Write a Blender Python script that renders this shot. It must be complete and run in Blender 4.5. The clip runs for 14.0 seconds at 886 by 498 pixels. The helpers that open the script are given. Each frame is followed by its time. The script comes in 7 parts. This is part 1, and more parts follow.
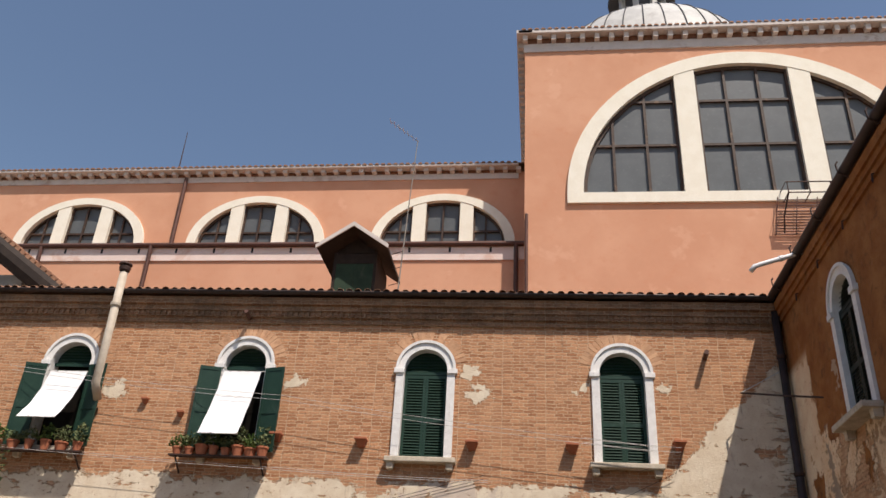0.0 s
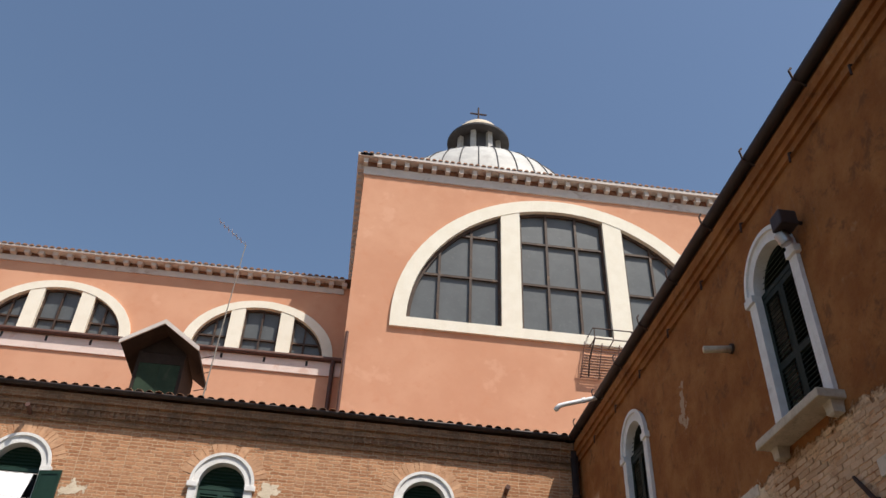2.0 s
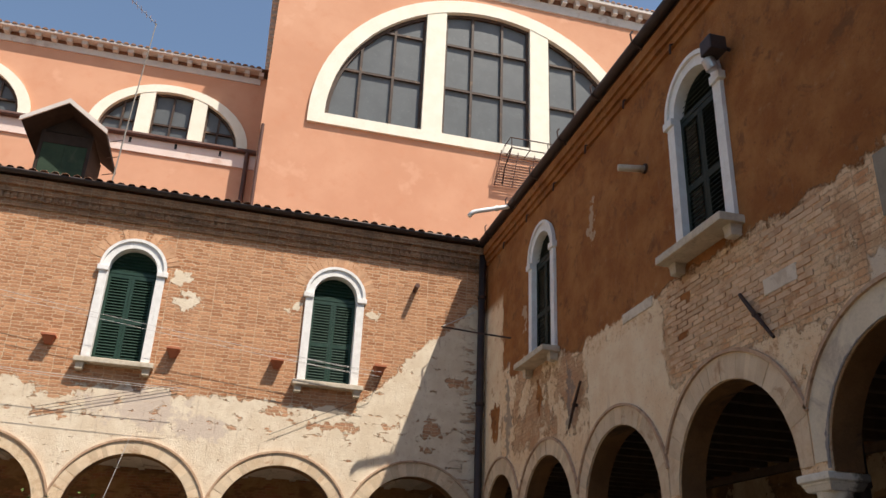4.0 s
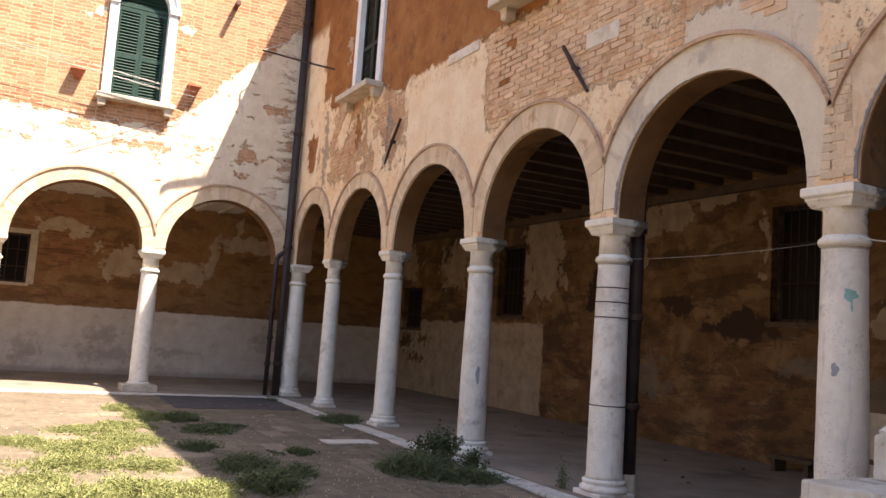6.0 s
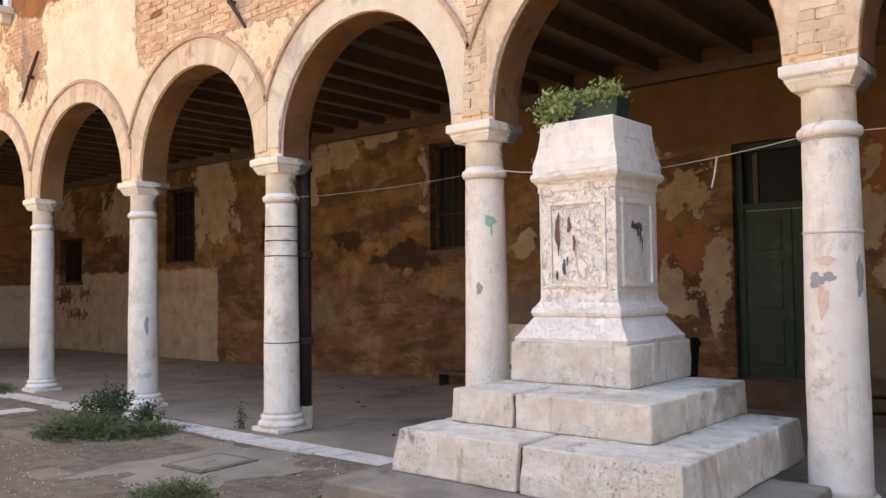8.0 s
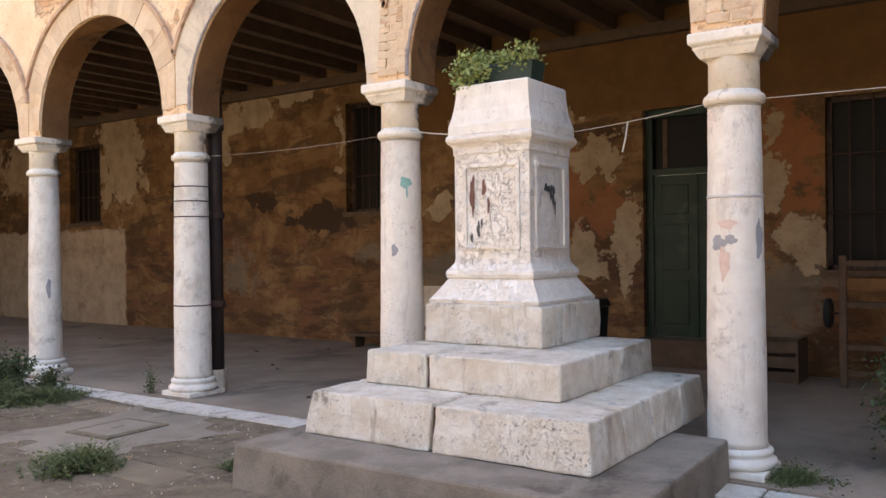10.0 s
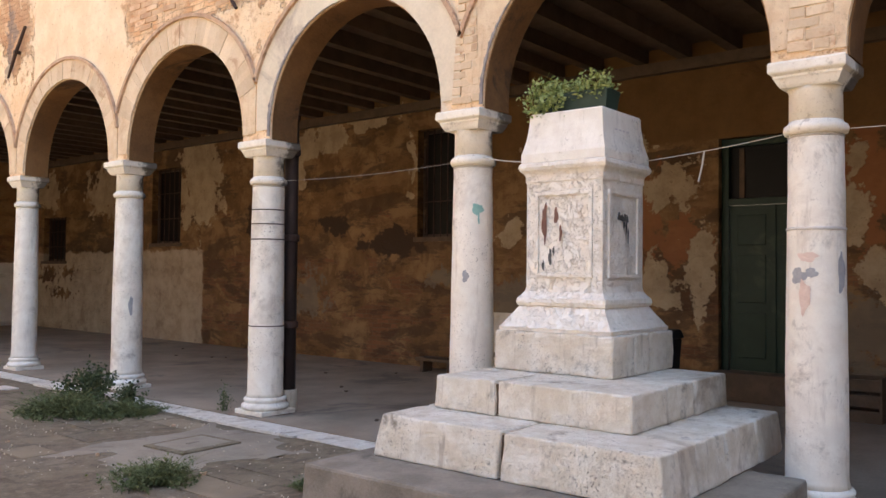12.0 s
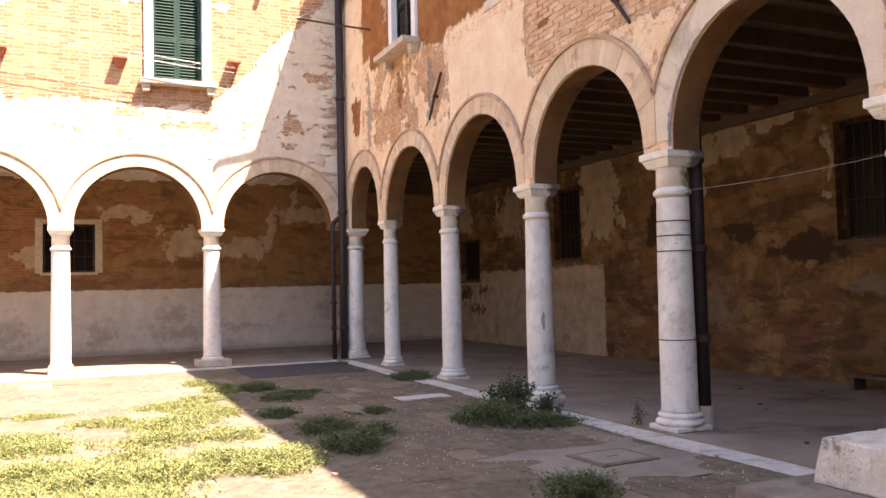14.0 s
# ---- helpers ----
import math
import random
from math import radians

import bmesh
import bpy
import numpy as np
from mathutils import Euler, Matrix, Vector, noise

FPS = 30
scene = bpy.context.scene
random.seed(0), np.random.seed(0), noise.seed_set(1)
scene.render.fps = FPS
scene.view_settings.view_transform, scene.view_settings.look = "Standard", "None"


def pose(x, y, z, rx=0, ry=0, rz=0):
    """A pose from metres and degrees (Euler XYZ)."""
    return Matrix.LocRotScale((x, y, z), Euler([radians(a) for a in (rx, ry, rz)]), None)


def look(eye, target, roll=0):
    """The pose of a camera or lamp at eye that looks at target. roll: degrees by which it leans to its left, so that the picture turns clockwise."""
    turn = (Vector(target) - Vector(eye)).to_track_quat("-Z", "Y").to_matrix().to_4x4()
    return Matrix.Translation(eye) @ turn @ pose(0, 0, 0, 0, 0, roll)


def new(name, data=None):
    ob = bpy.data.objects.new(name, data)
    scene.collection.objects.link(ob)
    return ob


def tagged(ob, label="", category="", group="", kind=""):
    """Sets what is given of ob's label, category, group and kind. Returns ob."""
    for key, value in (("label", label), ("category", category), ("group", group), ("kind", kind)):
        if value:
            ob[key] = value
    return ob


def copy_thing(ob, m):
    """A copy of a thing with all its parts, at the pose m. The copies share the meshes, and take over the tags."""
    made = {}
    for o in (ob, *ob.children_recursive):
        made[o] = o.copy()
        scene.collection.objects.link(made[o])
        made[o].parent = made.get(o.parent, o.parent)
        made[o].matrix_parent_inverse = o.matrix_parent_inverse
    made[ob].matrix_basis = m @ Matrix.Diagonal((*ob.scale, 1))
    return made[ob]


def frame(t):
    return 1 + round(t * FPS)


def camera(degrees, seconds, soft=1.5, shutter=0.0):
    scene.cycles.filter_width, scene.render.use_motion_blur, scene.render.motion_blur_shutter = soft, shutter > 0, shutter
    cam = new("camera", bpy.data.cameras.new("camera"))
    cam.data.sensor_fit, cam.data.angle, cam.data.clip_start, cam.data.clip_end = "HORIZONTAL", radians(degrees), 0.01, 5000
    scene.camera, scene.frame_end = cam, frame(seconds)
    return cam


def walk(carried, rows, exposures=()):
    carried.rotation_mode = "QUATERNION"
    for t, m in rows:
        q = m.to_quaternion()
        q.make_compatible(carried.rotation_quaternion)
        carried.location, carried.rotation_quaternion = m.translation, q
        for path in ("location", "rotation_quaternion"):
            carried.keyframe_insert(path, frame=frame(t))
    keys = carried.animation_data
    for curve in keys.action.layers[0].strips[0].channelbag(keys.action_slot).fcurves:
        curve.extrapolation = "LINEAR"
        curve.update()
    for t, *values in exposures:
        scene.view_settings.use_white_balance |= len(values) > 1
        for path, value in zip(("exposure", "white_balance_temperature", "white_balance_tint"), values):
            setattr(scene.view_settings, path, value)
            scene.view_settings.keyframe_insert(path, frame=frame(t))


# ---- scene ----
cam = camera(56.63, 14.0)
PATH = [
    (0, 0, 0, 1.5, 5.96, 28.3, -2.93), (0.5, 0, 0, 1.5, 0.11, 31.5, -3.67), (1, 0, 0, 1.5, -3.95, 34.9, -3.07),
    (1.5, 0, 0, 1.5, -7.23, 37.01, -2.75), (2, 0, 0, 1.5, -7.94, 37.1, -1.96), (2.2, 0, 0, 1.5, -8.34, 37.24, -1.92),
    (4.3, -0.094, 0.015, 1.55, -15.77, 19.35, -1.82), (4.5, -0.078, 0.022, 1.54, -16.15, 16.47, -1.14), (5, -0.049, 0.025, 1.524, -17.21, 10.78, 1.14),
    (5.5, -0.036, 0.04, 1.504, -20.71, 7.07, -2.07), (6, -0.042, 0.075, 1.518, -27.98, 6.05, -3.93), (6.5, -0.035, 0.058, 1.519, -33, 6.17, -3.46),
    (7, -0.01, 0.04, 1.509, -38.75, 4.95, -2.47), (7.5, -0.002, 0.006, 1.503, -43.8, 4.16, -1.09), (8, 0.01, -0.026, 1.499, -49.84, 2.53, 0.74),
    (8.5, 0.017, -0.038, 1.494, -53.84, 0.33, 0.83), (8.7, 0.025, -0.037, 1.495, -54.52, -0.45, 0.82), (10.8, 0.037, -0.035, 1.494, -55.98, 0.29, 0.57),
    (11, 0.036, -0.037, 1.496, -55.68, 0.69, 0.45), (11.5, 0.023, -0.04, 1.496, -54.42, 1.34, 0.05), (12, -0.003, -0.034, 1.499, -50.83, 1.64, -0.58),
    (12.5, -0.023, -0.01, 1.504, -45.98, 2.38, -0.49), (13, -0.052, 0.037, 1.514, -38.44, 2.72, 0.11), (13.5, -0.076, 0.081, 1.517, -31.26, 2.7, 0.68),
    (14, -0.08, 0.087, 1.513, -23.87, 2.67, 1.35),
]
EXPOSURE = [(0.0, 0.12, 6650, 14), (2.2, 0.2, 6500, 11), (4.3, 0.56, 6700, 11), (5.0, 0.97, 6700, 11), (6.0, 1.85, 7000, 18), (7.0, 2.74, 7200, 17), (8.5, 2.84, 7250, 14), (11.0, 2.76, 7250, 14), (12.0, 2.7, 7250, 14),
            (12.5, 2.85, 7200, 15), (13.2, 2.82, 7150, 18), (14.0, 2.32, 7200, 25)]
walk(cam, [(t, pose(x, y, z, 90 + pitch, roll, yaw)) for t, x, y, z, yaw, pitch, roll in PATH], EXPOSURE)

# ---- sky and sun ----
SUN_DIR = Vector((0.335, -0.45, 1.0)).normalized()
world = bpy.data.worlds.new("world")
scene.world = world
world.use_nodes = True
wn = world.node_tree
sky = wn.nodes.new("ShaderNodeTexSky")
sky.sky_type, sky.sun_disc = "NISHITA", False
sky.sun_elevation = math.asin(SUN_DIR.z)
sky.sun_rotation = math.atan2(SUN_DIR.x, SUN_DIR.y)
sky.dust_density, sky.air_density, sky.ozone_density = 1.2, 1.35, 2.5
wn.links.new(sky.outputs[0], wn.nodes["Background"].inputs[0])
wn.nodes["Background"].inputs[1].default_value = 0.10
sun = new("sun", bpy.data.lights.new("sun", "SUN"))
sun.data.energy, sun.data.angle, sun.data.color = 5.0, radians(0.53), (1.0, 0.94, 0.84)
sun.matrix_world = look((20, -27, 60), Vector((20, -27, 60)) - SUN_DIR)


# ---- materials ----
class Tree:
    """Short hand for building a node material."""

    def __init__(self, name):
        self.m = bpy.data.materials.new(name)
        self.m.use_nodes = True
        self.t = self.m.node_tree
        self.bsdf = self.t.nodes["Principled BSDF"]
        co = self.t.nodes.new("ShaderNodeTexCoord")
        self.co = co.outputs["Object"]

    def put(self, node, key, v):
        s = node.inputs[key]
        if isinstance(v, bpy.types.NodeSocket):
            self.t.links.new(v, s)
        elif isinstance(v, (tuple, list)) and len(v) == 3 and s.type == "RGBA":
            s.default_value = (*v, 1)
        else:
            s.default_value = v

    def node(self, kind, out=0, **inputs):
        n = self.t.nodes.new("ShaderNode" + kind)
        for k, v in inputs.items():
            self.put(n, k.replace("_", " "), v)
        return n.outputs[out]

    def noise(self, scale, detail=4, rough=0.6, vec=None, warp=0.0):
        return self.node("TexNoise", Vector=vec or self.co, Scale=scale, Detail=detail, Roughness=rough, Distortion=warp)

    def math(self, op, a, b=0.0, c=None):
        n = self.t.nodes.new("ShaderNodeMath")
        n.operation = op
        self.put(n, 0, a)
        self.put(n, 1, b)
        if c is not None:
            self.put(n, 2, c)
        return n.outputs[0]

    def step(self, v, lo, hi, a=0.0, b=1.0):
        n = self.t.nodes.new("ShaderNodeMapRange")
        n.interpolation_type = "SMOOTHSTEP"
        for k, x in enumerate((v, lo, hi, a, b)):
            self.put(n, k, x)
        return n.outputs[0]

    def mix(self, f, a, b, blend="MIX"):
        n = self.t.nodes.new("ShaderNodeMix")
        n.data_type, n.blend_type = "RGBA", blend
        self.put(n, 0, f)
        self.put(n, 6, a)
        self.put(n, 7, b)
        return n.outputs[2]

    def xyz(self, vec=None):
        n = self.t.nodes.new("ShaderNodeSeparateXYZ")
        self.put(n, 0, vec or self.co)
        return n.outputs

    def vec(self, x, y, z):
        n = self.t.nodes.new("ShaderNodeCombineXYZ")
        for k, v in enumerate((x, y, z)):
            self.put(n, k, v)
        return n.outputs[0]

    def random(self):
        return self.t.nodes.new("ShaderNodeObjectInfo").outputs["Random"]

    def island(self):
        return self.t.nodes.new("ShaderNodeNewGeometry").outputs["Random Per Island"]

    def bump(self, h, strength=0.3, dist=0.02, normal=None):
        n = self.t.nodes.new("ShaderNodeBump")
        self.put(n, "Strength", strength)
        self.put(n, "Distance", dist)
        self.put(n, "Height", h)
        if normal:
            self.put(n, "Normal", normal)
        return n.outputs[0]

    def done(self, color, rough=0.8, normal=None, metal=0.0, spec=0.3):
        self.put(self.bsdf, "Base Color", color)
        self.put(self.bsdf, "Roughness", rough)
        self.put(self.bsdf, "Metallic", metal)
        self.put(self.bsdf, "Specular IOR Level", spec)
        if normal:
            self.put(self.bsdf, "Normal", normal)
        return self.m


def speckled(name, a, b, scale=6.0, fine=60.0, rough=0.8, bump=0.2, metal=0.0, spec=0.3, dirt=None, rnd=0.0, world_space=False):
    """A surface of two mixed tones with grain, optional dirt patches and a change of tone from thing to thing."""
    t = Tree(name)
    if world_space:
        t.co = t.t.nodes.new("ShaderNodeNewGeometry").outputs["Position"]
    c = t.mix(t.step(t.noise(scale), 0.35, 0.65), a, b)
    f = t.noise(fine, 3)
    c = t.mix(0.35, c, t.mix(f, tuple(x * 0.6 for x in a), tuple(min(1, x * 1.3) for x in b)))
    if dirt:
        c = t.mix(t.step(t.noise(scale * 0.7, 6, 0.7, warp=0.5), 0.54, 0.66, 0, 0.8), c, dirt)
    if rnd:
        c = t.mix(t.math("MULTIPLY", t.random(), rnd), c, tuple(x * 0.45 for x in a))
    return t.done(c, rough, t.bump(t.math("ADD", f, t.noise(scale * 3)), bump, 0.01), metal, spec)


def bricks(t, u, z, c1, c2, mortar, warp=0.012, size=(0.26, 0.072), gap=0.006):
    """Brickwork on the u-z plane. Returns colour, joint mask."""
    n = t.t.nodes.new("ShaderNodeTexBrick")
    n.offset, n.squash = 0.5, 0.8
    w = t.math("MULTIPLY", t.math("SUBTRACT", t.noise(5.0, 2), 0.5), warp * 4)
    t.put(n, "Vector", t.vec(t.math("ADD", u, w), t.math("ADD", z, w), 0.0))
    for k, v in (("Color1", c1), ("Color2", c2), ("Mortar", mortar), ("Scale", 1.0), ("Mortar Size", gap),
                 ("Mortar Smooth", 0.4), ("Bias", 0.0), ("Brick Width", size[0]), ("Row Height", size[1])):
        t.put(n, k, v)
    return n.outputs[0], n.outputs[1]


def patches(t, u, z, spots, ragged=0.55, scale=3.0, soft=0.06):
    """Patches with ragged edges on the u-z plane: centre, half width and half height of each."""
    wob = t.math("MULTIPLY", t.math("SUBTRACT", t.noise(scale, 7, 0.7), 0.5), ragged * 6.5)
    u = t.math("ADD", u, t.math("MULTIPLY", t.math("SUBTRACT", t.noise(scale * 0.45, 4, 0.6), 0.5), 1.1))
    z = t.math("ADD", z, t.math("MULTIPLY", t.math("SUBTRACT", t.noise(scale * 0.6, 4, 0.6), 0.5), 0.6))
    out = None
    for cu, cz, ru, rz in spots:
        du = t.math("DIVIDE", t.math("SUBTRACT", u, cu), ru)
        dz = t.math("DIVIDE", t.math("SUBTRACT", z, cz), rz)
        d = t.math("SQRT", t.math("ADD", t.math("MULTIPLY", du, du), t.math("MULTIPLY", dz, dz)))
        k = t.step(t.math("ADD", d, wob), 1.0 + soft, 1.0 - soft)
        out = k if out is None else t.math("MAXIMUM", out, k)
    return out


def facade_north():
    t = Tree("north_facade_brick_and_plaster")
    u, v, z = t.xyz()
    col, joint = bricks(t, u, z, (0.60, 0.305, 0.16), (0.35, 0.15, 0.07), (0.62, 0.45, 0.30), 0.02, (0.24, 0.075), 0.009)
    col = t.mix(t.step(t.noise(1.3, 5), 0.42, 0.7, 0, 0.4), col, (0.56, 0.32, 0.185))
    chip = t.noise(16, 5, 0.75)
    col = t.mix(t.step(chip, 0.54, 0.64, 0, 0.65), col, (0.27, 0.11, 0.055))
    col = t.mix(t.step(chip, 0.44, 0.34, 0, 0.5), col, (0.66, 0.42, 0.26))
    n1 = t.noise(0.9, 6, 0.62)
    n2 = t.noise(4.0, 6, 0.72)
    edge = t.math("ADD", t.math("MULTIPLY", t.math("SUBTRACT", n1, 0.5), 0.7), t.math("MULTIPLY", t.math("SUBTRACT", n2, 0.5), 0.8))
    rise = t.math("MAXIMUM", t.math("MULTIPLY", t.math("ADD", u, 3.05), 1.0), 0.0)
    top = t.math("ADD", t.math("ADD", 5.38, rise), edge)
    plaster = t.step(t.math("SUBTRACT", top, z), -0.02, 0.03)
    worn = t.math("MULTIPLY", t.step(z, 4.55, 4.75), t.step(z, 5.5, 5.3))
    gone = t.step(t.math("ADD", t.noise(2.6, 7, 0.72, t.vec(t.math("ADD", u, 31.0), v, t.math("MULTIPLY", z, 2.2))), t.math("MULTIPLY", worn, 0.035)), 0.615, 0.64)
    right = t.step(u, -0.8, -0.2)
    courses = t.noise(2.2, 6, 0.75, t.vec(u, v, t.math("MULTIPLY", z, 3.5)))
    gone = t.math("MAXIMUM", gone, t.math("MULTIPLY", right, t.step(courses, 0.53, 0.58)))
    gone = t.math("MAXIMUM", gone, patches(t, u, z, ((-1.22, 5.12, 0.24, 0.17), (-0.62, 6.25, 0.2, 0.12), (-1.3, 4.66, 0.1, 0.06), (-3.4, 5.0, 0.6, 0.07), (-4.6, 5.2, 0.3, 0.07), (-8.9, 5.25, 0.5, 0.12), (-9.0, 4.75, 0.4, 0.07), (-2.1, 5.1, 0.22, 0.04)), 0.3, 9.0))
    plaster = t.math("MULTIPLY", plaster, t.math("SUBTRACT", 1.0, t.math("MULTIPLY", gone, 0.9)))
    pc = t.mix(t.step(t.noise(2.5, 5), 0.35, 0.7), (0.68, 0.555, 0.41), (0.78, 0.67, 0.52))
    pc = t.mix(t.step(t.noise(11, 6, 0.8), 0.57, 0.63, 0, 0.7), pc, (0.48, 0.30, 0.19))
    pc = t.mix(patches(t, u, z, ((-7.3, 5.05, 0.9, 0.35), (-6.1, 4.7, 0.6, 0.25)), 0.6, 2.5, 0.2), pc, (0.60, 0.49, 0.40))
    spots = patches(t, u, z, ((-6.74, 7.38, 0.24, 0.18), (-7.04, 7.88, 0.16, 0.15), (-4.52, 7.56, 0.16, 0.13), (-2.66, 7.62, 0.15, 0.12), (-11.0, 7.55, 0.2, 0.14), (-15.2, 7.3, 0.3, 0.2)), 0.4, 8.0)
    plaster = t.math("MAXIMUM", plaster, spots)
    c = t.mix(plaster, col, pc)
    # soot runs below the sills and dirt in the open brick
    run = t.noise(3.0, 6, 0.72, t.vec(t.math("MULTIPLY", u, 2.5), v, t.math("MULTIPLY", z, 0.4)))
    c = t.mix(t.step(run, 0.56, 0.72, 0, 0.45), c, (0.24, 0.13, 0.075))
    # uneven dark brown over the cornice brick, the eaves' shade painted in
    eaves_shade = t.step(z, 8.96, 9.02)
    c = t.mix(t.math("MULTIPLY", eaves_shade, t.step(t.noise(2.0, 7, 0.75), 0.3, 0.7, 0.35, 0.85)), c, (0.15, 0.10, 0.068))
    h = t.math("ADD", t.math("MULTIPLY", joint, t.math("MULTIPLY", t.math("SUBTRACT", 1.0, plaster), -1.0)), t.math("MULTIPLY", plaster, 0.9))
    h = t.math("ADD", h, t.math("ADD", t.math("MULTIPLY", t.noise(30, 4), 0.5), t.math("MULTIPLY", chip, 0.5)))
    return t.done(c, 0.9, t.bump(h, 1.0, 0.02), 0, 0.2)


def facade_east():
    t = Tree("east_facade_worn_plaster_and_brick")
    u, v, z = t.xyz()
    col, joint = bricks(t, u, z, (0.83, 0.57, 0.345), (0.58, 0.29, 0.14), (0.52, 0.345, 0.21), 0.016)
    chip = t.noise(14, 6, 0.76)
    wash = t.step(t.noise(3.2, 6, 0.7), 0.42, 0.58, 0, 0.75)
    col = t.mix(wash, col, (0.78, 0.575, 0.37))
    col = t.mix(t.step(chip, 0.54, 0.62, 0, 0.75), col, (0.40, 0.215, 0.12))
    n1 = t.noise(0.7, 6, 0.62)
    n2 = t.noise(3.6, 7, 0.72)
    edge = t.math("ADD", t.math("MULTIPLY", t.math("SUBTRACT", n1, 0.5), 0.5), t.math("MULTIPLY", t.math("SUBTRACT", n2, 0.5), 0.75))
    col = t.mix(t.step(t.noise(1.4, 7, 0.72, warp=0.3), 0.48, 0.60, 0, 0.6), col, (0.44, 0.245, 0.13))
    # mottled brown brick between the corner and the cream panel
    brown = t.math("MULTIPLY", t.math("MULTIPLY", t.step(t.math("ADD", u, edge), 1.5, 1.9), t.step(t.math("ADD", u, edge), 5.7, 5.4)), t.step(z, 4.0, 4.5))
    col = t.mix(t.math("MULTIPLY", brown, t.step(n2, 0.36, 0.6, 0.25, 0.85)), col, (0.50, 0.27, 0.145))
    # rust-red render of the upper storey
    low = t.math("ADD", 5.66, t.step(u, 5.2, 3.6, 0.0, 0.6))
    red = t.step(t.math("SUBTRACT", z, t.math("ADD", low, edge)), -0.03, 0.04)
    left = t.step(t.math("ADD", u, t.math("MULTIPLY", edge, 0.8)), 1.3, 1.4)
    red = t.math("MULTIPLY", red, t.math("MAXIMUM", left, t.step(z, 7.8, 8.1)))
    red = t.math("MAXIMUM", red, patches(t, u, z, ((0.92, 5.2, 0.27, 0.42), (3.5, 5.2, 0.22, 0.3), (2.2, 6.2, 0.35, 0.25), (8.7, 5.15, 0.25, 0.35)), 0.45, 5.0))
    rc = t.mix(t.step(t.noise(1.6, 6, 0.65), 0.35, 0.68), (0.265, 0.096, 0.028), (0.38, 0.162, 0.054))
    rc = t.mix(t.step(t.noise(11, 5, 0.75), 0.56, 0.68, 0, 0.6), rc, (0.19, 0.07, 0.028))
    rc = t.mix(t.step(t.noise(4.5, 6, 0.75), 0.57, 0.7, 0, 0.45), rc, (0.40, 0.24, 0.13))
    rc = t.mix(t.step(t.noise(2.4, 8, 0.78, warp=0.4), 0.52, 0.64, 0, 0.6), rc, (0.12, 0.055, 0.026))
    rc = t.mix(patches(t, u, z, ((6.05, 7.75, 0.12, 0.35), (2.75, 7.0, 0.1, 0.3)), 0.6, 6.0), rc, (0.46, 0.32, 0.21))
    # cream plaster: scattered remains, the corner strip and one smooth panel
    pl = t.noise(0.8, 6, 0.66, t.vec(t.math("ADD", u, 7.3), v, t.math("ADD", z, 3.1)))
    bare = t.math("MULTIPLY", t.step(u, 8.0, 8.6), t.step(z, 4.2, 4.6))
    less = t.math("ADD", t.math("MULTIPLY", bare, 0.26), t.math("MULTIPLY", brown, 0.09))
    pmask = t.step(t.math("SUBTRACT", t.math("ADD", pl, t.math("MULTIPLY", n2, 0.45)), less), 0.625, 0.65)
    pc = t.mix(t.step(t.noise(2.2, 5), 0.35, 0.68), (0.80, 0.56, 0.34), (0.87, 0.68, 0.46))
    pc = t.mix(t.step(n2, 0.55, 0.63, 0, 0.8), pc, (0.54, 0.30, 0.16))
    fleck = t.noise(13, 7, 0.8)
    pc = t.mix(t.step(fleck, 0.55, 0.60, 0, 0.8), pc, (0.47, 0.26, 0.145))
    pc = t.mix(t.step(fleck, 0.45, 0.38, 0, 0.6), pc, (0.84, 0.72, 0.57))
    e2 = t.math("MULTIPLY", edge, 0.45)
    cu = t.math("MULTIPLY", t.step(t.math("ADD", u, e2), 5.66, 5.72), t.step(t.math("ADD", u, edge), 8.3, 8.2))
    slope = t.math("ADD", z, t.math("MULTIPLY", t.math("ABSOLUTE", t.math("SUBTRACT", u, 7.3)), 0.06))
    cream = t.math("MULTIPLY", cu, t.step(t.math("ADD", slope, e2), 5.46, 5.42))
    strip = t.math("MULTIPLY", t.step(t.math("ADD", u, e2), 1.3, 1.2), t.step(n2, 0.62, 0.56))
    grey = t.math("MULTIPLY", t.math("MULTIPLY", t.step(t.math("ADD", u, e2), 11.9, 12.0), t.step(t.math("ADD", u, e2), 13.5, 13.4)), t.step(t.math("ADD", z, edge), 4.75, 4.65))
    cc = t.mix(t.step(t.noise(2.2, 6, 0.7), 0.35, 0.68), (0.81, 0.59, 0.38), (0.88, 0.71, 0.50))
    cc = t.mix(t.step(t.noise(9, 7, 0.8), 0.60, 0.67, 0, 0.6), cc, (0.50, 0.30, 0.18))
    cc = t.mix(t.math("MULTIPLY", grey, 0.7), cc, (0.63, 0.55, 0.45))
    panel = t.math("MAXIMUM", cream, t.math("MAXIMUM", strip, grey))
    pc = t.mix(panel, pc, cc)
    pmask = t.math("MAXIMUM", pmask, panel)
    c = t.mix(pmask, col, pc)
    c = t.mix(t.step(t.noise(21, 6, 0.8), 0.58, 0.64, 0, 0.7), c, (0.26, 0.14, 0.075))
    c = t.mix(red, c, rc)
    streak = t.noise(3.0, 6, 0.74, t.vec(t.math("MULTIPLY", u, 2.0), v, t.math("MULTIPLY", z, 0.35)))
    c = t.mix(t.step(streak, 0.58, 0.72, 0, 0.5), c, (0.31, 0.185, 0.115))
    # grey rain streaks beside the first windows
    c = t.mix(t.math("MULTIPLY", patches(t, u, z, ((1.7, 5.2, 0.16, 0.9), (4.9, 4.9, 0.14, 0.5)), 0.6, 5.0, 0.2), 0.75), c, (0.24, 0.19, 0.16))
    flat = t.math("MAXIMUM", pmask, red)
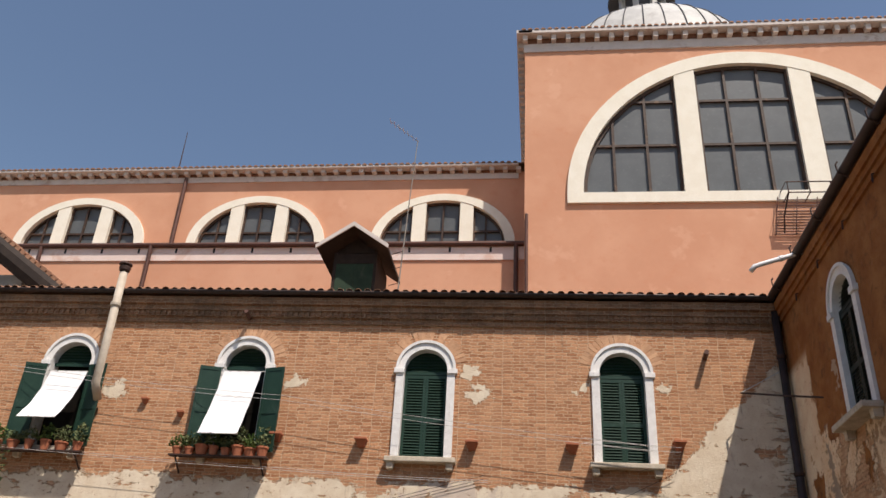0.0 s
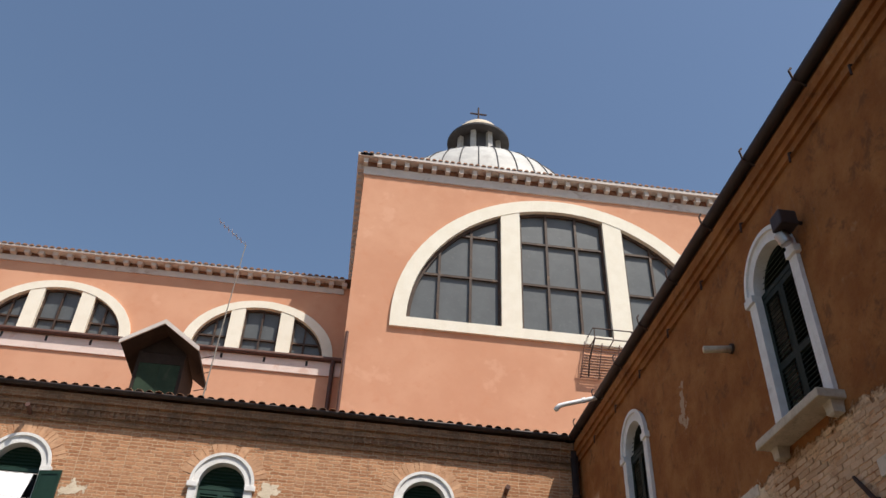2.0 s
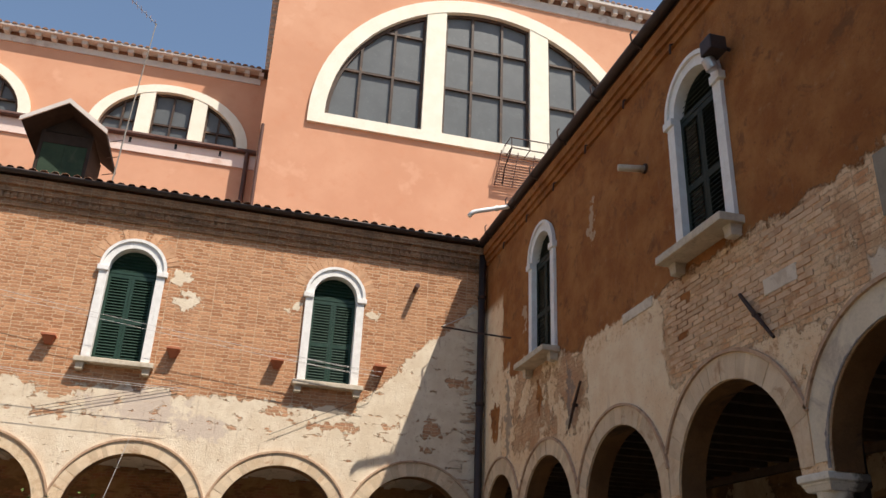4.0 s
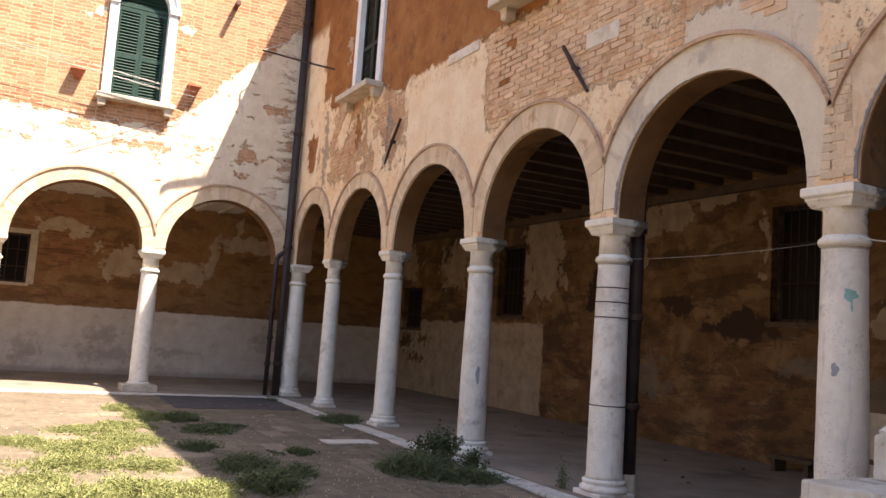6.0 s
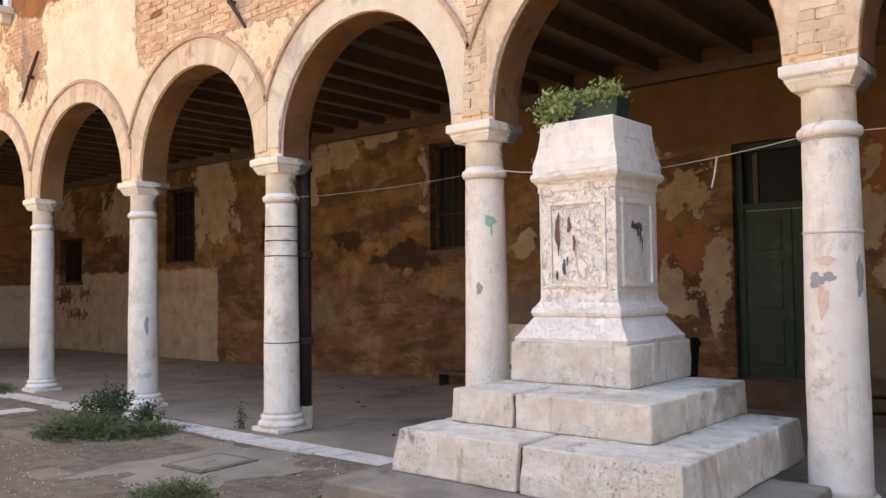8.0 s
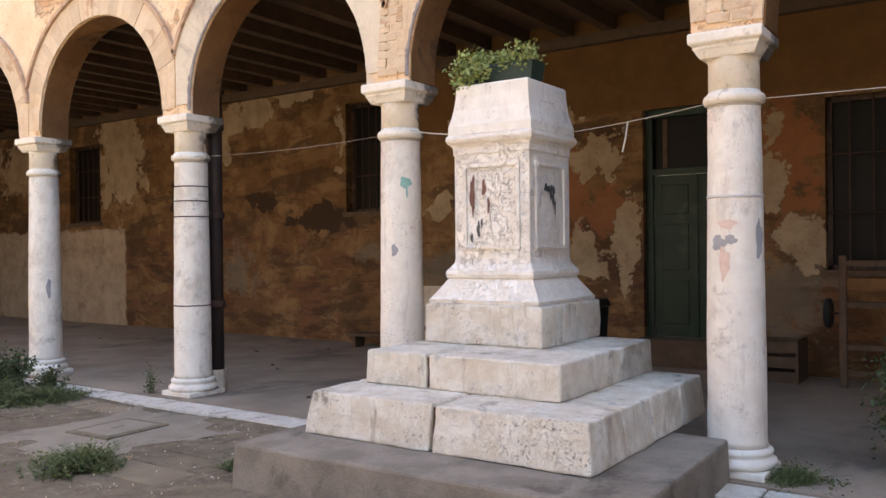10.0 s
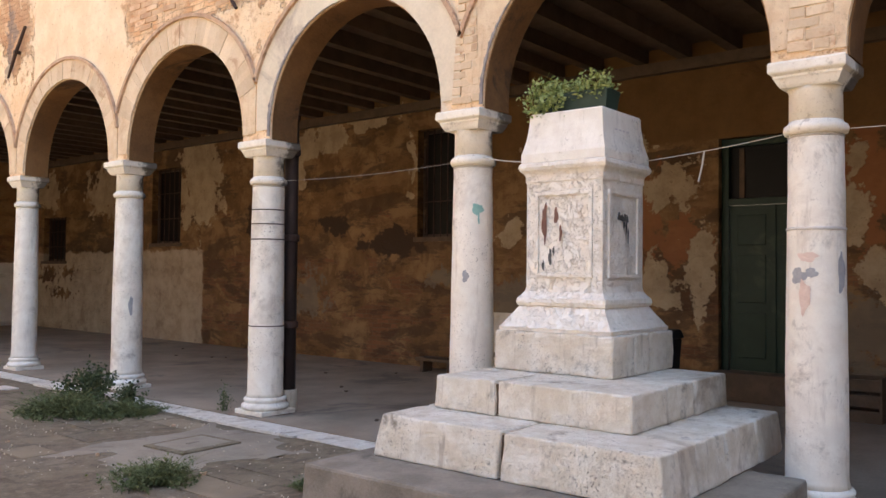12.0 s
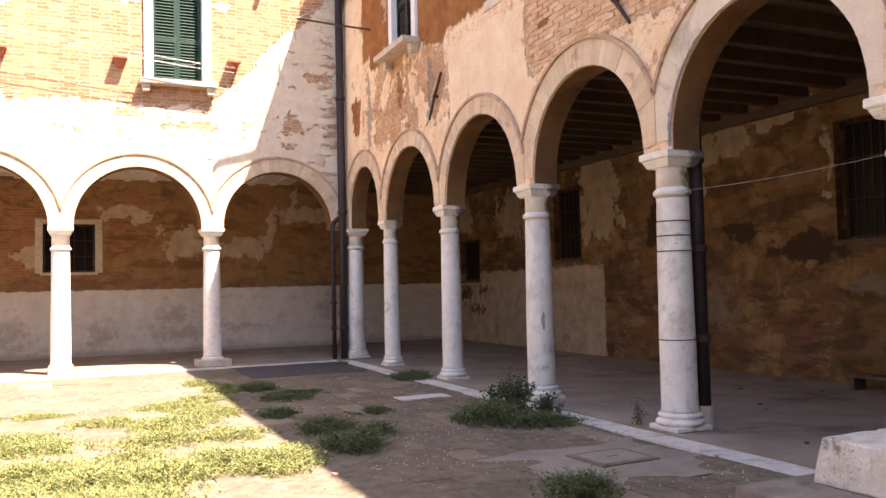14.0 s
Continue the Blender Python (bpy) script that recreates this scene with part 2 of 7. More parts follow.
    h = t.math("ADD", t.math("MULTIPLY", joint, t.math("MULTIPLY", t.math("SUBTRACT", 1.0, flat), -1.2)), t.math("MULTIPLY", flat, 0.9))
    h = t.math("ADD", h, t.math("ADD", t.math("MULTIPLY", t.noise(26, 5), 0.6), t.math("MULTIPLY", chip, 0.7)))
    return t.done(c, 0.9, t.bump(h, 1.0, 0.022), 0, 0.2)


def walk_plaster_north():
    """Ochre plaster flaking from brick over a limewashed lower band."""
    t = Tree("north_walk_plaster")
    u, v, z = t.xyz()
    col, joint = bricks(t, u, z, (0.36, 0.155, 0.075), (0.21, 0.095, 0.048), (0.31, 0.21, 0.13))
    n2 = t.noise(3.0, 7, 0.72)
    old = t.mix(t.step(n2, 0.35, 0.65), (0.27, 0.145, 0.062), (0.36, 0.21, 0.10))
    bare = t.noise(1.1, 7, 0.7, t.vec(u, v, t.math("MULTIPLY", z, 2.4)), 0.2)
    bare = t.math("MAXIMUM", t.step(t.math("ADD", bare, t.step(u, -1.5, -5.5, -0.03, 0.06)), 0.55, 0.60), patches(t, u, z, ((-4.45, 3.05, 0.55, 0.45), (-6.9, 3.2, 0.7, 0.9)), 0.5, 4.0))
    c = t.mix(bare, old, col)
    damp = t.noise(0.8, 7, 0.68, t.vec(t.math("ADD", u, 40.0), v, t.math("MULTIPLY", z, 3.0)), 0.3)
    c = t.mix(t.step(damp, 0.50, 0.60, 0, 0.6), c, (0.135, 0.07, 0.035))
    c = t.mix(t.step(z, 2.15, 1.6, 0, 0.35), c, (0.20, 0.115, 0.07))
    pale = patches(t, u, z, ((-4.4, 3.58, 0.72, 0.2), (-2.95, 2.85, 0.55, 0.42), (-1.45, 2.72, 0.75, 0.26), (-0.75, 3.05, 0.13, 0.5), (0.15, 3.6, 0.85, 0.22), (-0.05, 4.1, 0.12, 0.22), (-6.6, 2.5, 0.3, 0.25), (-9.4, 3.2, 0.8, 0.35)), 0.5, 2.6)
    c = t.mix(pale, c, t.mix(t.step(n2, 0.3, 0.7), (0.40, 0.29, 0.19), (0.56, 0.44, 0.31)))
    edge = t.math("ADD", 1.64, t.math("MULTIPLY", t.math("SUBTRACT", t.noise(2.4, 7, 0.74), 0.5), 0.2))
    low = t.step(t.math("SUBTRACT", edge, z), -0.015, 0.02)
    lime = t.mix(t.step(n2, 0.3, 0.7), (0.60, 0.525, 0.45), (0.72, 0.655, 0.58))
    grime = t.noise(1.5, 8, 0.76, t.vec(u, v, t.math("MULTIPLY", z, 1.8)), 0.3)
    stain = patches(t, u, z, ((-3.0, 0.48, 0.7, 0.16), (-3.25, 0.95, 0.4, 0.2), (-5.0, 0.5, 0.3, 0.3), (0.9, 1.0, 0.25, 0.4), (-1.6, 0.62, 0.5, 0.08), (-7.0, 0.6, 0.4, 0.3)), 0.8, 5.5, 0.6)
    lime = t.mix(t.math("MULTIPLY", stain, 0.5), lime, (0.30, 0.25, 0.21))
    lime = t.mix(t.step(grime, 0.53, 0.66, 0, 0.55), lime, (0.40, 0.34, 0.29))
    lime = t.mix(t.step(t.math("ADD", z, t.math("MULTIPLY", n2, 0.25)), 0.32, 0.16, 0, 0.6), lime, (0.30, 0.25, 0.21))
    c = t.mix(low, c, lime)
    h = t.math("ADD", t.math("MULTIPLY", bare, -0.8), t.math("ADD", t.math("ADD", pale, low), t.math("MULTIPLY", n2, 0.7)))
    h = t.math("SUBTRACT", h, t.math("MULTIPLY", joint, t.math("MULTIPLY", bare, 0.5)))
    return t.done(c, 0.92, t.bump(h, 0.6, 0.015), 0, 0.15)


def walk_plaster_east():
    """Brown patched plaster over brick, with pale remains of an older coat."""
    t = Tree("east_walk_plaster")
    u, v, z = t.xyz()
    col, joint = bricks(t, u, z, (0.20, 0.085, 0.042), (0.115, 0.052, 0.028), (0.145, 0.09, 0.052))
    n2 = t.noise(3.0, 7, 0.72)
    fine = t.noise(12, 6, 0.75)
    old = t.mix(t.step(n2, 0.35, 0.65), (0.13, 0.068, 0.029), (0.205, 0.115, 0.052))
    old = t.mix(t.step(t.noise(1.5, 7, 0.72, warp=0.4), 0.47, 0.60, 0, 0.75), old, (0.27, 0.165, 0.082))
    old = t.mix(t.step(fine, 0.55, 0.66, 0, 0.5), old, (0.075, 0.042, 0.024))
    # bare brick shows in the lower half and here and there above
    bare = t.math("ADD", t.noise(1.0, 7, 0.7, t.vec(u, v, t.math("MULTIPLY", z, 2.2)), 0.25), t.step(z, 2.3, 1.5, -0.05, 0.06))
    bare = t.step(bare, 0.565, 0.61, 0, 0.8)
    c = t.mix(bare, old, col)
    damp = t.noise(0.7, 7, 0.66, t.vec(t.math("ADD", u, 40.0), v, t.math("MULTIPLY", z, 3.0)), 0.3)
    c = t.mix(t.step(damp, 0.50, 0.57, 0, 0.65), c, (0.062, 0.036, 0.022))
    c = t.mix(t.step(damp, 0.43, 0.38, 0, 0.45), c, (0.27, 0.16, 0.08))
    c = t.mix(patches(t, u, z, ((8.6, 1.98, 0.65, 0.2), (7.2, 2.3, 0.4, 0.12), (5.4, 2.6, 0.5, 0.7)), 0.5, 3.0, 0.15), c, (0.058, 0.034, 0.022))
    c = t.mix(t.math("MULTIPLY", patches(t, u, z, ((6.65, 1.1, 0.4, 0.4), (11.2, 1.1, 0.5, 0.3), (9.9, 1.4, 0.4, 0.15), (15.8, 0.9, 0.5, 0.5)), 0.7, 4.0, 0.2), 0.7), c, (0.17, 0.14, 0.105))
    c = t.mix(t.math("MULTIPLY", patches(t, u, z, ((13.1, 2.3, 0.3, 0.6), (13.6, 1.9, 0.3, 0.3), (15.75, 2.6, 0.35, 0.8)), 0.6, 4.0, 0.15), 0.8), c, (0.26, 0.105, 0.045))
    # even ochre coat above the door
    even = t.math("MULTIPLY", t.step(u, 10.4, 10.7), t.step(t.math("ADD", z, t.math("MULTIPLY", n2, 0.3)), 3.30, 3.36))
    c = t.mix(even, c, t.mix(t.step(n2, 0.3, 0.7), (0.125, 0.065, 0.026), (0.17, 0.09, 0.036)))
    pale = patches(t, u, z, ((6.9, 3.85, 0.72, 0.28), (8.1, 4.08, 0.8, 0.13), (5.6, 4.0, 0.5, 0.25), (6.3, 3.3, 0.25, 0.3), (3.25, 3.35, 0.75, 0.95), (10.95, 2.1, 0.22, 0.26), (9.0, 3.2, 0.07, 0.5), (13.5, 2.7, 0.35, 0.3), (13.85, 1.5, 0.14, 0.65), (13.35, 1.35, 0.25, 0.4), (12.3, 3.2, 0.9, 0.1), (15.6, 2.3, 0.14, 0.6), (15.85, 1.6, 0.3, 0.3), (-0.5, 3.3, 0.8, 0.6), (-3.6, 3.4, 0.9, 0.4)), 0.62, 2.4)
    pale = t.math("MULTIPLY", pale, t.step(fine, 0.66, 0.58, 0.35, 1.0))
    pc = t.mix(t.step(n2, 0.3, 0.7), (0.27, 0.19, 0.115), (0.42, 0.32, 0.21))
    edge = t.math("ADD", 1.9, t.math("MULTIPLY", t.math("SUBTRACT", t.noise(2.0, 7, 0.72), 0.5), 0.5))
    low = t.math("MULTIPLY", t.step(t.math("SUBTRACT", edge, z), -0.02, 0.03), t.step(t.math("ADD", u, t.math("MULTIPLY", n2, 0.35)), 3.58, 3.52))
    holes = patches(t, u, z, ((-3.3, 1.35, 0.4, 0.2), (-2.3, 1.4, 0.3, 0.12), (-2.6, 0.9, 0.5, 0.12), (0.6, 1.4, 0.2, 0.1), (2.9, 2.3, 0.3, 0.2)), 0.9, 6.0)
    low = t.math("MULTIPLY", low, t.math("SUBTRACT", 1.0, holes))
    lc = t.mix(t.step(n2, 0.3, 0.7), (0.29, 0.21, 0.14), (0.43, 0.33, 0.235))
    lc = t.mix(t.step(t.noise(1.8, 8, 0.76), 0.53, 0.64, 0, 0.5), lc, (0.18, 0.12, 0.08))
    c = t.mix(pale, c, pc)
    c = t.mix(low, c, lc)
    h = t.math("ADD", t.math("MULTIPLY", bare, -0.8), t.math("ADD", t.math("ADD", pale, low), t.math("MULTIPLY", t.math("ADD", n2, fine), 0.5)))
    return t.done(c, 0.92, t.bump(h, 0.7, 0.016), 0, 0.15)


def pale_stone(name, a, b, pit=0.5, stain=(0.34, 0.28, 0.22), amount=0.5, cracks=0.0):
    """Pale limestone, grained, pitted, streaked and stained."""
    t = Tree(name)
    t.co = t.t.nodes.new("ShaderNodeNewGeometry").outputs["Position"]
    x, y, z = t.xyz()
    n = t.noise(7, 5, 0.65)
    c = t.mix(t.step(n, 0.35, 0.68), a, b)
    c = t.mix(t.step(t.noise(1.7, 7, 0.72, warp=0.4), 0.52, 0.70, 0, amount), c, stain)
    run = t.noise(5.0, 6, 0.7, t.vec(t.math("MULTIPLY", x, 2.2), t.math("MULTIPLY", y, 2.2), t.math("MULTIPLY", z, 0.3)))
    c = t.mix(t.step(run, 0.55, 0.72, 0, amount * 0.7), c, tuple(q * 0.8 for q in stain))
    pits = t.step(t.noise(170, 4, 0.7), 0.50, 0.70)
    c = t.mix(t.math("MULTIPLY", pits, 0.10 + 0.28 * pit), c, stain)
    low = t.step(t.noise(24, 7, 0.82), 0.58, 0.80)
    c = t.mix(t.math("MULTIPLY", low, 0.16), c, tuple(q * 0.8 for q in stain))
    holes = t.math("MULTIPLY", t.step(t.noise(58, 3, 0.6), 0.60, 0.66), t.step(t.noise(2.3, 4, 0.6), 0.50, 0.60))
    c = t.mix(t.math("MULTIPLY", holes, 0.6), c, tuple(q * 0.55 for q in stain))
    grime = t.step(t.noise(3.1, 8, 0.78, t.vec(x, y, t.math("ADD", z, 31.0)), 0.3), 0.545, 0.70, 0, amount)
    c = t.mix(grime, c, tuple(q * 0.5 for q in stain))
    h = t.math("SUBTRACT", t.math("MULTIPLY", n, 0.5), t.math("ADD", t.math("ADD", t.math("MULTIPLY", pits, 0.75), t.math("MULTIPLY", holes, 1.4)), t.math("MULTIPLY", low, 0.9)))
    if cracks:
        cr = t.t.nodes.new("ShaderNodeTexVoronoi")
        cr.feature = "DISTANCE_TO_EDGE"
        t.put(cr, "Vector", t.mix(0.16, t.co, t.node("TexNoise", 1, Vector=t.co, Scale=4.0, Detail=5.0)))
        t.put(cr, "Scale", 5.5)
        line = t.math("MULTIPLY", t.step(cr.outputs[0], 0.035, 0.008), t.step(t.noise(3.0, 3), 0.52, 0.60))
        c = t.mix(t.math("MULTIPLY", line, cracks), c, tuple(q * 0.5 for q in stain))
        h = t.math("SUBTRACT", h, line)
    return t.done(c, 0.78, t.bump(h, pit, 0.009), 0, 0.25)


def crusted_shaded_stone():
    """Cap stone: washed pale towards the court; soot crust and painted shade darken the inward side."""
    t = Tree("sooty_shaded_cap_stone")
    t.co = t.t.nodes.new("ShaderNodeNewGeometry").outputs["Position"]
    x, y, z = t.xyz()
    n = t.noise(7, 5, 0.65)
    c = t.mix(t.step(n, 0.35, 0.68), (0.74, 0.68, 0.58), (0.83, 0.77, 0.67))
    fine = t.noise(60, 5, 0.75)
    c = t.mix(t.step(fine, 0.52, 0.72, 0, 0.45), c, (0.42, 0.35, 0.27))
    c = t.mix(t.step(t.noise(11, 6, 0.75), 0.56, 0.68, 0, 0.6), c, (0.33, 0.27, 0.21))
    # inward half darkened by world x: arcade shade mixed with crust
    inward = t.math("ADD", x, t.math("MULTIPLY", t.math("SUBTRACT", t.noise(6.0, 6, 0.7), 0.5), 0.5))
    crust_shade = t.math("MULTIPLY", t.step(inward, 5.58, 5.70), t.step(y, 17.0, 15.0))
    c = t.mix(t.math("MULTIPLY", crust_shade, 0.9), c, t.mix(n, (0.035, 0.03, 0.026), (0.12, 0.095, 0.075)))
    return t.done(c, 0.85, t.bump(t.math("ADD", fine, t.math("MULTIPLY", crust_shade, 0.6)), 0.5, 0.008), 0, 0.2)


def chipped_panel(name, flaking):
    """Soft pale marble whose skin flakes off in curled scales."""
    t = Tree(name)
    n = t.noise(9, 7, 0.74, warp=0.8)
    c = t.mix(t.step(n, 0.3, 0.7), (0.79, 0.71, 0.60), (0.89, 0.83, 0.74))
    flake = t.step(n, 0.49, 0.515)
    cr = t.t.nodes.new("ShaderNodeTexVoronoi")
    cr.feature = "DISTANCE_TO_EDGE"
    t.put(cr, "Vector", t.mix(0.2, t.co, t.node("TexNoise", 1, Vector=t.co, Scale=7.0, Detail=6.0)))
    t.put(cr, "Scale", 15.0)
    crack = t.math("MULTIPLY", t.step(cr.outputs[0], 0.06, 0.015), t.step(t.noise(5.0, 5, 0.7), 0.50, 0.60))
    rim = t.math("MULTIPLY", t.step(n, 0.475, 0.495), t.step(n, 0.53, 0.505))
    c = t.mix(t.math("MULTIPLY", rim, t.step(t.noise(6.0, 4), 0.45, 0.62, 0, 0.32 * flaking)), c, (0.46, 0.36, 0.25))
    c = t.mix(t.math("MULTIPLY", crack, 0.45 * flaking), c, (0.38, 0.29, 0.205))
    pits = t.step(t.noise(75, 4, 0.7), 0.60, 0.68)
    c = t.mix(t.math("MULTIPLY", pits, 0.45), c, (0.36, 0.28, 0.20))
    c = t.mix(t.step(t.noise(2.6, 7, 0.74), 0.56, 0.70, 0, 0.3), c, (0.54, 0.45, 0.35))
    h = t.math("SUBTRACT", t.math("ADD", t.math("MULTIPLY", flake, flaking), t.math("MULTIPLY", t.noise(40, 5), 0.7)), t.math("ADD", t.math("MULTIPLY", crack, flaking), t.math("MULTIPLY", pits, 0.6)))
    return t.done(c, 0.78, t.bump(h, 0.95, 0.016), 0, 0.25)


def salmon_render():
    t = Tree("salmon_lime_render")
    n = t.noise(0.35, 6, 0.62)
    c = t.mix(t.step(n, 0.32, 0.68), (0.575, 0.29, 0.18), (0.64, 0.345, 0.222))
    c = t.mix(t.step(t.noise(1.7, 6, 0.7), 0.52, 0.75, 0, 0.5), c, (0.57, 0.255, 0.145))
    c = t.mix(t.step(t.noise(0.9, 4), 0.60, 0.70, 0, 0.35), c, (0.72, 0.42, 0.29))
    return t.done(c, 0.9, t.bump(t.noise(20, 5), 0.25, 0.01), 0, 0.15)


def paving(name, a, b, rnd=0.0):
    """Worn, gritty paving: stains, earth, pale chips."""
    t = Tree(name)
    t.co = t.t.nodes.new("ShaderNodeNewGeometry").outputs["Position"]
    n1 = t.noise(0.45, 6, 0.62)
    n2 = t.noise(2.6, 6, 0.7)
    n3 = t.noise(9.0, 5, 0.75)
    fine = t.noise(45, 4, 0.75)
    c = t.mix(t.step(n2, 0.33, 0.66), a, b)
    if rnd:
        c = t.mix(t.math("MULTIPLY", t.random(), rnd), c, tuple(x * 0.5 for x in a))
    c = t.mix(t.step(n1, 0.45, 0.62, 0, 0.55), c, (0.17, 0.13, 0.095))
    mid = t.noise(1.3, 8, 0.75, warp=0.3)
    c = t.mix(t.step(mid, 0.53, 0.60, 0, 0.5), c, tuple(x * 0.55 for x in a))
    c = t.mix(t.step(mid, 0.44, 0.36, 0, 0.35), c, (0.34, 0.285, 0.225))
    c = t.mix(t.step(n3, 0.51, 0.62, 0, 0.75), c, (0.115, 0.088, 0.062))
    c = t.mix(t.step(n3, 0.42, 0.32, 0, 0.45), c, (0.42, 0.36, 0.29))
    chips = t.step(t.node("TexVoronoi", 0, Vector=t.co, Scale=17.0), 0.13, 0.07)
    c = t.mix(t.math("MULTIPLY", chips, t.step(n2, 0.44, 0.6, 0, 0.8)), c, (0.62, 0.57, 0.50))
    c = t.mix(t.step(fine, 0.45, 0.7, 0, 0.45), c, (0.11, 0.085, 0.06))
    return t.done(c, 0.9, t.bump(t.math("ADD", fine, t.math("ADD", n3, n2)), 0.7, 0.015), 0, 0.2)


def foliage(name, a, b, rough=0.5):
    t = Tree(name)
    c = t.mix(t.island(), a, b)
    m = t.done(c, rough, None, 0, 0.15)
    t.put(t.bsdf, "Subsurface Weight", 0.0)
    return m


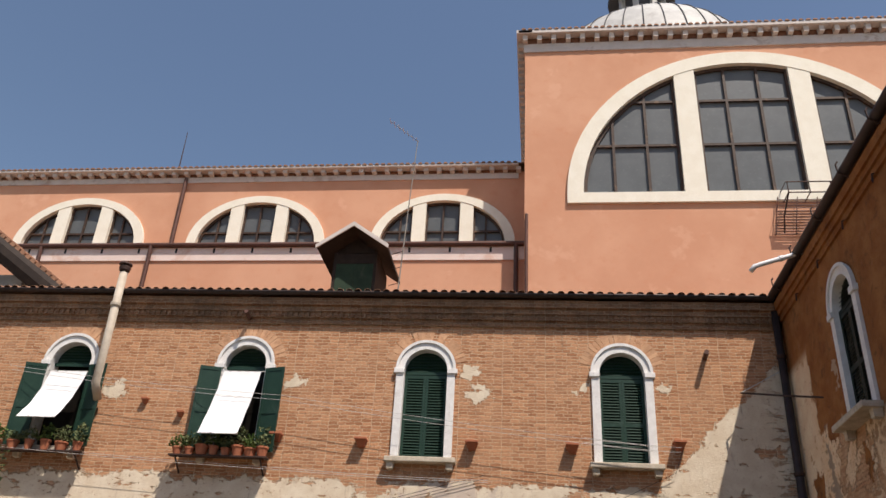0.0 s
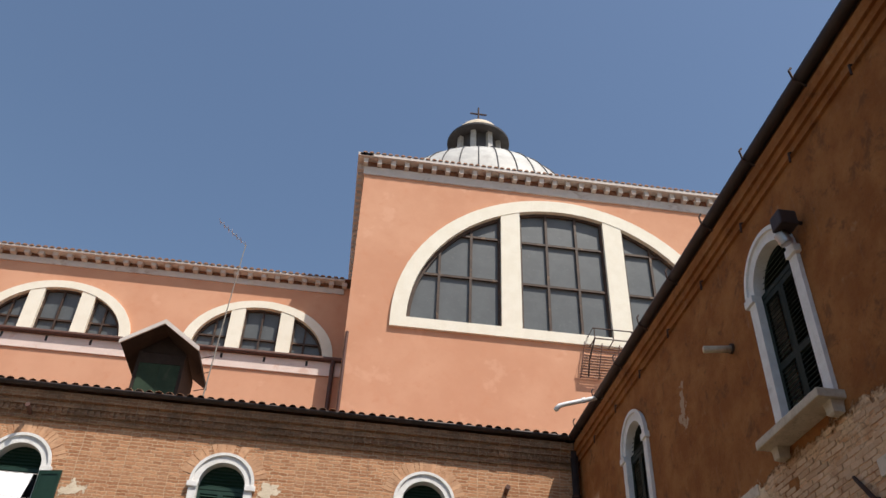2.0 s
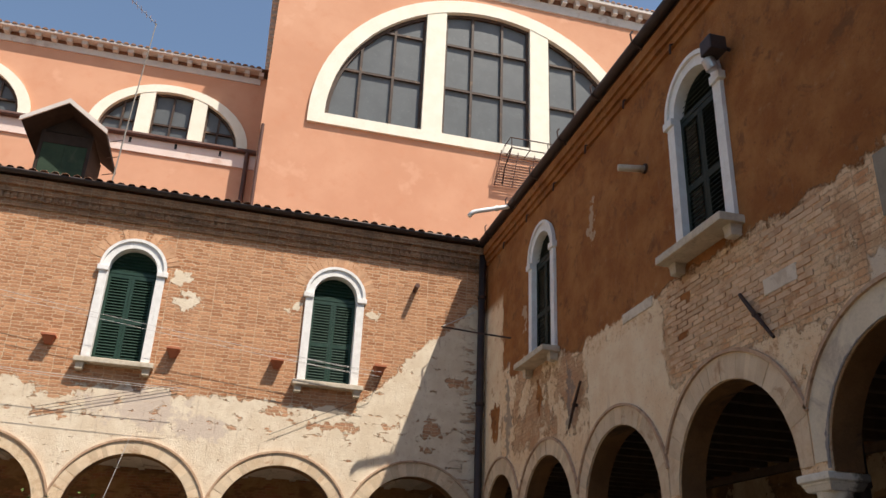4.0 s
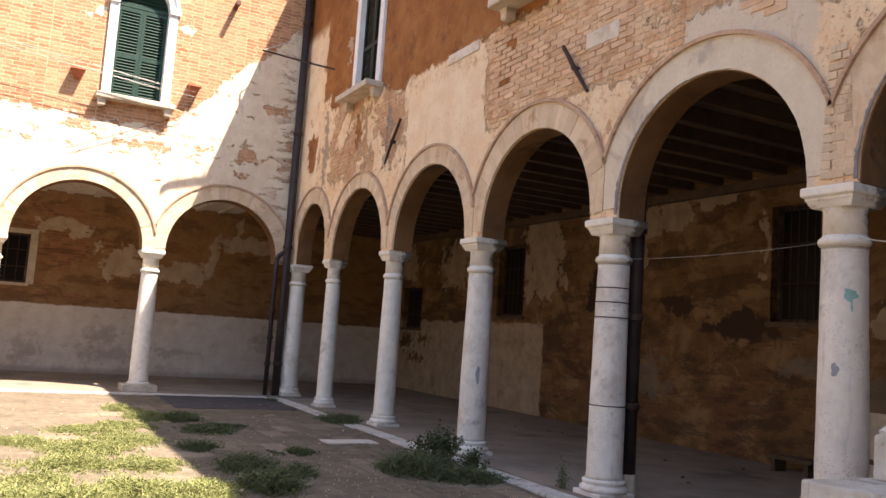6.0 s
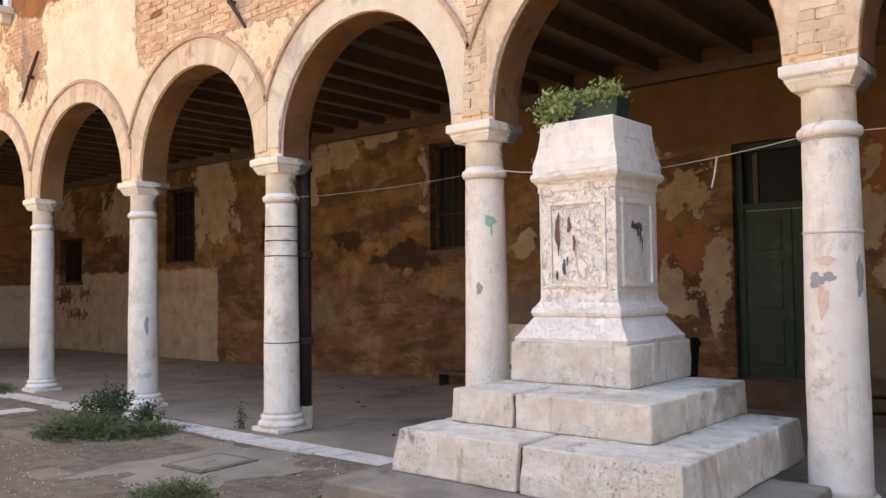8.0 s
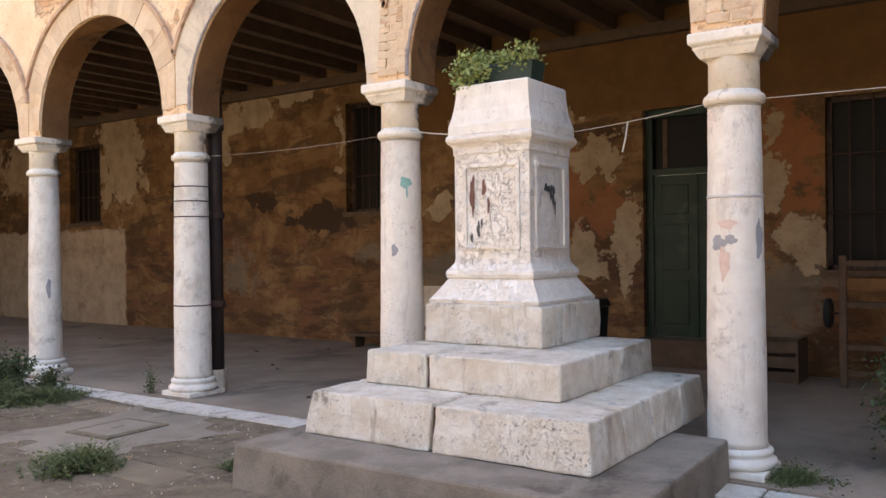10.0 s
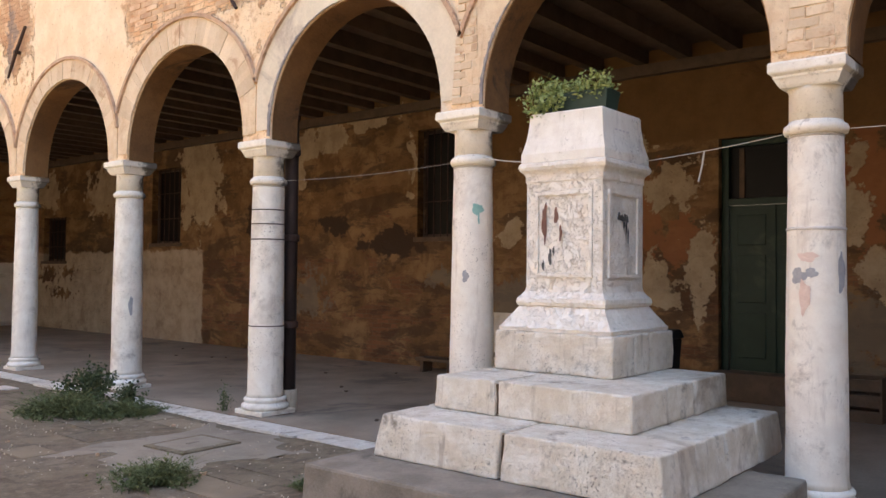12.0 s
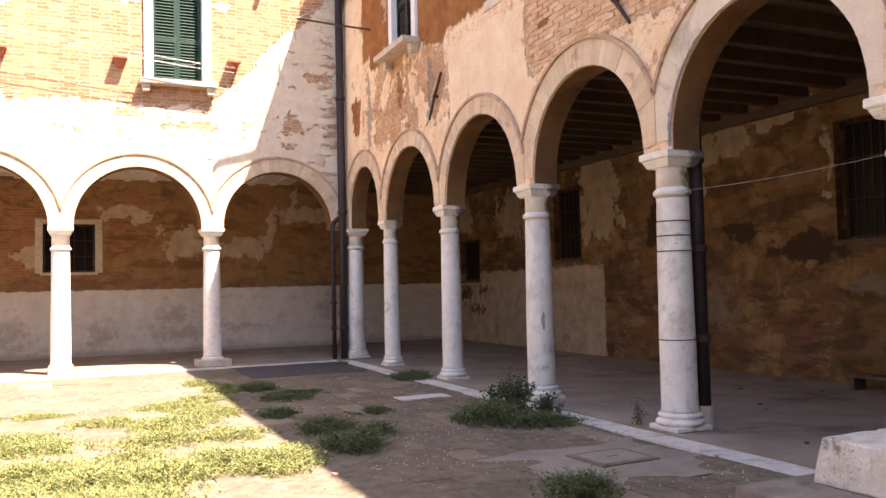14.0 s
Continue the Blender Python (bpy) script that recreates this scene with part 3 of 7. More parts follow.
M = dict(
    north=facade_north(), east=facade_east(),
    gal_n=walk_plaster_north(), gal_e=walk_plaster_east(),
    stone=pale_stone("pale_column_stone", (0.76, 0.70, 0.61), (0.84, 0.79, 0.70), 0.35, (0.44, 0.37, 0.30), 0.55),
    stone_step=pale_stone("rough_step_stone", (0.74, 0.655, 0.525), (0.88, 0.82, 0.715), 1.0, (0.40, 0.31, 0.22), 0.80),
    stone_sill=pale_stone("weathered_sill_stone", (0.52, 0.44, 0.335), (0.64, 0.555, 0.445), 0.4, (0.33, 0.26, 0.19), 0.6),
    white=pale_stone("white_window_stone", (0.74, 0.71, 0.68), (0.82, 0.80, 0.77), 0.2, (0.55, 0.50, 0.44), 0.3),
    panel=chipped_panel("flaking_pale_marble", 0.6), moulding=chipped_panel("worn_pale_marble", 0.3), crust_shade=crusted_shaded_stone(),
    salmon=salmon_render(),
    cream=speckled("cream_painted_trim", (0.80, 0.73, 0.60), (0.86, 0.80, 0.68), 2.0, 30, 0.8, 0.1),
    dentil=speckled("dull_grey_dentil", (0.54, 0.48, 0.44), (0.64, 0.58, 0.53), 2.0, 30, 0.85, 0.15),
    grey_band=speckled("grey_stone_band", (0.55, 0.50, 0.47), (0.64, 0.58, 0.54), 2.0, 30, 0.85, 0.15, dirt=(0.42, 0.33, 0.28)),
    pink_band=speckled("pale_pink_band", (0.70, 0.56, 0.50), (0.76, 0.62, 0.56), 1.5, 30, 0.85, 0.1, dirt=(0.62, 0.42, 0.34)),
    frame=speckled("dark_brown_window_frame", (0.040, 0.024, 0.018), (0.07, 0.042, 0.029), 5, 40, 0.6, 0.1, dirt=(0.16, 0.10, 0.06)),
    shutter=speckled("dark_green_paint", (0.011, 0.036, 0.024), (0.016, 0.046, 0.030), 4, 50, 0.5, 0.08, spec=0.3, dirt=(0.03, 0.06, 0.045)),
    # darker, greyer green, used on the east windows only
    dark_shutter=speckled("darker_shutter_paint", (0.011, 0.017, 0.013), (0.018, 0.026, 0.02), 4, 50, 0.7, 0.1, dirt=(0.03, 0.035, 0.03)),
    old_green=speckled("weathered_green_planks", (0.016, 0.034, 0.019), (0.028, 0.052, 0.03), 3, 45, 0.8, 0.3, dirt=(0.05, 0.06, 0.04)),
    door=speckled("bottle_green_door_paint", (0.006, 0.020, 0.011), (0.010, 0.029, 0.016), 3, 40, 0.5, 0.1, dirt=(0.03, 0.05, 0.03)),
    tile=speckled("weathered_terracotta_tile", (0.30, 0.145, 0.085), (0.40, 0.22, 0.135), 9, 50, 0.85, 0.3, dirt=(0.13, 0.10, 0.075), rnd=0.5, world_space=True),
    lead=speckled("pale_lead_sheet", (0.40, 0.39, 0.375), (0.55, 0.54, 0.51), 1.1, 25, 0.6, 0.15, dirt=(0.36, 0.34, 0.32)),
    dark_lead=speckled("dark_lead", (0.05, 0.048, 0.05), (0.08, 0.075, 0.075), 3, 30, 0.5, 0.1),
    paving=paving("worn_earthy_paving", (0.145, 0.114, 0.077), (0.225, 0.18, 0.125)),
    paver=paving("grey_paving_slab", (0.165, 0.134, 0.092), (0.26, 0.212, 0.148), 0.4),
    flag=speckled("grey_flagstone", (0.25, 0.212, 0.163), (0.36, 0.305, 0.24), 2.6, 45, 0.88, 0.4, dirt=(0.19, 0.155, 0.12), rnd=0.32, world_space=True),
    asphalt=speckled("dark_asphalt_patch", (0.06, 0.055, 0.055), (0.09, 0.08, 0.078), 3, 70, 0.9, 0.4),
    kerb=pale_stone("white_kerb_stone", (0.62, 0.57, 0.50), (0.74, 0.70, 0.63), 0.7, (0.32, 0.26, 0.20), 0.85),
    concrete=speckled("dark_damp_concrete", (0.15, 0.125, 0.098), (0.27, 0.23, 0.185), 3, 55, 0.85, 0.5, dirt=(0.10, 0.082, 0.066)),
    walk=speckled("smooth_grey_walk_floor", (0.205, 0.158, 0.118), (0.34, 0.265, 0.20), 1.2, 40, 0.75, 0.3, dirt=(0.14, 0.112, 0.09)),
    wood=speckled("dark_old_timber", (0.075, 0.048, 0.03), (0.12, 0.078, 0.05), 5, 50, 0.8, 0.3),
    pale_board=speckled("limewashed_boards", (0.56, 0.49, 0.40), (0.66, 0.58, 0.48), 2, 40, 0.85, 0.2, dirt=(0.24, 0.18, 0.13)),
    board=speckled("grey_brown_ceiling_boards", (0.13, 0.09, 0.06), (0.19, 0.135, 0.09), 2, 40, 0.85, 0.2),
    iron=speckled("dark_rusty_iron", (0.045, 0.03, 0.026), (0.08, 0.045, 0.035), 8, 60, 0.7, 0.2, 0.3),
    pipe=speckled("dark_brown_downpipe", (0.035, 0.026, 0.026), (0.055, 0.038, 0.035), 4, 40, 0.5, 0.05, 0.2),
    copper=speckled("red_brown_gutter", (0.09, 0.045, 0.035), (0.13, 0.065, 0.05), 4, 40, 0.55, 0.1, 0.2),
    flue=speckled("pale_flue_pipe", (0.44, 0.37, 0.29), (0.53, 0.46, 0.37), 4, 40, 0.6, 0.08, dirt=(0.42, 0.34, 0.26)),
    cloth=speckled("white_cotton", (0.84, 0.83, 0.82), (0.88, 0.87, 0.86), 6, 90, 0.9, 0.15),
    terracotta=speckled("terracotta_pot", (0.36, 0.115, 0.06), (0.45, 0.165, 0.085), 8, 50, 0.85, 0.15),
    planter=speckled("dark_green_plastic", (0.02, 0.04, 0.03), (0.03, 0.055, 0.04), 5, 50, 0.5, 0.05),
    grey_wire=speckled("dull_grey_cord", (0.20, 0.18, 0.155), (0.28, 0.255, 0.22), 5, 50, 0.7, 0.0),
    pink_paint=speckled("faded_pink_paint", (0.62, 0.44, 0.36), (0.72, 0.56, 0.47), 12, 60, 0.7, 0.05),
    ring_plaster=speckled("smooth_grey_arch_plaster", (0.60, 0.51, 0.385), (0.70, 0.61, 0.475), 2.2, 40, 0.88, 0.3, dirt=(0.40, 0.33, 0.27)),
    rope=speckled("pale_rope", (0.40, 0.36, 0.30), (0.48, 0.43, 0.36), 20, 90, 0.9, 0.2),
    wire=speckled("pale_cable", (0.50, 0.47, 0.44), (0.60, 0.57, 0.54), 5, 50, 0.5, 0.0),
    alu=speckled("dull_aluminium", (0.45, 0.45, 0.47), (0.55, 0.55, 0.57), 5, 50, 0.4, 0.0, 0.8),
    plastic=speckled("white_plastic_pipe", (0.74, 0.73, 0.72), (0.80, 0.79, 0.78), 3, 40, 0.45, 0.03),
    black_wood=speckled("blackened_timber", (0.022, 0.015, 0.012), (0.04, 0.027, 0.02), 4, 40, 0.8, 0.2),
    black=speckled("black_rubber", (0.012, 0.012, 0.012), (0.022, 0.021, 0.02), 5, 60, 0.6, 0.1),
    bark=speckled("grey_brown_bark", (0.11, 0.08, 0.055), (0.17, 0.13, 0.09), 12, 60, 0.9, 0.6),
    leaf=foliage("evergreen_leaf", (0.045, 0.08, 0.02), (0.13, 0.18, 0.05), 0.6),
    sedum=foliage("sedum_leaf", (0.15, 0.20, 0.06), (0.34, 0.38, 0.15)),
    # one weed in two greens: paler for sun, darker for shade
    weed=foliage("sun_toned_weed", (0.11, 0.14, 0.042), (0.30, 0.29, 0.12), 0.8),
    weed_dark=foliage("shade_toned_weed", (0.055, 0.075, 0.030), (0.16, 0.175, 0.08), 0.7),
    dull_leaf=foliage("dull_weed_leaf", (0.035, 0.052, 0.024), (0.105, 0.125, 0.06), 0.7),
    dirt=speckled("dry_reddish_brick_paver", (0.215, 0.166, 0.113), (0.29, 0.232, 0.158), 3, 50, 0.9, 0.4, dirt=(0.20, 0.155, 0.12), rnd=0.35, world_space=True),
    green_paint=speckled("faded_green_spray", (0.22, 0.42, 0.36), (0.28, 0.48, 0.41), 12, 60, 0.7, 0.05),
    grey_paint=speckled("grey_blue_paint", (0.28, 0.28, 0.29), (0.37, 0.365, 0.37), 12, 60, 0.7, 0.05),
    red_paint=speckled("dark_red_paint", (0.13, 0.06, 0.045), (0.20, 0.10, 0.072), 14, 60, 0.7, 0.05),
    black_paint=speckled("black_spray", (0.05, 0.05, 0.05), (0.12, 0.115, 0.11), 14, 60, 0.7, 0.05),
    voussoir=pale_stone("limewashed_arch_ring", (0.69, 0.51, 0.335), (0.77, 0.615, 0.43), 0.6, (0.48, 0.28, 0.155), 0.65),
    voussoir_brick=speckled("limewashed_voussoir_brick", (0.66, 0.48, 0.315), (0.78, 0.625, 0.45), 4, 45, 0.9, 0.4, dirt=(0.46, 0.27, 0.16), rnd=0.36, world_space=True),
    drip=speckled("red_brick_drip_mould", (0.44, 0.27, 0.175), (0.56, 0.39, 0.265), 9, 50, 0.9, 0.3, dirt=(0.24, 0.15, 0.10)),
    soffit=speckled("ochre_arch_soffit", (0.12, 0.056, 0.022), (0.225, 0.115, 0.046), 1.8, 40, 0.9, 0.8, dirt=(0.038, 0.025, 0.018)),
    stucco=speckled("old_grey_stucco", (0.27, 0.25, 0.22), (0.36, 0.33, 0.29), 1.0, 30, 0.9, 0.2, dirt=(0.22, 0.19, 0.16)),
    stain=speckled("blue_grey_rain_stain", (0.16, 0.145, 0.15), (0.30, 0.27, 0.26), 9, 60, 0.9, 0.2, dirt=(0.40, 0.34, 0.28)),
    pale_block=speckled("warm_pale_stone_block", (0.62, 0.52, 0.41), (0.74, 0.64, 0.52), 5, 50, 0.88, 0.3, dirt=(0.50, 0.40, 0.30), world_space=True),
    eaves_brick=speckled("dark_red_eaves_brick", (0.17, 0.075, 0.045), (0.26, 0.12, 0.07), 6, 50, 0.9, 0.3, dirt=(0.10, 0.05, 0.035)),
    fan_brick=speckled("sunny_orange_fan_brick", (0.56, 0.30, 0.165), (0.68, 0.41, 0.245), 6, 50, 0.9, 0.4, dirt=(0.40, 0.20, 0.11), rnd=0.3, world_space=True),
    brick=speckled("loose_faced_brick", (0.64, 0.385, 0.225), (0.77, 0.555, 0.37), 5, 50, 0.9, 0.5, dirt=(0.42, 0.22, 0.12), rnd=0.45, world_space=True),
)


def glass(name, color, rough=0.12, spec=0.5):
    t = Tree(name)
    c = t.mix(t.step(t.noise(1.5, 4), 0.35, 0.65), color, tuple(x * 1.15 for x in color))
    c = t.mix(t.step(t.noise(9.0, 5, 0.8), 0.56, 0.70, 0, 0.35), c, tuple(min(1.0, x * 2.2) for x in color))
    return t.done(c, rough, t.bump(t.noise(5, 2), 0.05, 0.02), 0, spec)


M["pane"] = glass("dusty_leaded_glass", (0.10, 0.108, 0.112), 0.35, 0.3)
M["dark"] = glass("dark_room_glass", (0.008, 0.007, 0.006), 0.4, 0.12)


# ---- mesh tools ----
def thing(name, label, category, group="", kind="", m=None):
    ob = new(name)
    ob.empty_display_size = 0.1
    if m is not None:
        ob.matrix_world = m
    return tagged(ob, label, category, group, kind)


def mesh_of(name, bm, material, smooth=False):
    me = bpy.data.meshes.new(name)
    bm.normal_update()
    bm.to_mesh(me)
    bm.free()
    me.materials.append(material)
    if smooth:
        for p in me.polygons:
            p.use_smooth = True
    return me


def part(name, bm, material, parent=None, label="", smooth=False, m=None):
    ob = new(name, mesh_of(name, bm, material, smooth))
    if m is not None:
        ob.matrix_basis = m
    ob.parent = parent
    return tagged(ob, label)


def setting(name, bm, material, label, m=None, category="", smooth=False):
    ob = part(name, bm, material, None, label, smooth, m)
    return tagged(ob, label, category or name.split("_")[0], "", "structure")


def box(bm, x0, x1, y0, y1, z0, z1, bevel=0.0, rot=None):
    vs = [bm.verts.new((x, y, z)) for x in (x0, x1) for y in (y0, y1) for z in (z0, z1)]
    fs = [bm.faces.new([vs[i] for i in q]) for q in ((0, 1, 3, 2), (4, 6, 7, 5), (0, 4, 5, 1), (2, 3, 7, 6), (0, 2, 6, 4), (1, 5, 7, 3))]
    if rot is not None:
        bmesh.ops.transform(bm, matrix=rot, verts=vs)
    if bevel:
        es = list({e for f in fs for e in f.edges})
        bmesh.ops.bevel(bm, geom=es, offset=bevel, segments=2, affect="EDGES", profile=0.6)
    return bm


def boxed(*a, **k):
    return box(bmesh.new(), *a, **k)


def lathe(profile, seg=32, c=(0, 0), bm=None):
    bm = bm or bmesh.new()
    rings = []
    for r, z in profile:
        rings.append([bm.verts.new((c[0] + r * math.cos(2 * math.pi * k / seg), c[1] + r * math.sin(2 * math.pi * k / seg), z)) for k in range(seg)])
    for a, b in zip(rings, rings[1:]):
        for k in range(seg):
            bm.faces.new((a[k], a[(k + 1) % seg], b[(k + 1) % seg], b[k]))
    bm.faces.new(rings[0][::-1])
    bm.faces.new(rings[-1])
    return bm


def square_lathe(profile, bm=None):
    """A square moulding: half-size and height up the profile."""
    bm = bm or bmesh.new()
    rings = [[bm.verts.new((sx * r, sy * r, z)) for sx, sy in ((-1, -1), (1, -1), (1, 1), (-1, 1))] for r, z in profile]
    for a, b in zip(rings, rings[1:]):
        for k in range(4):
            bm.faces.new((a[k], a[(k + 1) % 4], b[(k + 1) % 4], b[k]))
    bm.faces.new(rings[0][::-1])
    bm.faces.new(rings[-1])
    return bm


def tube(pts, r, seg=8, bm=None):
    bm = bm or bmesh.new()
    pts = [Vector(p) for p in pts]
    rings = []
    for i, p in enumerate(pts):
        d = (pts[min(i + 1, len(pts) - 1)] - pts[max(i - 1, 0)]).normalized()
        a = d.orthogonal().normalized() if not rings else (last - d * last.dot(d)).normalized()
        last = a
        b = d.cross(a)
        rr = r[i] if isinstance(r, (list, tuple)) else r
        rings.append([bm.verts.new(p + (a * math.cos(2 * math.pi * k / seg) + b * math.sin(2 * math.pi * k / seg)) * rr) for k in range(seg)])
    for a, b in zip(rings, rings[1:]):
        for k in range(seg):
            bm.faces.new((a[k], a[(k + 1) % seg], b[(k + 1) % seg], b[k]))
    bm.faces.new(rings[0][::-1])
    bm.faces.new(rings[-1])
    return bm


def sheet(outer, holes, v0, v1, bm=None):
    """A slab on the u-z plane from v0 to v1, with an outline and holes, all as lists of (u, z)."""
    from mathutils.geometry import tessellate_polygon
    bm = bm or bmesh.new()
    loops = [outer, *holes]
    flat = [p for lp in loops for p in lp]
    tris = tessellate_polygon([[Vector((u, z, 0)) for u, z in lp] for lp in loops])
    fr = [bm.verts.new((u, v0, z)) for u, z in flat]
    bk = [bm.verts.new((u, v1, z)) for u, z in flat]
    for a, b, c in tris:
        for q in ((fr[a], fr[b], fr[c]), (bk[c], bk[b], bk[a])):
            try:
                bm.faces.new(q)
            except ValueError:
                pass
    k = 0
    for lp in loops:
        n = len(lp)
        for i in range(n):
            a, b = k + i, k + (i + 1) % n
            try:
                bm.faces.new((fr[a], fr[b], bk[b], bk[a]))
            except ValueError:
                pass
        k += n
    bmesh.ops.recalc_face_normals(bm, faces=bm.faces)
    return bm


def arc(cu, cz, r, a0=180.0, a1=0.0, n=24):
    return [(cu + r * math.cos(radians(a0 + (a1 - a0) * k / n)), cz + r * math.sin(radians(a0 + (a1 - a0) * k / n))) for k in range(n + 1)]


def band(inner, outer, v0, v1, bm=None):
    """A flat ring between two paths of equal length, thick from v0 to v1."""
    bm = bm or bmesh.new()
    g = [[bm.verts.new((u, v, z)) for u, z in path] for path in (inner, outer) for v in (v0, v1)]
    i0, i1, o0, o1 = g
    for k in range(len(inner) - 1):
        for a, b in ((i0, o0), (o0, o1), (o1, i1), (i1, i0)):
            bm.faces.new((a[k], a[k + 1], b[k + 1], b[k]))
    for k in (0, -1):
        bm.faces.new((i0[k], o0[k], o1[k], i1[k]))
    bmesh.ops.recalc_face_normals(bm, faces=bm.faces)
    return bm


M_N = Matrix.Translation((5.42, 17.8, 0)) @ Matrix.Rotation(math.atan(0.022), 4, "Z")
M_E = Matrix.Translation((5.42, 17.8, 0)) @ Matrix.Rotation(radians(-90), 4, "Z")
SPRING, EAVE = 2.86, 9.62

# ---- the two arcaded facades ----
E_COLS = [0.12, 2.38, 5.24, 8.10, 10.87, 13.60, 16.36, 19.2, 22.0, 24.8]
N_COLS = [-20.3, -17.4, -14.5, -11.6, -8.71, -5.82, -2.93, -0.12]


def bay_arch(a, b):
    """Centre, radius and spring height of the arch between the columns at a and b."""
    r = (b - a) / 2 - 0.225
    return (a + b) / 2, r, 4.10 - r


def facade(name, cols, lo, hi, windows, top, material, m, label):
    """A wall over an arcade, with window openings (centre, half width, sill, spring)."""
    outer = [(lo, top), (lo, SPRING if lo < cols[0] else SPRING)]
    for a, b in zip(cols, cols[1:]):
        c, r, s = bay_arch(a, b)
        outer += [(c - r, SPRING), *arc(c, s, r), (c + r, SPRING)]
    outer += [(hi, SPRING), (hi, top)]
    holes = [[(c - w, z0), (c + w, z0), *arc(c, z1, w, 0.0, 180.0, 16)] for c, w, z0, z1 in windows]
    return setting(name, sheet(outer, holes, 0.0, 0.34), material, label, m, "wall")


N_WINDOWS = [(-16.45, 0.5, 5.9, 7.95), (-12.2, 0.5, 5.9, 7.95), (-7.98, 0.5, 5.9, 7.92), (-3.6, 0.5, 5.9, 7.92)]
E_WINDOWS = [(3.78, 0.5, 5.93, 8.0), (9.46, 0.5, 5.93, 8.0), (15.14, 0.5, 5.93, 8.0), (20.8, 0.5, 5.93, 8.0)]
wall_north = facade("wall_north", N_COLS, -20.8, 0.34, N_WINDOWS, 9.0, M["north"], M_N, "sunlit orange brick wall with flaking cream plaster over arches")
wall_east = facade("wall_east", E_COLS, 0.0, 25.3, E_WINDOWS, 9.5, M["east"], M_E, "shaded wall of rust-red render, cream plaster and bare brick")


def arch_rings(cols, host, soffit, smooth=()):
    for k, (a, b) in enumerate(zip(cols, cols[1:])):
        c, r, s = bay_arch(a, b)
        full = [(c - r, SPRING), *arc(c, s, r), (c + r, SPRING)]
        # plaster lining of the arch
        inner = [(u + (0.012 if u < c else -0.012) * (abs(u - c) / r), z - 0.012 * max(0.0, (z - s) / r)) for u, z in full]
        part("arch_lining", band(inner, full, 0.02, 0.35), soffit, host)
        half = (b - a) / 2 - 0.012
        ro = min(r + 0.31, 1.47)
        # the ring ends where it meets its neighbour
        cut = math.degrees(math.acos(min(1.0, half / ro)))
        worn = [(c + (u - c) * f, s + (z - s) * f) for u, z in arc(c, s, r, 180.0, 0.0, 90) for f in (1.0 + 0.016 * max(0.0, noise.noise(Vector((u * 9, z * 9, 1.0))) + 0.5 * noise.noise(Vector((u * 25, z * 25, 4.0)))),)]
        part("arch_ring", band(worn, [(min(max(u, c - half), c + half), z) for u, z in arc(c, s, ro, 180.0, 0.0, 90)], -0.012, 0.0), M["ring_plaster" if k in smooth else "voussoir"], host)
        part("drip_mould", band(arc(c, s, ro, 180 - cut, cut, 36), arc(c, s, ro + 0.04, 180 - cut, cut, 36), -0.045, 0.0), M["drip"], host)


def voussoirs(cols, host, picks, seed, material):
    """Thin wedge bricks set on edge round the arch rings."""
    rnd = random.Random(seed)
    for a, b in picks:
        c, r, s = bay_arch(cols[a], cols[b])
        n = 50
        half = math.pi / n * 0.92
        bm = bmesh.new()
        ro = r + 0.29
        pts = [(r + 0.004, -half), (ro, -half), (ro, half), (r + 0.004, half)]
        f = [bm.verts.new((q * math.sin(w), -0.009, q * math.cos(w))) for q, w in pts]
        k = [bm.verts.new((q * math.sin(w), 0.009, q * math.cos(w))) for q, w in pts]
        bm.faces.new(f)
        for i in range(4):
            bm.faces.new((f[i], k[i], k[(i + 1) % 4], f[(i + 1) % 4]))
        bmesh.ops.recalc_face_normals(bm, faces=bm.faces)
        me = mesh_of("voussoir", bm, material)
        lim = (cols[b] - cols[a]) / 2 - 0.03
        for i in range(n):
            w = -math.pi / 2 + (i + 0.5) * math.pi / n
            if abs(ro * math.sin(w)) > lim or rnd.random() < 0.12:
                continue
            o = new("voussoir", me)
            o.parent = host
            o.matrix_basis = pose(c, -0.007 + rnd.uniform(-0.003, 0.0025), s, 0, math.degrees(w), 0)


voussoirs(N_COLS, wall_north, ((4, 5), (5, 6), (6, 7)), 3, M["voussoir_brick"])
voussoirs(E_COLS, wall_east, ((0, 1), (1, 2), (2, 3), (3, 4)), 4, M["voussoir_brick"])
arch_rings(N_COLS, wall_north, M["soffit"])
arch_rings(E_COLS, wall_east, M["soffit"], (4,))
# blue-grey rain stain down the inner edge of two east arches
for q, (top, wide) in {4: (100, 0.075), 5: (128, 0.055)}.items():
    c, r, s = bay_arch(E_COLS[q], E_COLS[q + 1])
    way = [(c - r, SPRING + 0.03 + (s - SPRING - 0.03) * k / 6) for k in range(6)] + arc(c, s, r, 180.0, top, 40)
    fade = [max(0.12, 1.0 - k / len(way)) * (0.55 + 0.9 * abs(noise.noise(Vector((k * 0.37, q, 2.0))))) for k in range(len(way))]
    out = [(u - wide * f * (c - u) / r, z + wide * f * max(0.0, z - s) / r) for (u, z), f in zip(way, fade)]
    part("rain_stain", band(way, out, -0.0155, -0.008), M["stain"], wall_east, "blue-grey rain stain")


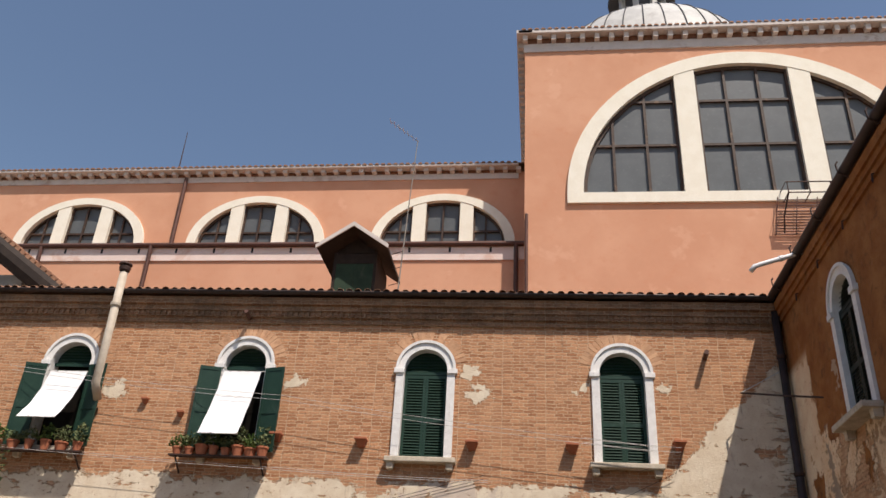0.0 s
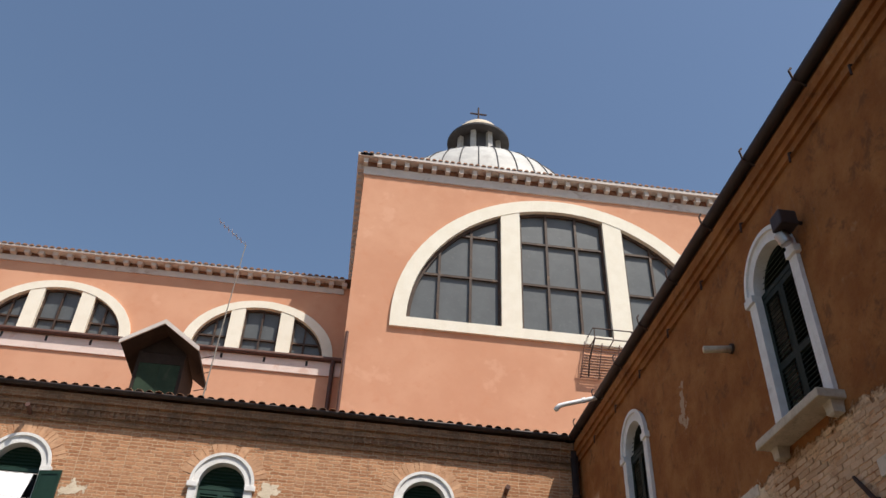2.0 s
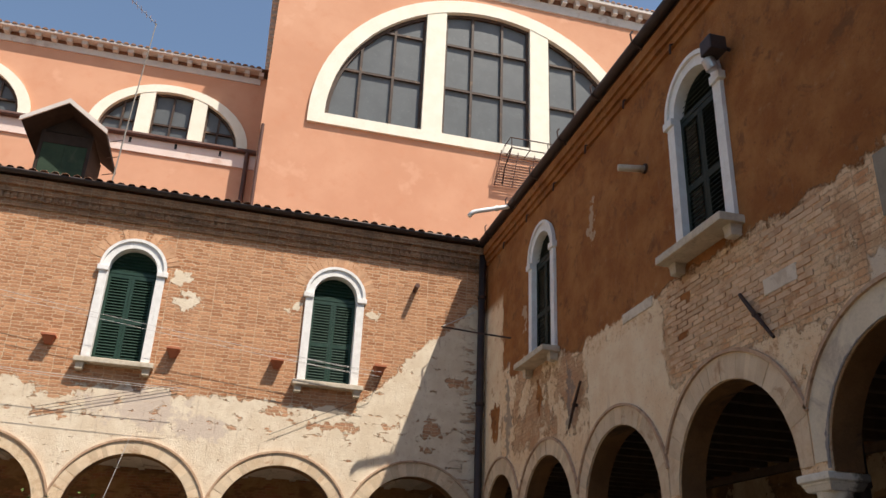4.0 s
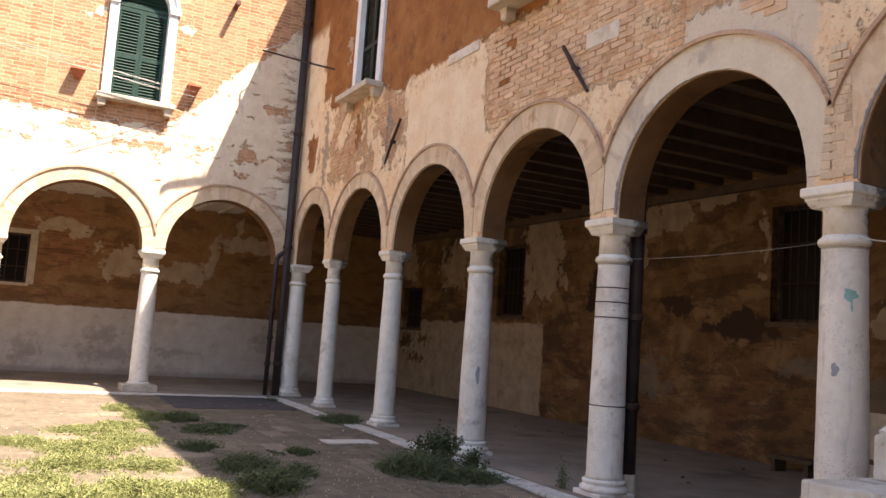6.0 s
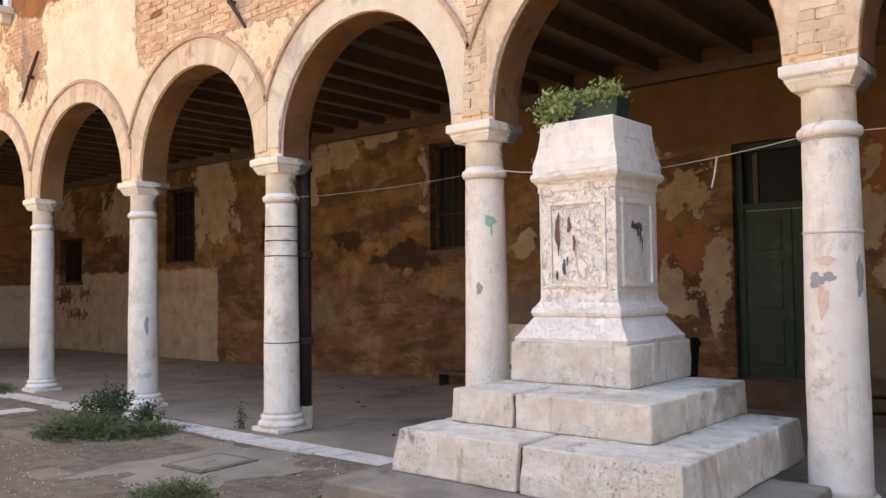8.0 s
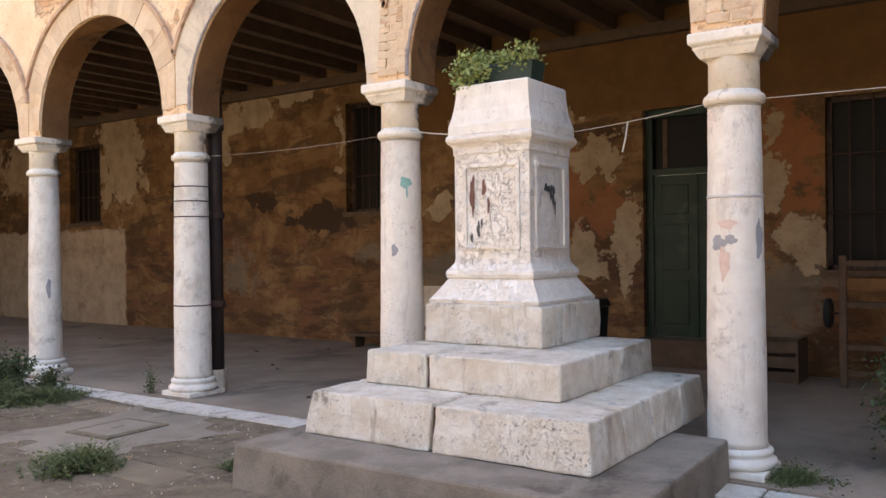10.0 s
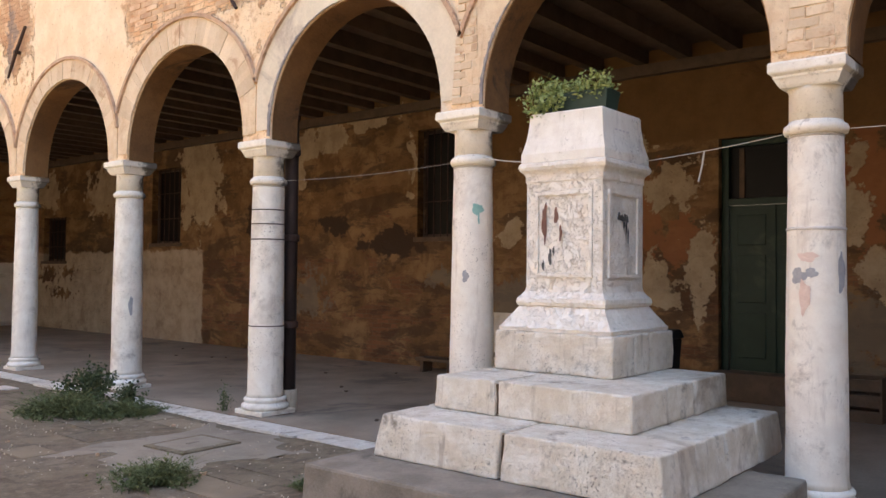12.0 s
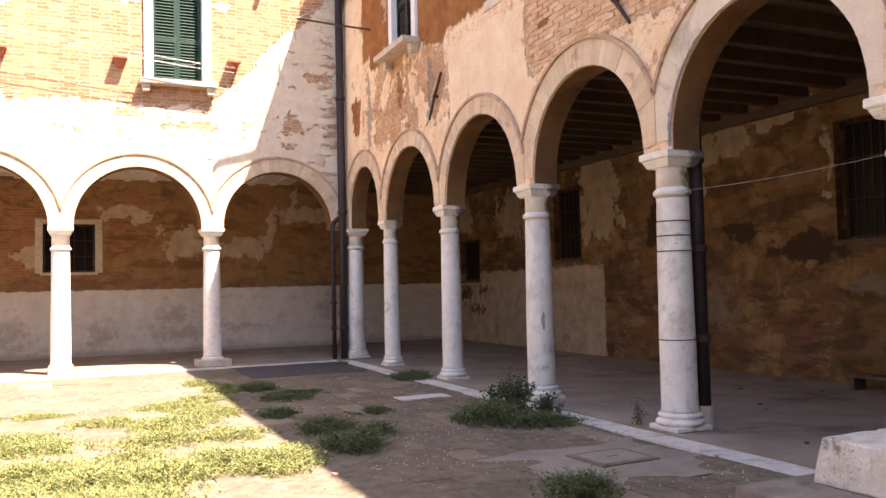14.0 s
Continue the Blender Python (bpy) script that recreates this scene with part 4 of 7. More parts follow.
# ---- columns ----
def rough(bm, cuts, amp, seed, scale=6.0):
    """Subdivide a block and wear its faces and edges unevenly."""
    bmesh.ops.triangulate(bm, faces=[f for f in bm.faces if len(f.verts) > 4])
    bmesh.ops.subdivide_edges(bm, edges=[e for e in bm.edges if e.calc_length() > 0.06], cuts=cuts, use_grid_fill=True)
    off = Vector((seed * 3.7, seed * 1.3, 0))
    for v in bm.verts:
        p = v.co * scale + off
        v.co += Vector((noise.noise(p), noise.noise(p + Vector((9, 0, 0))), noise.noise(p + Vector((0, 9, 0))) * 0.7)) * amp
        p = v.co * 25 + off
        v.co += Vector((noise.noise(p), noise.noise(p + Vector((9, 0, 0))), 0.0)) * amp * 0.5
    return bm


def shaft_radius(z):
    """The tapering shaft: widest at a third of its height, slimmer at the neck."""
    return 0.188 - 0.004 * max(0.0, z - 0.2) - 0.0085 * max(0.0, z - 0.9)


def column(name):
    """A slender stone column: plinth, base mouldings, shaft, neck ring and moulded square cap."""
    c = thing(name, "tall pale limestone column with ringed neck and square moulded cap", "column", "arcade columns")
    part("plinth", boxed(-0.225, 0.225, -0.225, 0.225, 0.0, 0.05, bevel=0.012), M["stone"], c)
    part("base", lathe([(0.235, 0.05), (0.25, 0.075), (0.245, 0.10), (0.218, 0.115), (0.21, 0.125), (0.222, 0.14), (0.226, 0.155), (0.216, 0.17), (0.197, 0.18)], 36), M["stone"], c, smooth=True)
    rings = [(0.197, 0.18), (0.189, 0.22)] + [(shaft_radius(z), z) for z in [0.22 + 2.15 * k / 40 for k in range(1, 41)]] + [(0.164, 2.40)]
    bm = lathe(rings, 48)
    for v in bm.verts:
        if 0.2 < v.co.z < 2.38:
            d = noise.noise(v.co * 3.0) * 0.003 + min(0.0, noise.noise(v.co * 11.0) + 0.25) * 0.010
            v.co.x *= 1 + d / 0.18
            v.co.y *= 1 + d / 0.18
    part("shaft", bm, M["stone"], c, smooth=True)
    part("neck_ring", lathe([(0.164, 2.40), (0.188, 2.41), (0.197, 2.435), (0.191, 2.46), (0.17, 2.475), (0.162, 2.49)], 36), M["crust_shade"], c, smooth=True)
    part("neck", lathe([(0.162, 2.49), (0.160, 2.68), (0.172, 2.70)], 36), M["crust_shade"], c, smooth=True)
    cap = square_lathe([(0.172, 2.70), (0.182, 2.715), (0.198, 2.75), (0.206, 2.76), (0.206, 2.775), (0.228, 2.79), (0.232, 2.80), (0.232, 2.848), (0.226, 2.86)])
    part("cap", rough(cap, 5, 0.0035, 4, 11.0), M["crust_shade"], c)
    return c


first = column("column")
first.matrix_world = M_E @ pose(E_COLS[0], 0.17, 0)
for k, u in enumerate(E_COLS[1:]):
    slim = {0: 0.84, 1: 0.92}.get(k, 1.0)
    copy_thing(first, M_E @ pose(u, 0.17, 0, 0, 0, 90 * k) @ Matrix.Diagonal((slim, slim, 1, 1)))
for k, u in enumerate(N_COLS[:-1]):
    copy_thing(first, M_N @ pose(u, 0.17, 0, 0, 0, 90 * k))


# ---- ground and covered walks ----
def grid(x0, x1, y0, y1, n, f):
    bm = bmesh.new()
    nx, ny = n
    vs = [[bm.verts.new((x0 + (x1 - x0) * i / nx, y0 + (y1 - y0) * j / ny, f(x0 + (x1 - x0) * i / nx, y0 + (y1 - y0) * j / ny))) for j in range(ny + 1)] for i in range(nx + 1)]
    for i in range(nx):
        for j in range(ny):
            bm.faces.new((vs[i][j], vs[i + 1][j], vs[i + 1][j + 1], vs[i][j + 1]))
    return bm


ground = setting("ground", grid(-15.5, 5.3, -9.0, 17.6, (130, 190), lambda x, y: -0.028 + 0.010 * noise.noise(Vector((x * 0.9, y * 0.9, 0))) + 0.006 * noise.noise(Vector((x * 3.1, y * 3.1, 4)))), M["paving"], "worn courtyard paving with gritty earth joints", smooth=True)
far = setting("ground_outside", boxed(-400, 400, -400, 400, -0.5, -0.30), M["concrete"], "plain ground beyond the walls", category="ground")

BACK_E, BACK_N, CEIL = 9.95, 22.4, 4.42
setting("floor_east_walk", boxed(5.30, BACK_E, -9.0, BACK_N, -0.2, 0.0), M["walk"], "smooth dusty grey floor of the covered walk", category="floor")
setting("floor_north_walk", boxed(-15.5, 5.296, 17.45, BACK_N, -0.2, -0.003), M["walk"], "smooth dusty grey floor of the covered walk", category="floor")


def plain_wall(name, u0, u1, z1, m, material, holes=(), label="", t=0.3):
    hs = [[(a, z), (b, z), (b, w), (a, w)] for a, b, z, w in holes]
    return setting(name, sheet([(u0, 0.0), (u1, 0.0), (u1, z1), (u0, z1)], hs, 0.0, t), material, label, m, "wall")


B_E = Matrix.Translation((BACK_E, 17.8, 0)) @ Matrix.Rotation(radians(-90), 4, "Z")
B_N = Matrix.Translation((5.42, BACK_N, 0))
# openings on the back walls: left, right, bottom, top
E_HOLES = [(-3.61, -2.43, 1.69, 2.80), (1.45, 2.55, 2.07, 3.68), (9.18, 10.02, 2.06, 3.78), (14.08, 15.32, 0.02, 3.18), (16.18, 17.6, 1.19, 3.11)]
N_HOLES = [(-6.3, -5.12, 2.1, 3.30), (-12.2, -11.0, 2.1, 3.30)]
wall_walk_e = plain_wall("wall_east_walk", -5.0, 27.0, CEIL + 0.1, B_E, M["gal_e"], E_HOLES, "brown patched plaster wall of the covered walk")
wall_walk_n = plain_wall("wall_north_walk", -21.5, BACK_E - 5.43, CEIL + 0.3, B_N, M["gal_n"], N_HOLES, "brown plaster wall with limewashed lower band")
# unseen walls added round the court; grey stucco limits light bounced inside
plain_wall("wall_court_south", -30, 12, 9.6, Matrix.Translation((5.42, -9.0, 0)) @ Matrix.Rotation(radians(180), 4, "Z") @ Matrix.Translation((9, 0, 0)), M["stucco"], (), "unseen plain wall added to close the court")
plain_wall("wall_court_west", -30, 13.6, 9.6, Matrix.Translation((-15.5, 4.1, 0)) @ Matrix.Rotation(radians(90), 4, "Z"), M["stucco"], (), "unseen plain wall added to close the court")


def walk_ceiling(name, along0, along1, depth0, depth1, step, m, label, material, deep=0.19):
    """Boards on joists that run across the walk, all in one mesh."""
    bm = bmesh.new()
    box(bm, along0, along1, depth0, depth1, CEIL, CEIL + 0.05)
    n = int((along1 - along0) / step)
    for k in range(n):
        a = along0 + (k + 0.5) * step + 0.02 * math.sin(k * 2.3)
        box(bm, a - 0.07, a + 0.07, depth0, depth1, CEIL - deep + 0.01 * math.sin(k), CEIL - 0.002)
    return setting(name, bm, material, label, m, "ceiling")


walk_ceiling("ceiling_east", -4.6, 26.8, 0.342, BACK_E - 5.422, 0.62, M_E, "dark timber joists and boards over the walk", M["wood"])
walk_ceiling("ceiling_north", -20.7, -0.1, 0.36, 4.55, 0.62, M_N, "limewashed boards with thin battens over the walk", M["pale_board"], 0.05)
# wall plate along the back wall
part("wall_plate", boxed(-4.9, 26.9, -0.12, -0.003, CEIL - 0.34, CEIL - 0.2), M["wood"], wall_walk_e, "dark timber wall plate")


def back_opening(m, a, b, z0, z1, n, group, stone=False):
    """A dark barred window set deep in the walk's back wall."""
    w = thing("barred_window", "dark barred window deep in the plaster wall of the walk", "window", group, "", m)
    part("sill", boxed(a - 0.06, b + 0.06, -0.03, 0.1, z0 - 0.07, z0), M["stone_sill" if stone else "wood"], w)
    if stone:
        for x in (a - 0.17, b + 0.002):
            part("jamb", boxed(x, x + 0.168, -0.022, 0.1, z0 - 0.02, z1 + 0.12, bevel=0.008), M["stone_sill"], w, "pale stone jamb")
        part("head", boxed(a, b, -0.02, 0.1, z1, z1 + 0.11, bevel=0.008), M["stone_sill"], w, "pale stone head")
    part("pane", boxed(a, b, 0.2, 0.22, z0, z1), M["dark"], w)
    bm = bmesh.new()
    for q in ((a, a + 0.05, z0, z1), (b - 0.05, b, z0, z1), (a, b, z0, z0 + 0.05), (a, b, z1 - 0.05, z1)):
        box(bm, q[0], q[1], 0.14, 0.19, q[2], q[3])
    part("frame", bm, M["frame"], w)
    for k in range(n):
        u = a + (b - a) * (k + 1) / (n + 1)
        part("bar", tube([(u, 0.08, z0), (u, 0.08, z1)], 0.011, 6), M["iron"], w)
    for z in (z0 + (z1 - z0) * 0.33, z0 + (z1 - z0) * 0.67):
        part("bar", tube([(a, 0.08, z), (b, 0.08, z)], 0.011, 6), M["iron"], w)


for q in E_HOLES[:3] + E_HOLES[4:]:
    back_opening(B_E, *q, 5, "walk windows")
for q in N_HOLES:
    back_opening(B_N, *q, 4, "walk windows", True)

# green double door of the walk
a, b, z0, z1 = E_HOLES[3]
door = thing("door", "closed bottle-green panelled door with a glazed transom", "door", "", "", B_E)
bm = bmesh.new()
for q in ((a, a + 0.09, z0, z1), (b - 0.09, b, z0, z1), (a + 0.09, b - 0.09, z1 - 0.1, z1), (a + 0.09, b - 0.09, 2.36, 2.44)):
    box(bm, q[0], q[1], 0.10, 0.24, q[2], q[3], bevel=0.006)
part("door_frame", bm, M["door"], door)
part("threshold", boxed(a - 0.05, b + 0.05, -0.14, 0.3, 0.0, 0.34, bevel=0.015), M["wood"], door, "low dark worn threshold step")
for k in range(2):
    x0 = a + 0.095 + k * 0.53
    leaf = part("door_leaf", boxed(x0, x0 + 0.52, 0.15, 0.20, 0.345, 2.355, bevel=0.004), M["door"], door)
    for pz0, pz1 in ((0.5, 1.05), (1.17, 1.75), (1.87, 2.24)):
        part("door_panel", boxed(x0 + 0.09, x0 + 0.43, 0.135, 0.16, pz0, pz1, bevel=0.01), M["door"], leaf)
part("meeting_strip", boxed((a + b) / 2 - 0.035, (a + b) / 2 + 0.025, 0.128, 0.149, 0.345, 2.355, bevel=0.004), M["door"], door)
part("transom_pane", boxed(a + 0.09, b - 0.09, 0.19, 0.2, 2.44, z1 - 0.1), M["dark"], door)
part("transom_bar", boxed(a + 0.2, a + 0.26, 0.165, 0.185, 2.45, z1 - 0.12), M["wood"], door, "pale edge of the transom light")
part("letter_plate", boxed(14.98, 15.10, 0.125, 0.148, 1.5, 1.72, bevel=0.004), M["stone_sill"], door, "small pale notice on the door")

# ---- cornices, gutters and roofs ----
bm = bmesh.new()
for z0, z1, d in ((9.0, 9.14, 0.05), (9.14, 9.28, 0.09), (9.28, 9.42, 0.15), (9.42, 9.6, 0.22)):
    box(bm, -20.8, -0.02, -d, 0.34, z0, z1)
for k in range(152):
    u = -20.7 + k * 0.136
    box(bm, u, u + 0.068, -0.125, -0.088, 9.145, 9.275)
cornice_n = part("cornice", bm, M["north"], wall_north, "stepped brick cornice with a dogtooth course, eaves shade in its colour")


def gutter(name, u0, u1, v, z, r, m, label):
    path = [(r * math.cos(radians(180 + 180 * k / 10)), r * math.sin(radians(180 + 180 * k / 10))) for k in range(11)]
    bm = bmesh.new()
    rows = [[bm.verts.new((u, v + y, z + h)) for y, h in path] + [bm.verts.new((u, v + y * 0.88, z + h * 0.88)) for y, h in path[::-1]] for u in (u0, u1)]
    n = len(rows[0])
    for k in range(n):
        bm.faces.new((rows[0][k], rows[0][(k + 1) % n], rows[1][(k + 1) % n], rows[1][k]))
    g = thing(name, label, "gutter", "", "", m)
    part("trough", bm, M["pipe"], g, smooth=True)
    return g


g_n = gutter("gutter", -20.8, -0.3, -0.31, 9.71, 0.085, M_N, "dark half-round metal gutter under the north tiles")
g_e = gutter("gutter", 0.0, 25.3, -0.20, 9.74, 0.10, M_E, "dark half-round metal gutter along the east eaves")
for k in range(17):
    u = 0.9 + k * 1.5
    part("bracket", tube([(u, -0.02, 9.5), (u, -0.2, 9.62), (u, -0.31, 9.68), (u, -0.33, 9.84), (u, -0.29, 9.9)], 0.016, 6), M["iron"], g_e, "iron gutter hook")
    part("hook", tube([(u + 0.7, 0.02, 9.22), (u + 0.7, -0.09, 9.18), (u + 0.7, -0.1, 9.02)], 0.017, 6), M["iron"], g_e)
bm = bmesh.new()
for z0, z1, d in ((9.18, 9.3, 0.05), (9.3, 9.42, 0.1), (9.42, 9.6, 0.15)):
    box(bm, 0.0, 25.3, -d, 0.34, z0 if z0 < 9.4 else 9.42, z1)
part("cornice", bm, M["east"], wall_east, "stepped ochre plaster cornice")

SLOPE = math.tan(radians(17))


def roof(name, m, u0, u1, depth, z0, over, label, seed, rows=14):
    """Sloping bed with courses of curved tiles; the eaves rows are real half-round tiles."""
    r = thing(name, label, "roof", "", "structure", m)
    bm = bmesh.new()
    vs = [bm.verts.new(p) for p in ((u0, -over, z0), (u1, -over, z0), (u1, depth, z0 + (depth + over) * SLOPE), (u0, depth, z0 + (depth + over) * SLOPE),
                                    (u0, -over, z0 - 0.06), (u1, -over, z0 - 0.06), (u1, depth, z0 - 0.06 + (depth + over) * SLOPE), (u0, depth, z0 - 0.06 + (depth + over) * SLOPE))]
    for q in ((0, 1, 2, 3), (7, 6, 5, 4), (0, 4, 5, 1), (1, 5, 6, 2), (2, 6, 7, 3), (3, 7, 4, 0)):
        bm.faces.new([vs[i] for i in q])
    part("roof_bed", bm, M["tile"], r)
    rnd = random.Random(seed)
    n = int((u1 - u0) / 0.225)
    half = [(0.085 * math.cos(radians(180 * k / 6)), 0.062 * math.sin(radians(180 * k / 6))) for k in range(7)]
    bm = bmesh.new()
    for w in (0.0, 0.014):
        ring0 = [bm.verts.new((x * (1 - w * 6), 0.0, z * (1 - w * 6))) for x, z in half]
        ring1 = [bm.verts.new((x * 0.8 * (1 - w * 6), 0.46, z * 0.85 * (1 - w * 6))) for x, z in half]
        for k in range(6):
            bm.faces.new((ring0[k], ring0[k + 1], ring1[k + 1], ring1[k]))
        if w == 0.0:
            keep = ring0
        else:
            for k in range(6):
                bm.faces.new((keep[k + 1], keep[k], ring0[k], ring0[k + 1]))
    me = mesh_of("tile", bm, M["tile"], True)
    tilt = math.atan(SLOPE)
    rest = bmesh.new()
    count = 0
    for j in range(rows):
        for k in range(n):
            u = u0 + 0.12 + k * 0.225 + rnd.uniform(-0.015, 0.015)
            y = -over - 0.08 + j * 0.42 + rnd.uniform(-0.02, 0.02)
            mm = Matrix.Translation((u, y, z0 + (y + over) * SLOPE + 0.005 + rnd.uniform(0, 0.015))) @ Matrix.Rotation(tilt, 4, "X") @ Matrix.Rotation(rnd.uniform(-0.04, 0.04), 4, "Z")
            if count < 140 and j < 2:
                o = new("tile", me)
                o.parent, o.matrix_basis = r, mm
                count += 1
            else:
                b0 = len(rest.verts)
                rest.from_mesh(me)
                rest.verts.ensure_lookup_table()
                bmesh.ops.transform(rest, matrix=mm, verts=rest.verts[b0:]) if j < 1 else [setattr(v, "co", mm @ v.co) for v in rest.verts[b0:]]
    tagged(part("tile_courses", rest, M["tile"], r), kind="stuff")
    return r


roof("roof_north", M_N, -20.8, 6.0, 6.2, 9.71, 0.32, "weathered terracotta tile roof of the north wing", 5, 6)
roof("roof_east", M_E, -0.25, 25.3, 6.0, 9.735, 0.16, "weathered terracotta tile roof of the east wing", 6, 5)

# taller house behind the west end of the north wing
house = thing("neighbour_house", "pale neighbouring house with a steep tiled roof edge", "house")
part("wall", boxed(-22.0, -15.4, 20.7, 24.0, 9.0, 11.9), M["stucco"], house)
bm = bmesh.new()
v = [bm.verts.new(p) for p in ((-13.75, 20.35, 11.25), (-22.0, 20.35, 17.0), (-22.0, 24.5, 17.0), (-13.75, 24.5, 11.25), (-13.75, 20.35, 11.1), (-22.0, 20.35, 16.85), (-22.0, 24.5, 16.85), (-13.75, 24.5, 11.1))]
for q in ((0, 1, 2, 3), (7, 6, 5, 4), (0, 4, 5, 1), (1, 5, 6, 2), (2, 6, 7, 3), (3, 7, 4, 0)):
    bm.faces.new([v[i] for i in q])
part("roof", bm, M["tile"], house)
# thicker than a board: the dark tube also paints the roof underside's shade
part("verge_board", tube([(-13.75, 20.5, 10.95), (-22.0, 20.5, 16.6)], 0.34, 10), M["black_wood"], house, "dark timber verge thickened to hold the roof underside's shade")
for k in range(16):
    f = k / 40
    part("verge_tile", tube([(-13.75 - 8.25 * f, 20.3, 11.3 + 5.75 * f), (-13.75 - 8.25 * f, 21.0, 11.3 + 5.75 * f)], 0.10, 8), M["tile"], house)

# far walls that carry the two roofs
plain_wall("wall_north_upper", -21.5, 9.0, 7.1, Matrix.Translation((5.42, 24.0, 4.45)), M["salmon"], (), "plain rear wall under the roof")
plain_wall("wall_east_upper", -6.5, 27.0, 7.1, Matrix.Translation((11.4, 17.8, 4.45)) @ Matrix.Rotation(radians(-90), 4, "Z"), M["salmon"], (), "plain rear wall under the roof")


# ---- windows of the facades ----
def louvre_leaf(name, w, h, parent, m, paint, slats=True):
    """One shutter leaf, w wide and h high, from its lower left corner."""
    s = 0.06
    bm = bmesh.new()
    for q in ((0, s, 0, h), (w - s, w, 0, h), (s, w - s, 0, 0.09), (s, w - s, h - 0.08, h), (s, w - s, h * 0.44, h * 0.44 + 0.09)):
        box(bm, q[0], q[1], -0.02, 0.02, q[2], q[3])
    if not slats:
        box(bm, s, w - s, -0.008, 0.008, 0.09, h - 0.08)
    ob = part(name, bm, paint, parent)
    ob.matrix_basis = m
    if slats:
        me = mesh_of("slat", boxed(s, w - s, -0.004, 0.004, -0.034, 0.034), paint)
        for lo, hi in ((0.09, h * 0.44), (h * 0.44 + 0.09, h - 0.08)):
            k = int((hi - lo) / 0.062)
            for i in range(k):
                o = new("slat", me)
                o.parent = ob
                o.matrix_basis = pose(0, 0, lo + (i + 0.5) * (hi - lo) / k, -40)
    return ob


def window(m, c, w, z0, z1, label, closed=True, side="", long_sill=0.22, group="", rec=0.15, paint=M["shutter"]):
    """A round-headed window: stone jambs, imposts, arch, sill on two corbels, shutters and a louvred lunette."""
    win = thing("window", label, "window", group, "", m @ pose(c, 0, 0))
    t = 0.17
    for s in (-1, 1):
        x0, x1 = sorted((s * (w - 0.008), s * (w + t)))
        part("jamb", boxed(x0, x1, -0.06, 0.30, z0, z1 - 0.1, bevel=0.008), M["white"], win)
        part("impost", boxed(x0 - (0.05 if s < 0 else 0.0), x1 + (0.05 if s > 0 else 0.0), -0.10, 0.30, z1 - 0.1, z1 + 0.02, bevel=0.012), M["white"], win)
    part("arch", band(arc(0, z1, w - 0.012, 180, 0, 28), arc(0, z1 + 0.02, w + t - 0.01, 180, 0, 28), -0.05, 0.30), M["white"], win)
    part("arch_bead", band(arc(0, z1 + 0.02, w + t - 0.05, 180, 0, 28), arc(0, z1 + 0.02, w + t + 0.015, 180, 0, 28), -0.085, -0.05), M["white"], win)
    part("sill", boxed(-w - 0.27, w + 0.27, -long_sill, 0.35, z0 - 0.11, z0, bevel=0.018), M["stone_sill"], win)
    for s in (-1, 1):
        cb = square_lathe([(0.045, z0 - 0.27), (0.07, z0 - 0.25), (0.075, z0 - 0.16), (0.085, z0 - 0.112)])
        part("corbel", cb, M["stone_sill"], win, m=pose(s * (w + 0.14), -0.09, 0))
    h = z1 - z0 - 0.08
    part("transom", boxed(-w + 0.01, w - 0.01, rec - 0.02, rec + 0.04, z0 + h + 0.01, z0 + h + 0.08), paint, win)
    lun = part("lunette", sheet(arc(0, z0 + h + 0.08, w - 0.012, 180, 0, 18), (), rec + 0.045, rec + 0.065), paint, win, "louvred green lunette panel")
    for k in range(6):
        z = 0.04 + k * 0.072
        r = math.sqrt(max(0.0, (w - 0.03) ** 2 - (z + 0.04) ** 2))
        if r > 0.08:
            o = part("slat", boxed(-r, r, -0.005, 0.005, -0.036, 0.036), paint, lun, m=pose(0, rec + 0.02, z0 + h + 0.08 + z, -40))
    part("pane", boxed(-w + 0.01, w - 0.01, 0.305, 0.32, z0 + 0.004, z1 + w * 0.4), M["dark"], win)
    if closed:
        for s in (0, 1):
            louvre_leaf("shutter", w - 0.016, h - 0.01, win, pose(-w + 0.014 + s * (w - 0.012), rec, z0 + 0.005), paint)
    else:
        louvre_leaf("shutter", w - 0.02, h - 0.02, win, pose(-w - 0.03, -0.10, z0, 0, 0, 180 + 14), paint, False)
        louvre_leaf("shutter", w - 0.02, h - 0.02, win, pose(w + 0.03, -0.10, z0, 0, 0, -14), paint, False)
    return win


def brick_fan(host, c, zc, r, seed):
    """Bricks set on end round a window head."""
    rnd = random.Random(seed)
    n = 27
    half = math.pi / n * 0.44
    bm = bmesh.new()
    pts = [(r, -half), (r + 0.25, -half), (r + 0.25, half), (r, half)]
    f = [bm.verts.new((q * math.sin(w), -0.008, q * math.cos(w))) for q, w in pts]
    k = [bm.verts.new((q * math.sin(w), 0.01, q * math.cos(w))) for q, w in pts]
    bm.faces.new(f)
    for i in range(4):
        bm.faces.new((f[i], k[i], k[(i + 1) % 4], f[(i + 1) % 4]))
    bmesh.ops.recalc_face_normals(bm, faces=bm.faces)
    me = mesh_of("fan_brick", bm, M["fan_brick"])
    for i in range(n):
        w = -90 + (i + 0.5) * 180 / n
        if abs(w) > 76 or rnd.random() < 0.06:
            continue
        o = new("fan_brick", me)
        o.parent = host
        o.matrix_basis = pose(c, rnd.uniform(-0.002, 0.003), zc, 0, w + rnd.uniform(-0.8, 0.8), 0)


